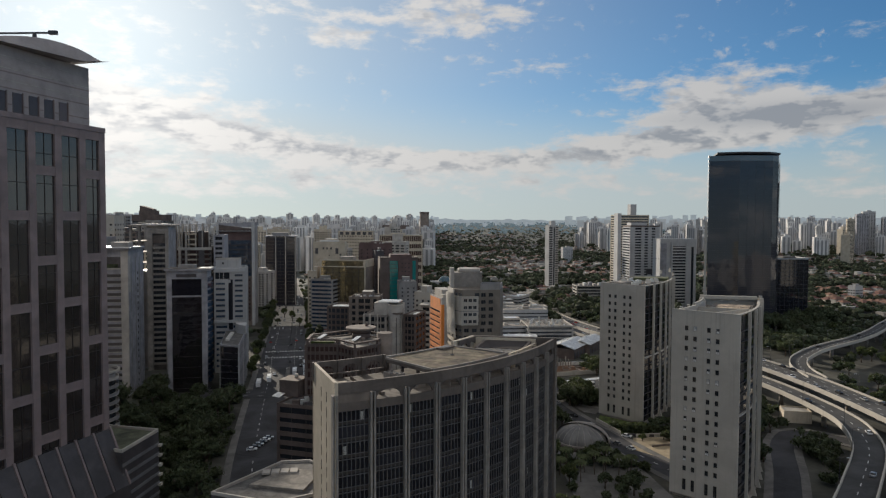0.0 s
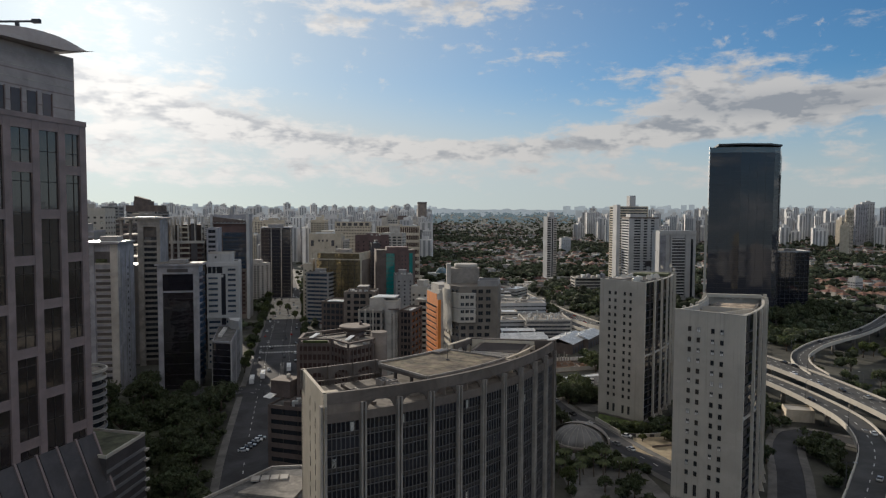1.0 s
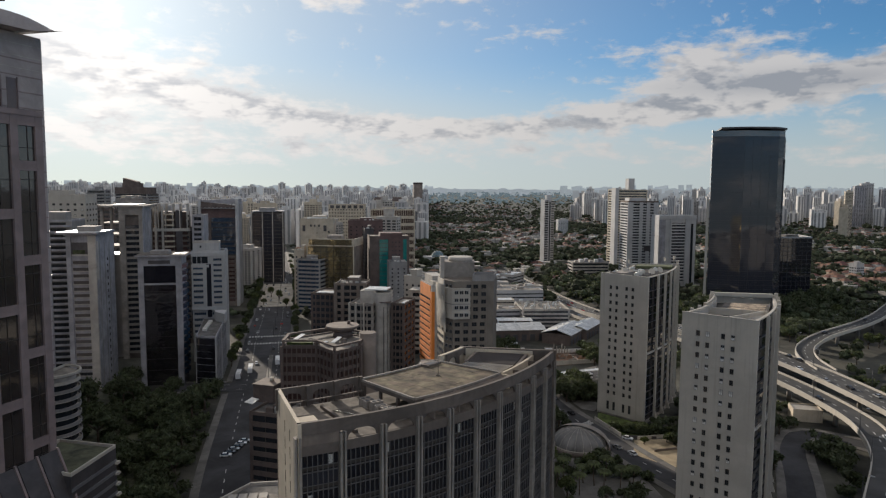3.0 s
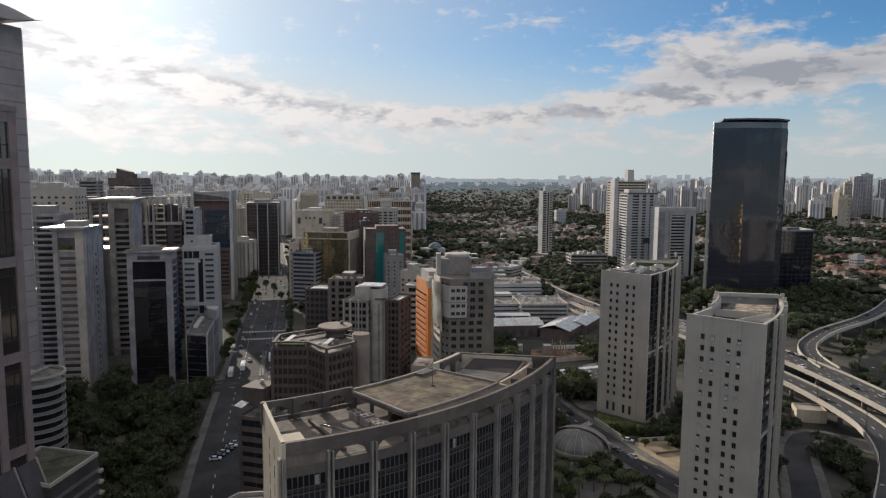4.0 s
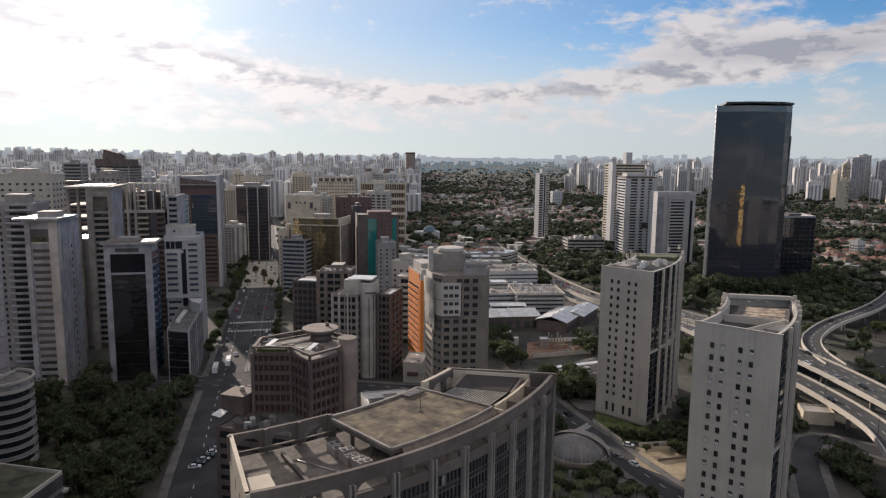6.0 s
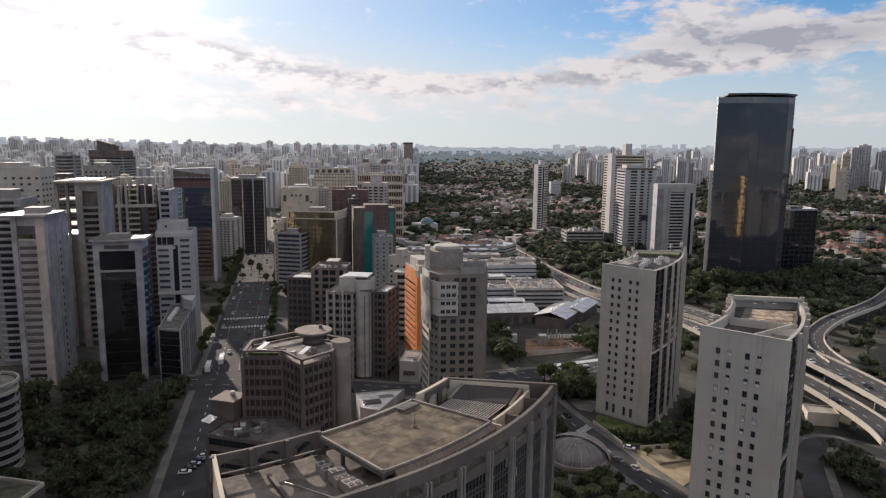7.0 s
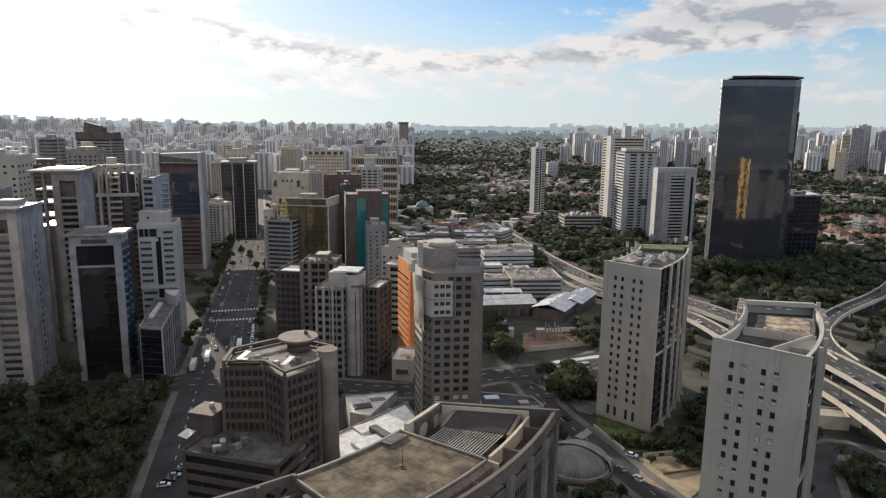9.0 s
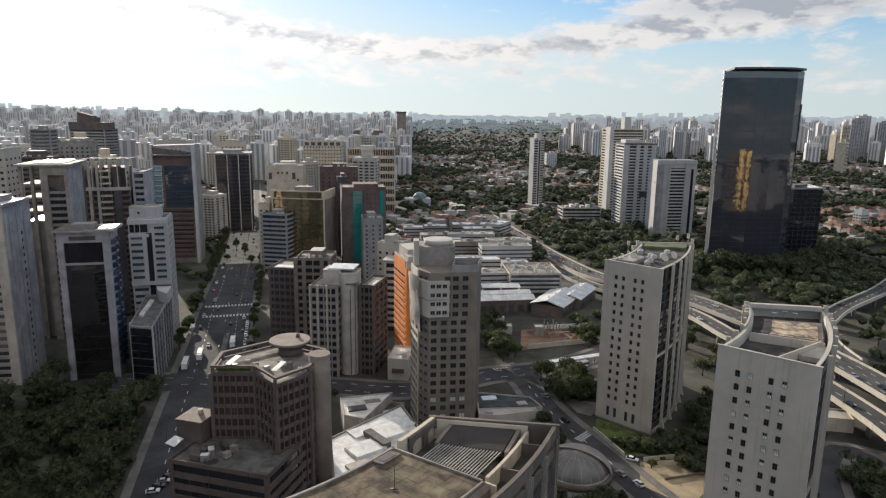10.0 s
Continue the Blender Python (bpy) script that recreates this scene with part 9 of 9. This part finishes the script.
def wood_field(name, n, zone, label, seed, lo=3.0, hi=6.0, leaves=0, mat=LEAF, groves=False, clumps=4):
    """Tree crowns too many to count, as one mesh of uneven clumps with loose leaves."""
    r = np.random.default_rng(seed)
    t = (1 + 5 ** 0.5) / 2
    ico = np.array([(-1, t, 0), (1, t, 0), (-1, -t, 0), (1, -t, 0), (0, -1, t), (0, 1, t), (0, -1, -t), (0, 1, -t), (t, 0, -1), (t, 0, 1), (-t, 0, -1), (-t, 0, 1)]) / math.sqrt(1 + t * t)
    tri = np.array([(0, 11, 5), (0, 5, 1), (0, 1, 7), (0, 7, 10), (0, 10, 11), (1, 5, 9), (5, 11, 4), (11, 10, 2), (10, 7, 6), (7, 1, 8), (3, 9, 4), (3, 4, 2), (3, 2, 6), (3, 6, 8), (3, 8, 9), (4, 9, 5), (2, 4, 11), (6, 2, 10), (8, 6, 7), (9, 8, 1)])
    vs, fs, k = [], [], 0
    for _ in range(n):
        x, y = zone(r)
        if not clear(x, y, 3):
            continue
        share = grove_share(x, y) if groves else 1.0
        if r.random() > 0.12 + share:
            continue
        size, z = r.uniform(lo, hi) * (0.75 + 0.45 * share if groves else 1.0), height(x, y)
        for c in range(clumps):
            off = r.normal(size=3) * size * (0.46, 0.46, 0.2)
            rad = size * r.uniform(0.28, 0.72)
            v = ico * (rad, rad, rad * 0.8) * r.uniform(0.72, 1.25, size=(12, 1)) + off + (x, y, z + size * 0.95)
            vs.append(v), fs.append(tri + k)
            k += 12
            if leaves:
                d = r.normal(size=(leaves, 3))
                d /= np.linalg.norm(d, axis=1)[:, None]
                p = d * rad * r.uniform(0.8, 1.15, size=(leaves, 1)) * (1, 1, 0.8) + off + (x, y, z + size * 0.95)
                q = r.normal(size=(leaves, 3, 3)) * 0.55
                vs.append((p[:, None, :] + q).reshape(-1, 3)), fs.append(np.arange(leaves * 3).reshape(-1, 3) + k)
                k += leaves * 3
    me = bpy.data.meshes.new(name)
    v, f = np.concatenate(vs), np.concatenate(fs)
    me.from_pydata(v.tolist(), [], f.tolist())
    me.materials.append(mat)
    tagged(new(name, me), label, "trees", kind="structure" if mat is HAZE_WOOD else "stuff")


def polar(b0, b1, d0, d1, power=1.0):
    def pick(r):
        b, d = radians(r.uniform(b0, b1)), d0 + (d1 - d0) * r.random() ** power
        return d * math.sin(b), d * math.cos(b)
    return pick


wood_field("tree_field", 9500, polar(-5, 42, 650, 2500, 1.0), "dense green trees among distant houses", 3, 3.0, 7.5, mat=LEAF_FAR, groves=True, clumps=6)
wood_field("tree_field", 900, polar(-42, -5, 560, 2000), "green trees between distant towers", 4, mat=LEAF_FAR)
wood_field("tree_field", 3200, polar(-8, 42, 2200, 3300), "far woods on rising ground", 6, 3, 6.5, mat=LEAF_FAR)
wood_field("backdrop_woods", 2600, polar(-10, 42, 2950, 4300), "woods glowing in painted haze along the horizon", 19, 5, 9, mat=HAZE_WOOD)
wood_field("tree_field", 520, lambda r: (r.uniform(230, 640), r.uniform(420, 745)), "park trees round the dark tower", 7, 4, 7, 40)
wood_field("tree_field", 190, lambda r: (r.uniform(120, 330), r.uniform(485, 640)), "dense park trees beside the highway", 8, 4, 7, 90)
wood_field("tree_field", 150, lambda r: (r.uniform(50, 200), r.uniform(590, 800)), "dense park trees beyond the highway", 10, 4, 6.5, 80)
wood_field("tree_field", 150, lambda r: (r.uniform(98, 150), r.uniform(235, 350)), "low trees and shrubs by the ramps", 14, 2.0, 4.2, 70)
wood_field("tree_field", 55, lambda r: (r.uniform(22, 70), r.uniform(215, 272)), "shrubs and small trees in the forecourt", 15, 1.2, 2.6, 70)
wood_field("tree_field", 160, lambda r: (r.uniform(165, 330), r.uniform(215, 420)), "shrubs under the flyovers", 16, 2.0, 4.2, 60)
wood_field("tree_field", 90, lambda r: (r.uniform(-180, -60), r.uniform(210, 350)), "shrubs between the avenue trees", 17, 1.8, 4.0, 70)
wood_field("tree_field", 260, lambda r: (r.uniform(-178, -92), r.uniform(205, 345)), "low dark shrubs covering the park ground", 20, 1.2, 2.6, 40)
wood_field("tree_field", 60, lambda r: (r.uniform(70, 100), r.uniform(388, 470)), "shrubs round the building site", 18, 1.5, 3.2, 50)
wood_field("tree_field", 46, lambda r: (r.uniform(60, 84), r.uniform(297, 312)), "dark bushes at a tower's foot", 21, 1.0, 2.2, 60)
wood_field("tree_field", 60, lambda r: (r.uniform(84, 112), r.uniform(282, 330)), "dark bushes between two towers", 22, 1.6, 3.4, 60)
wood_field("tree_field", 60, lambda r: (r.uniform(44, 66), r.uniform(332, 372)), "dark trees beside the cross street", 23, 1.8, 3.6, 60)
wood_field("tree_field", 150, lambda r: (r.uniform(-270, -192), r.uniform(738, 900)), "dark trees beyond the square", 24, 2.6, 5.2, 30)
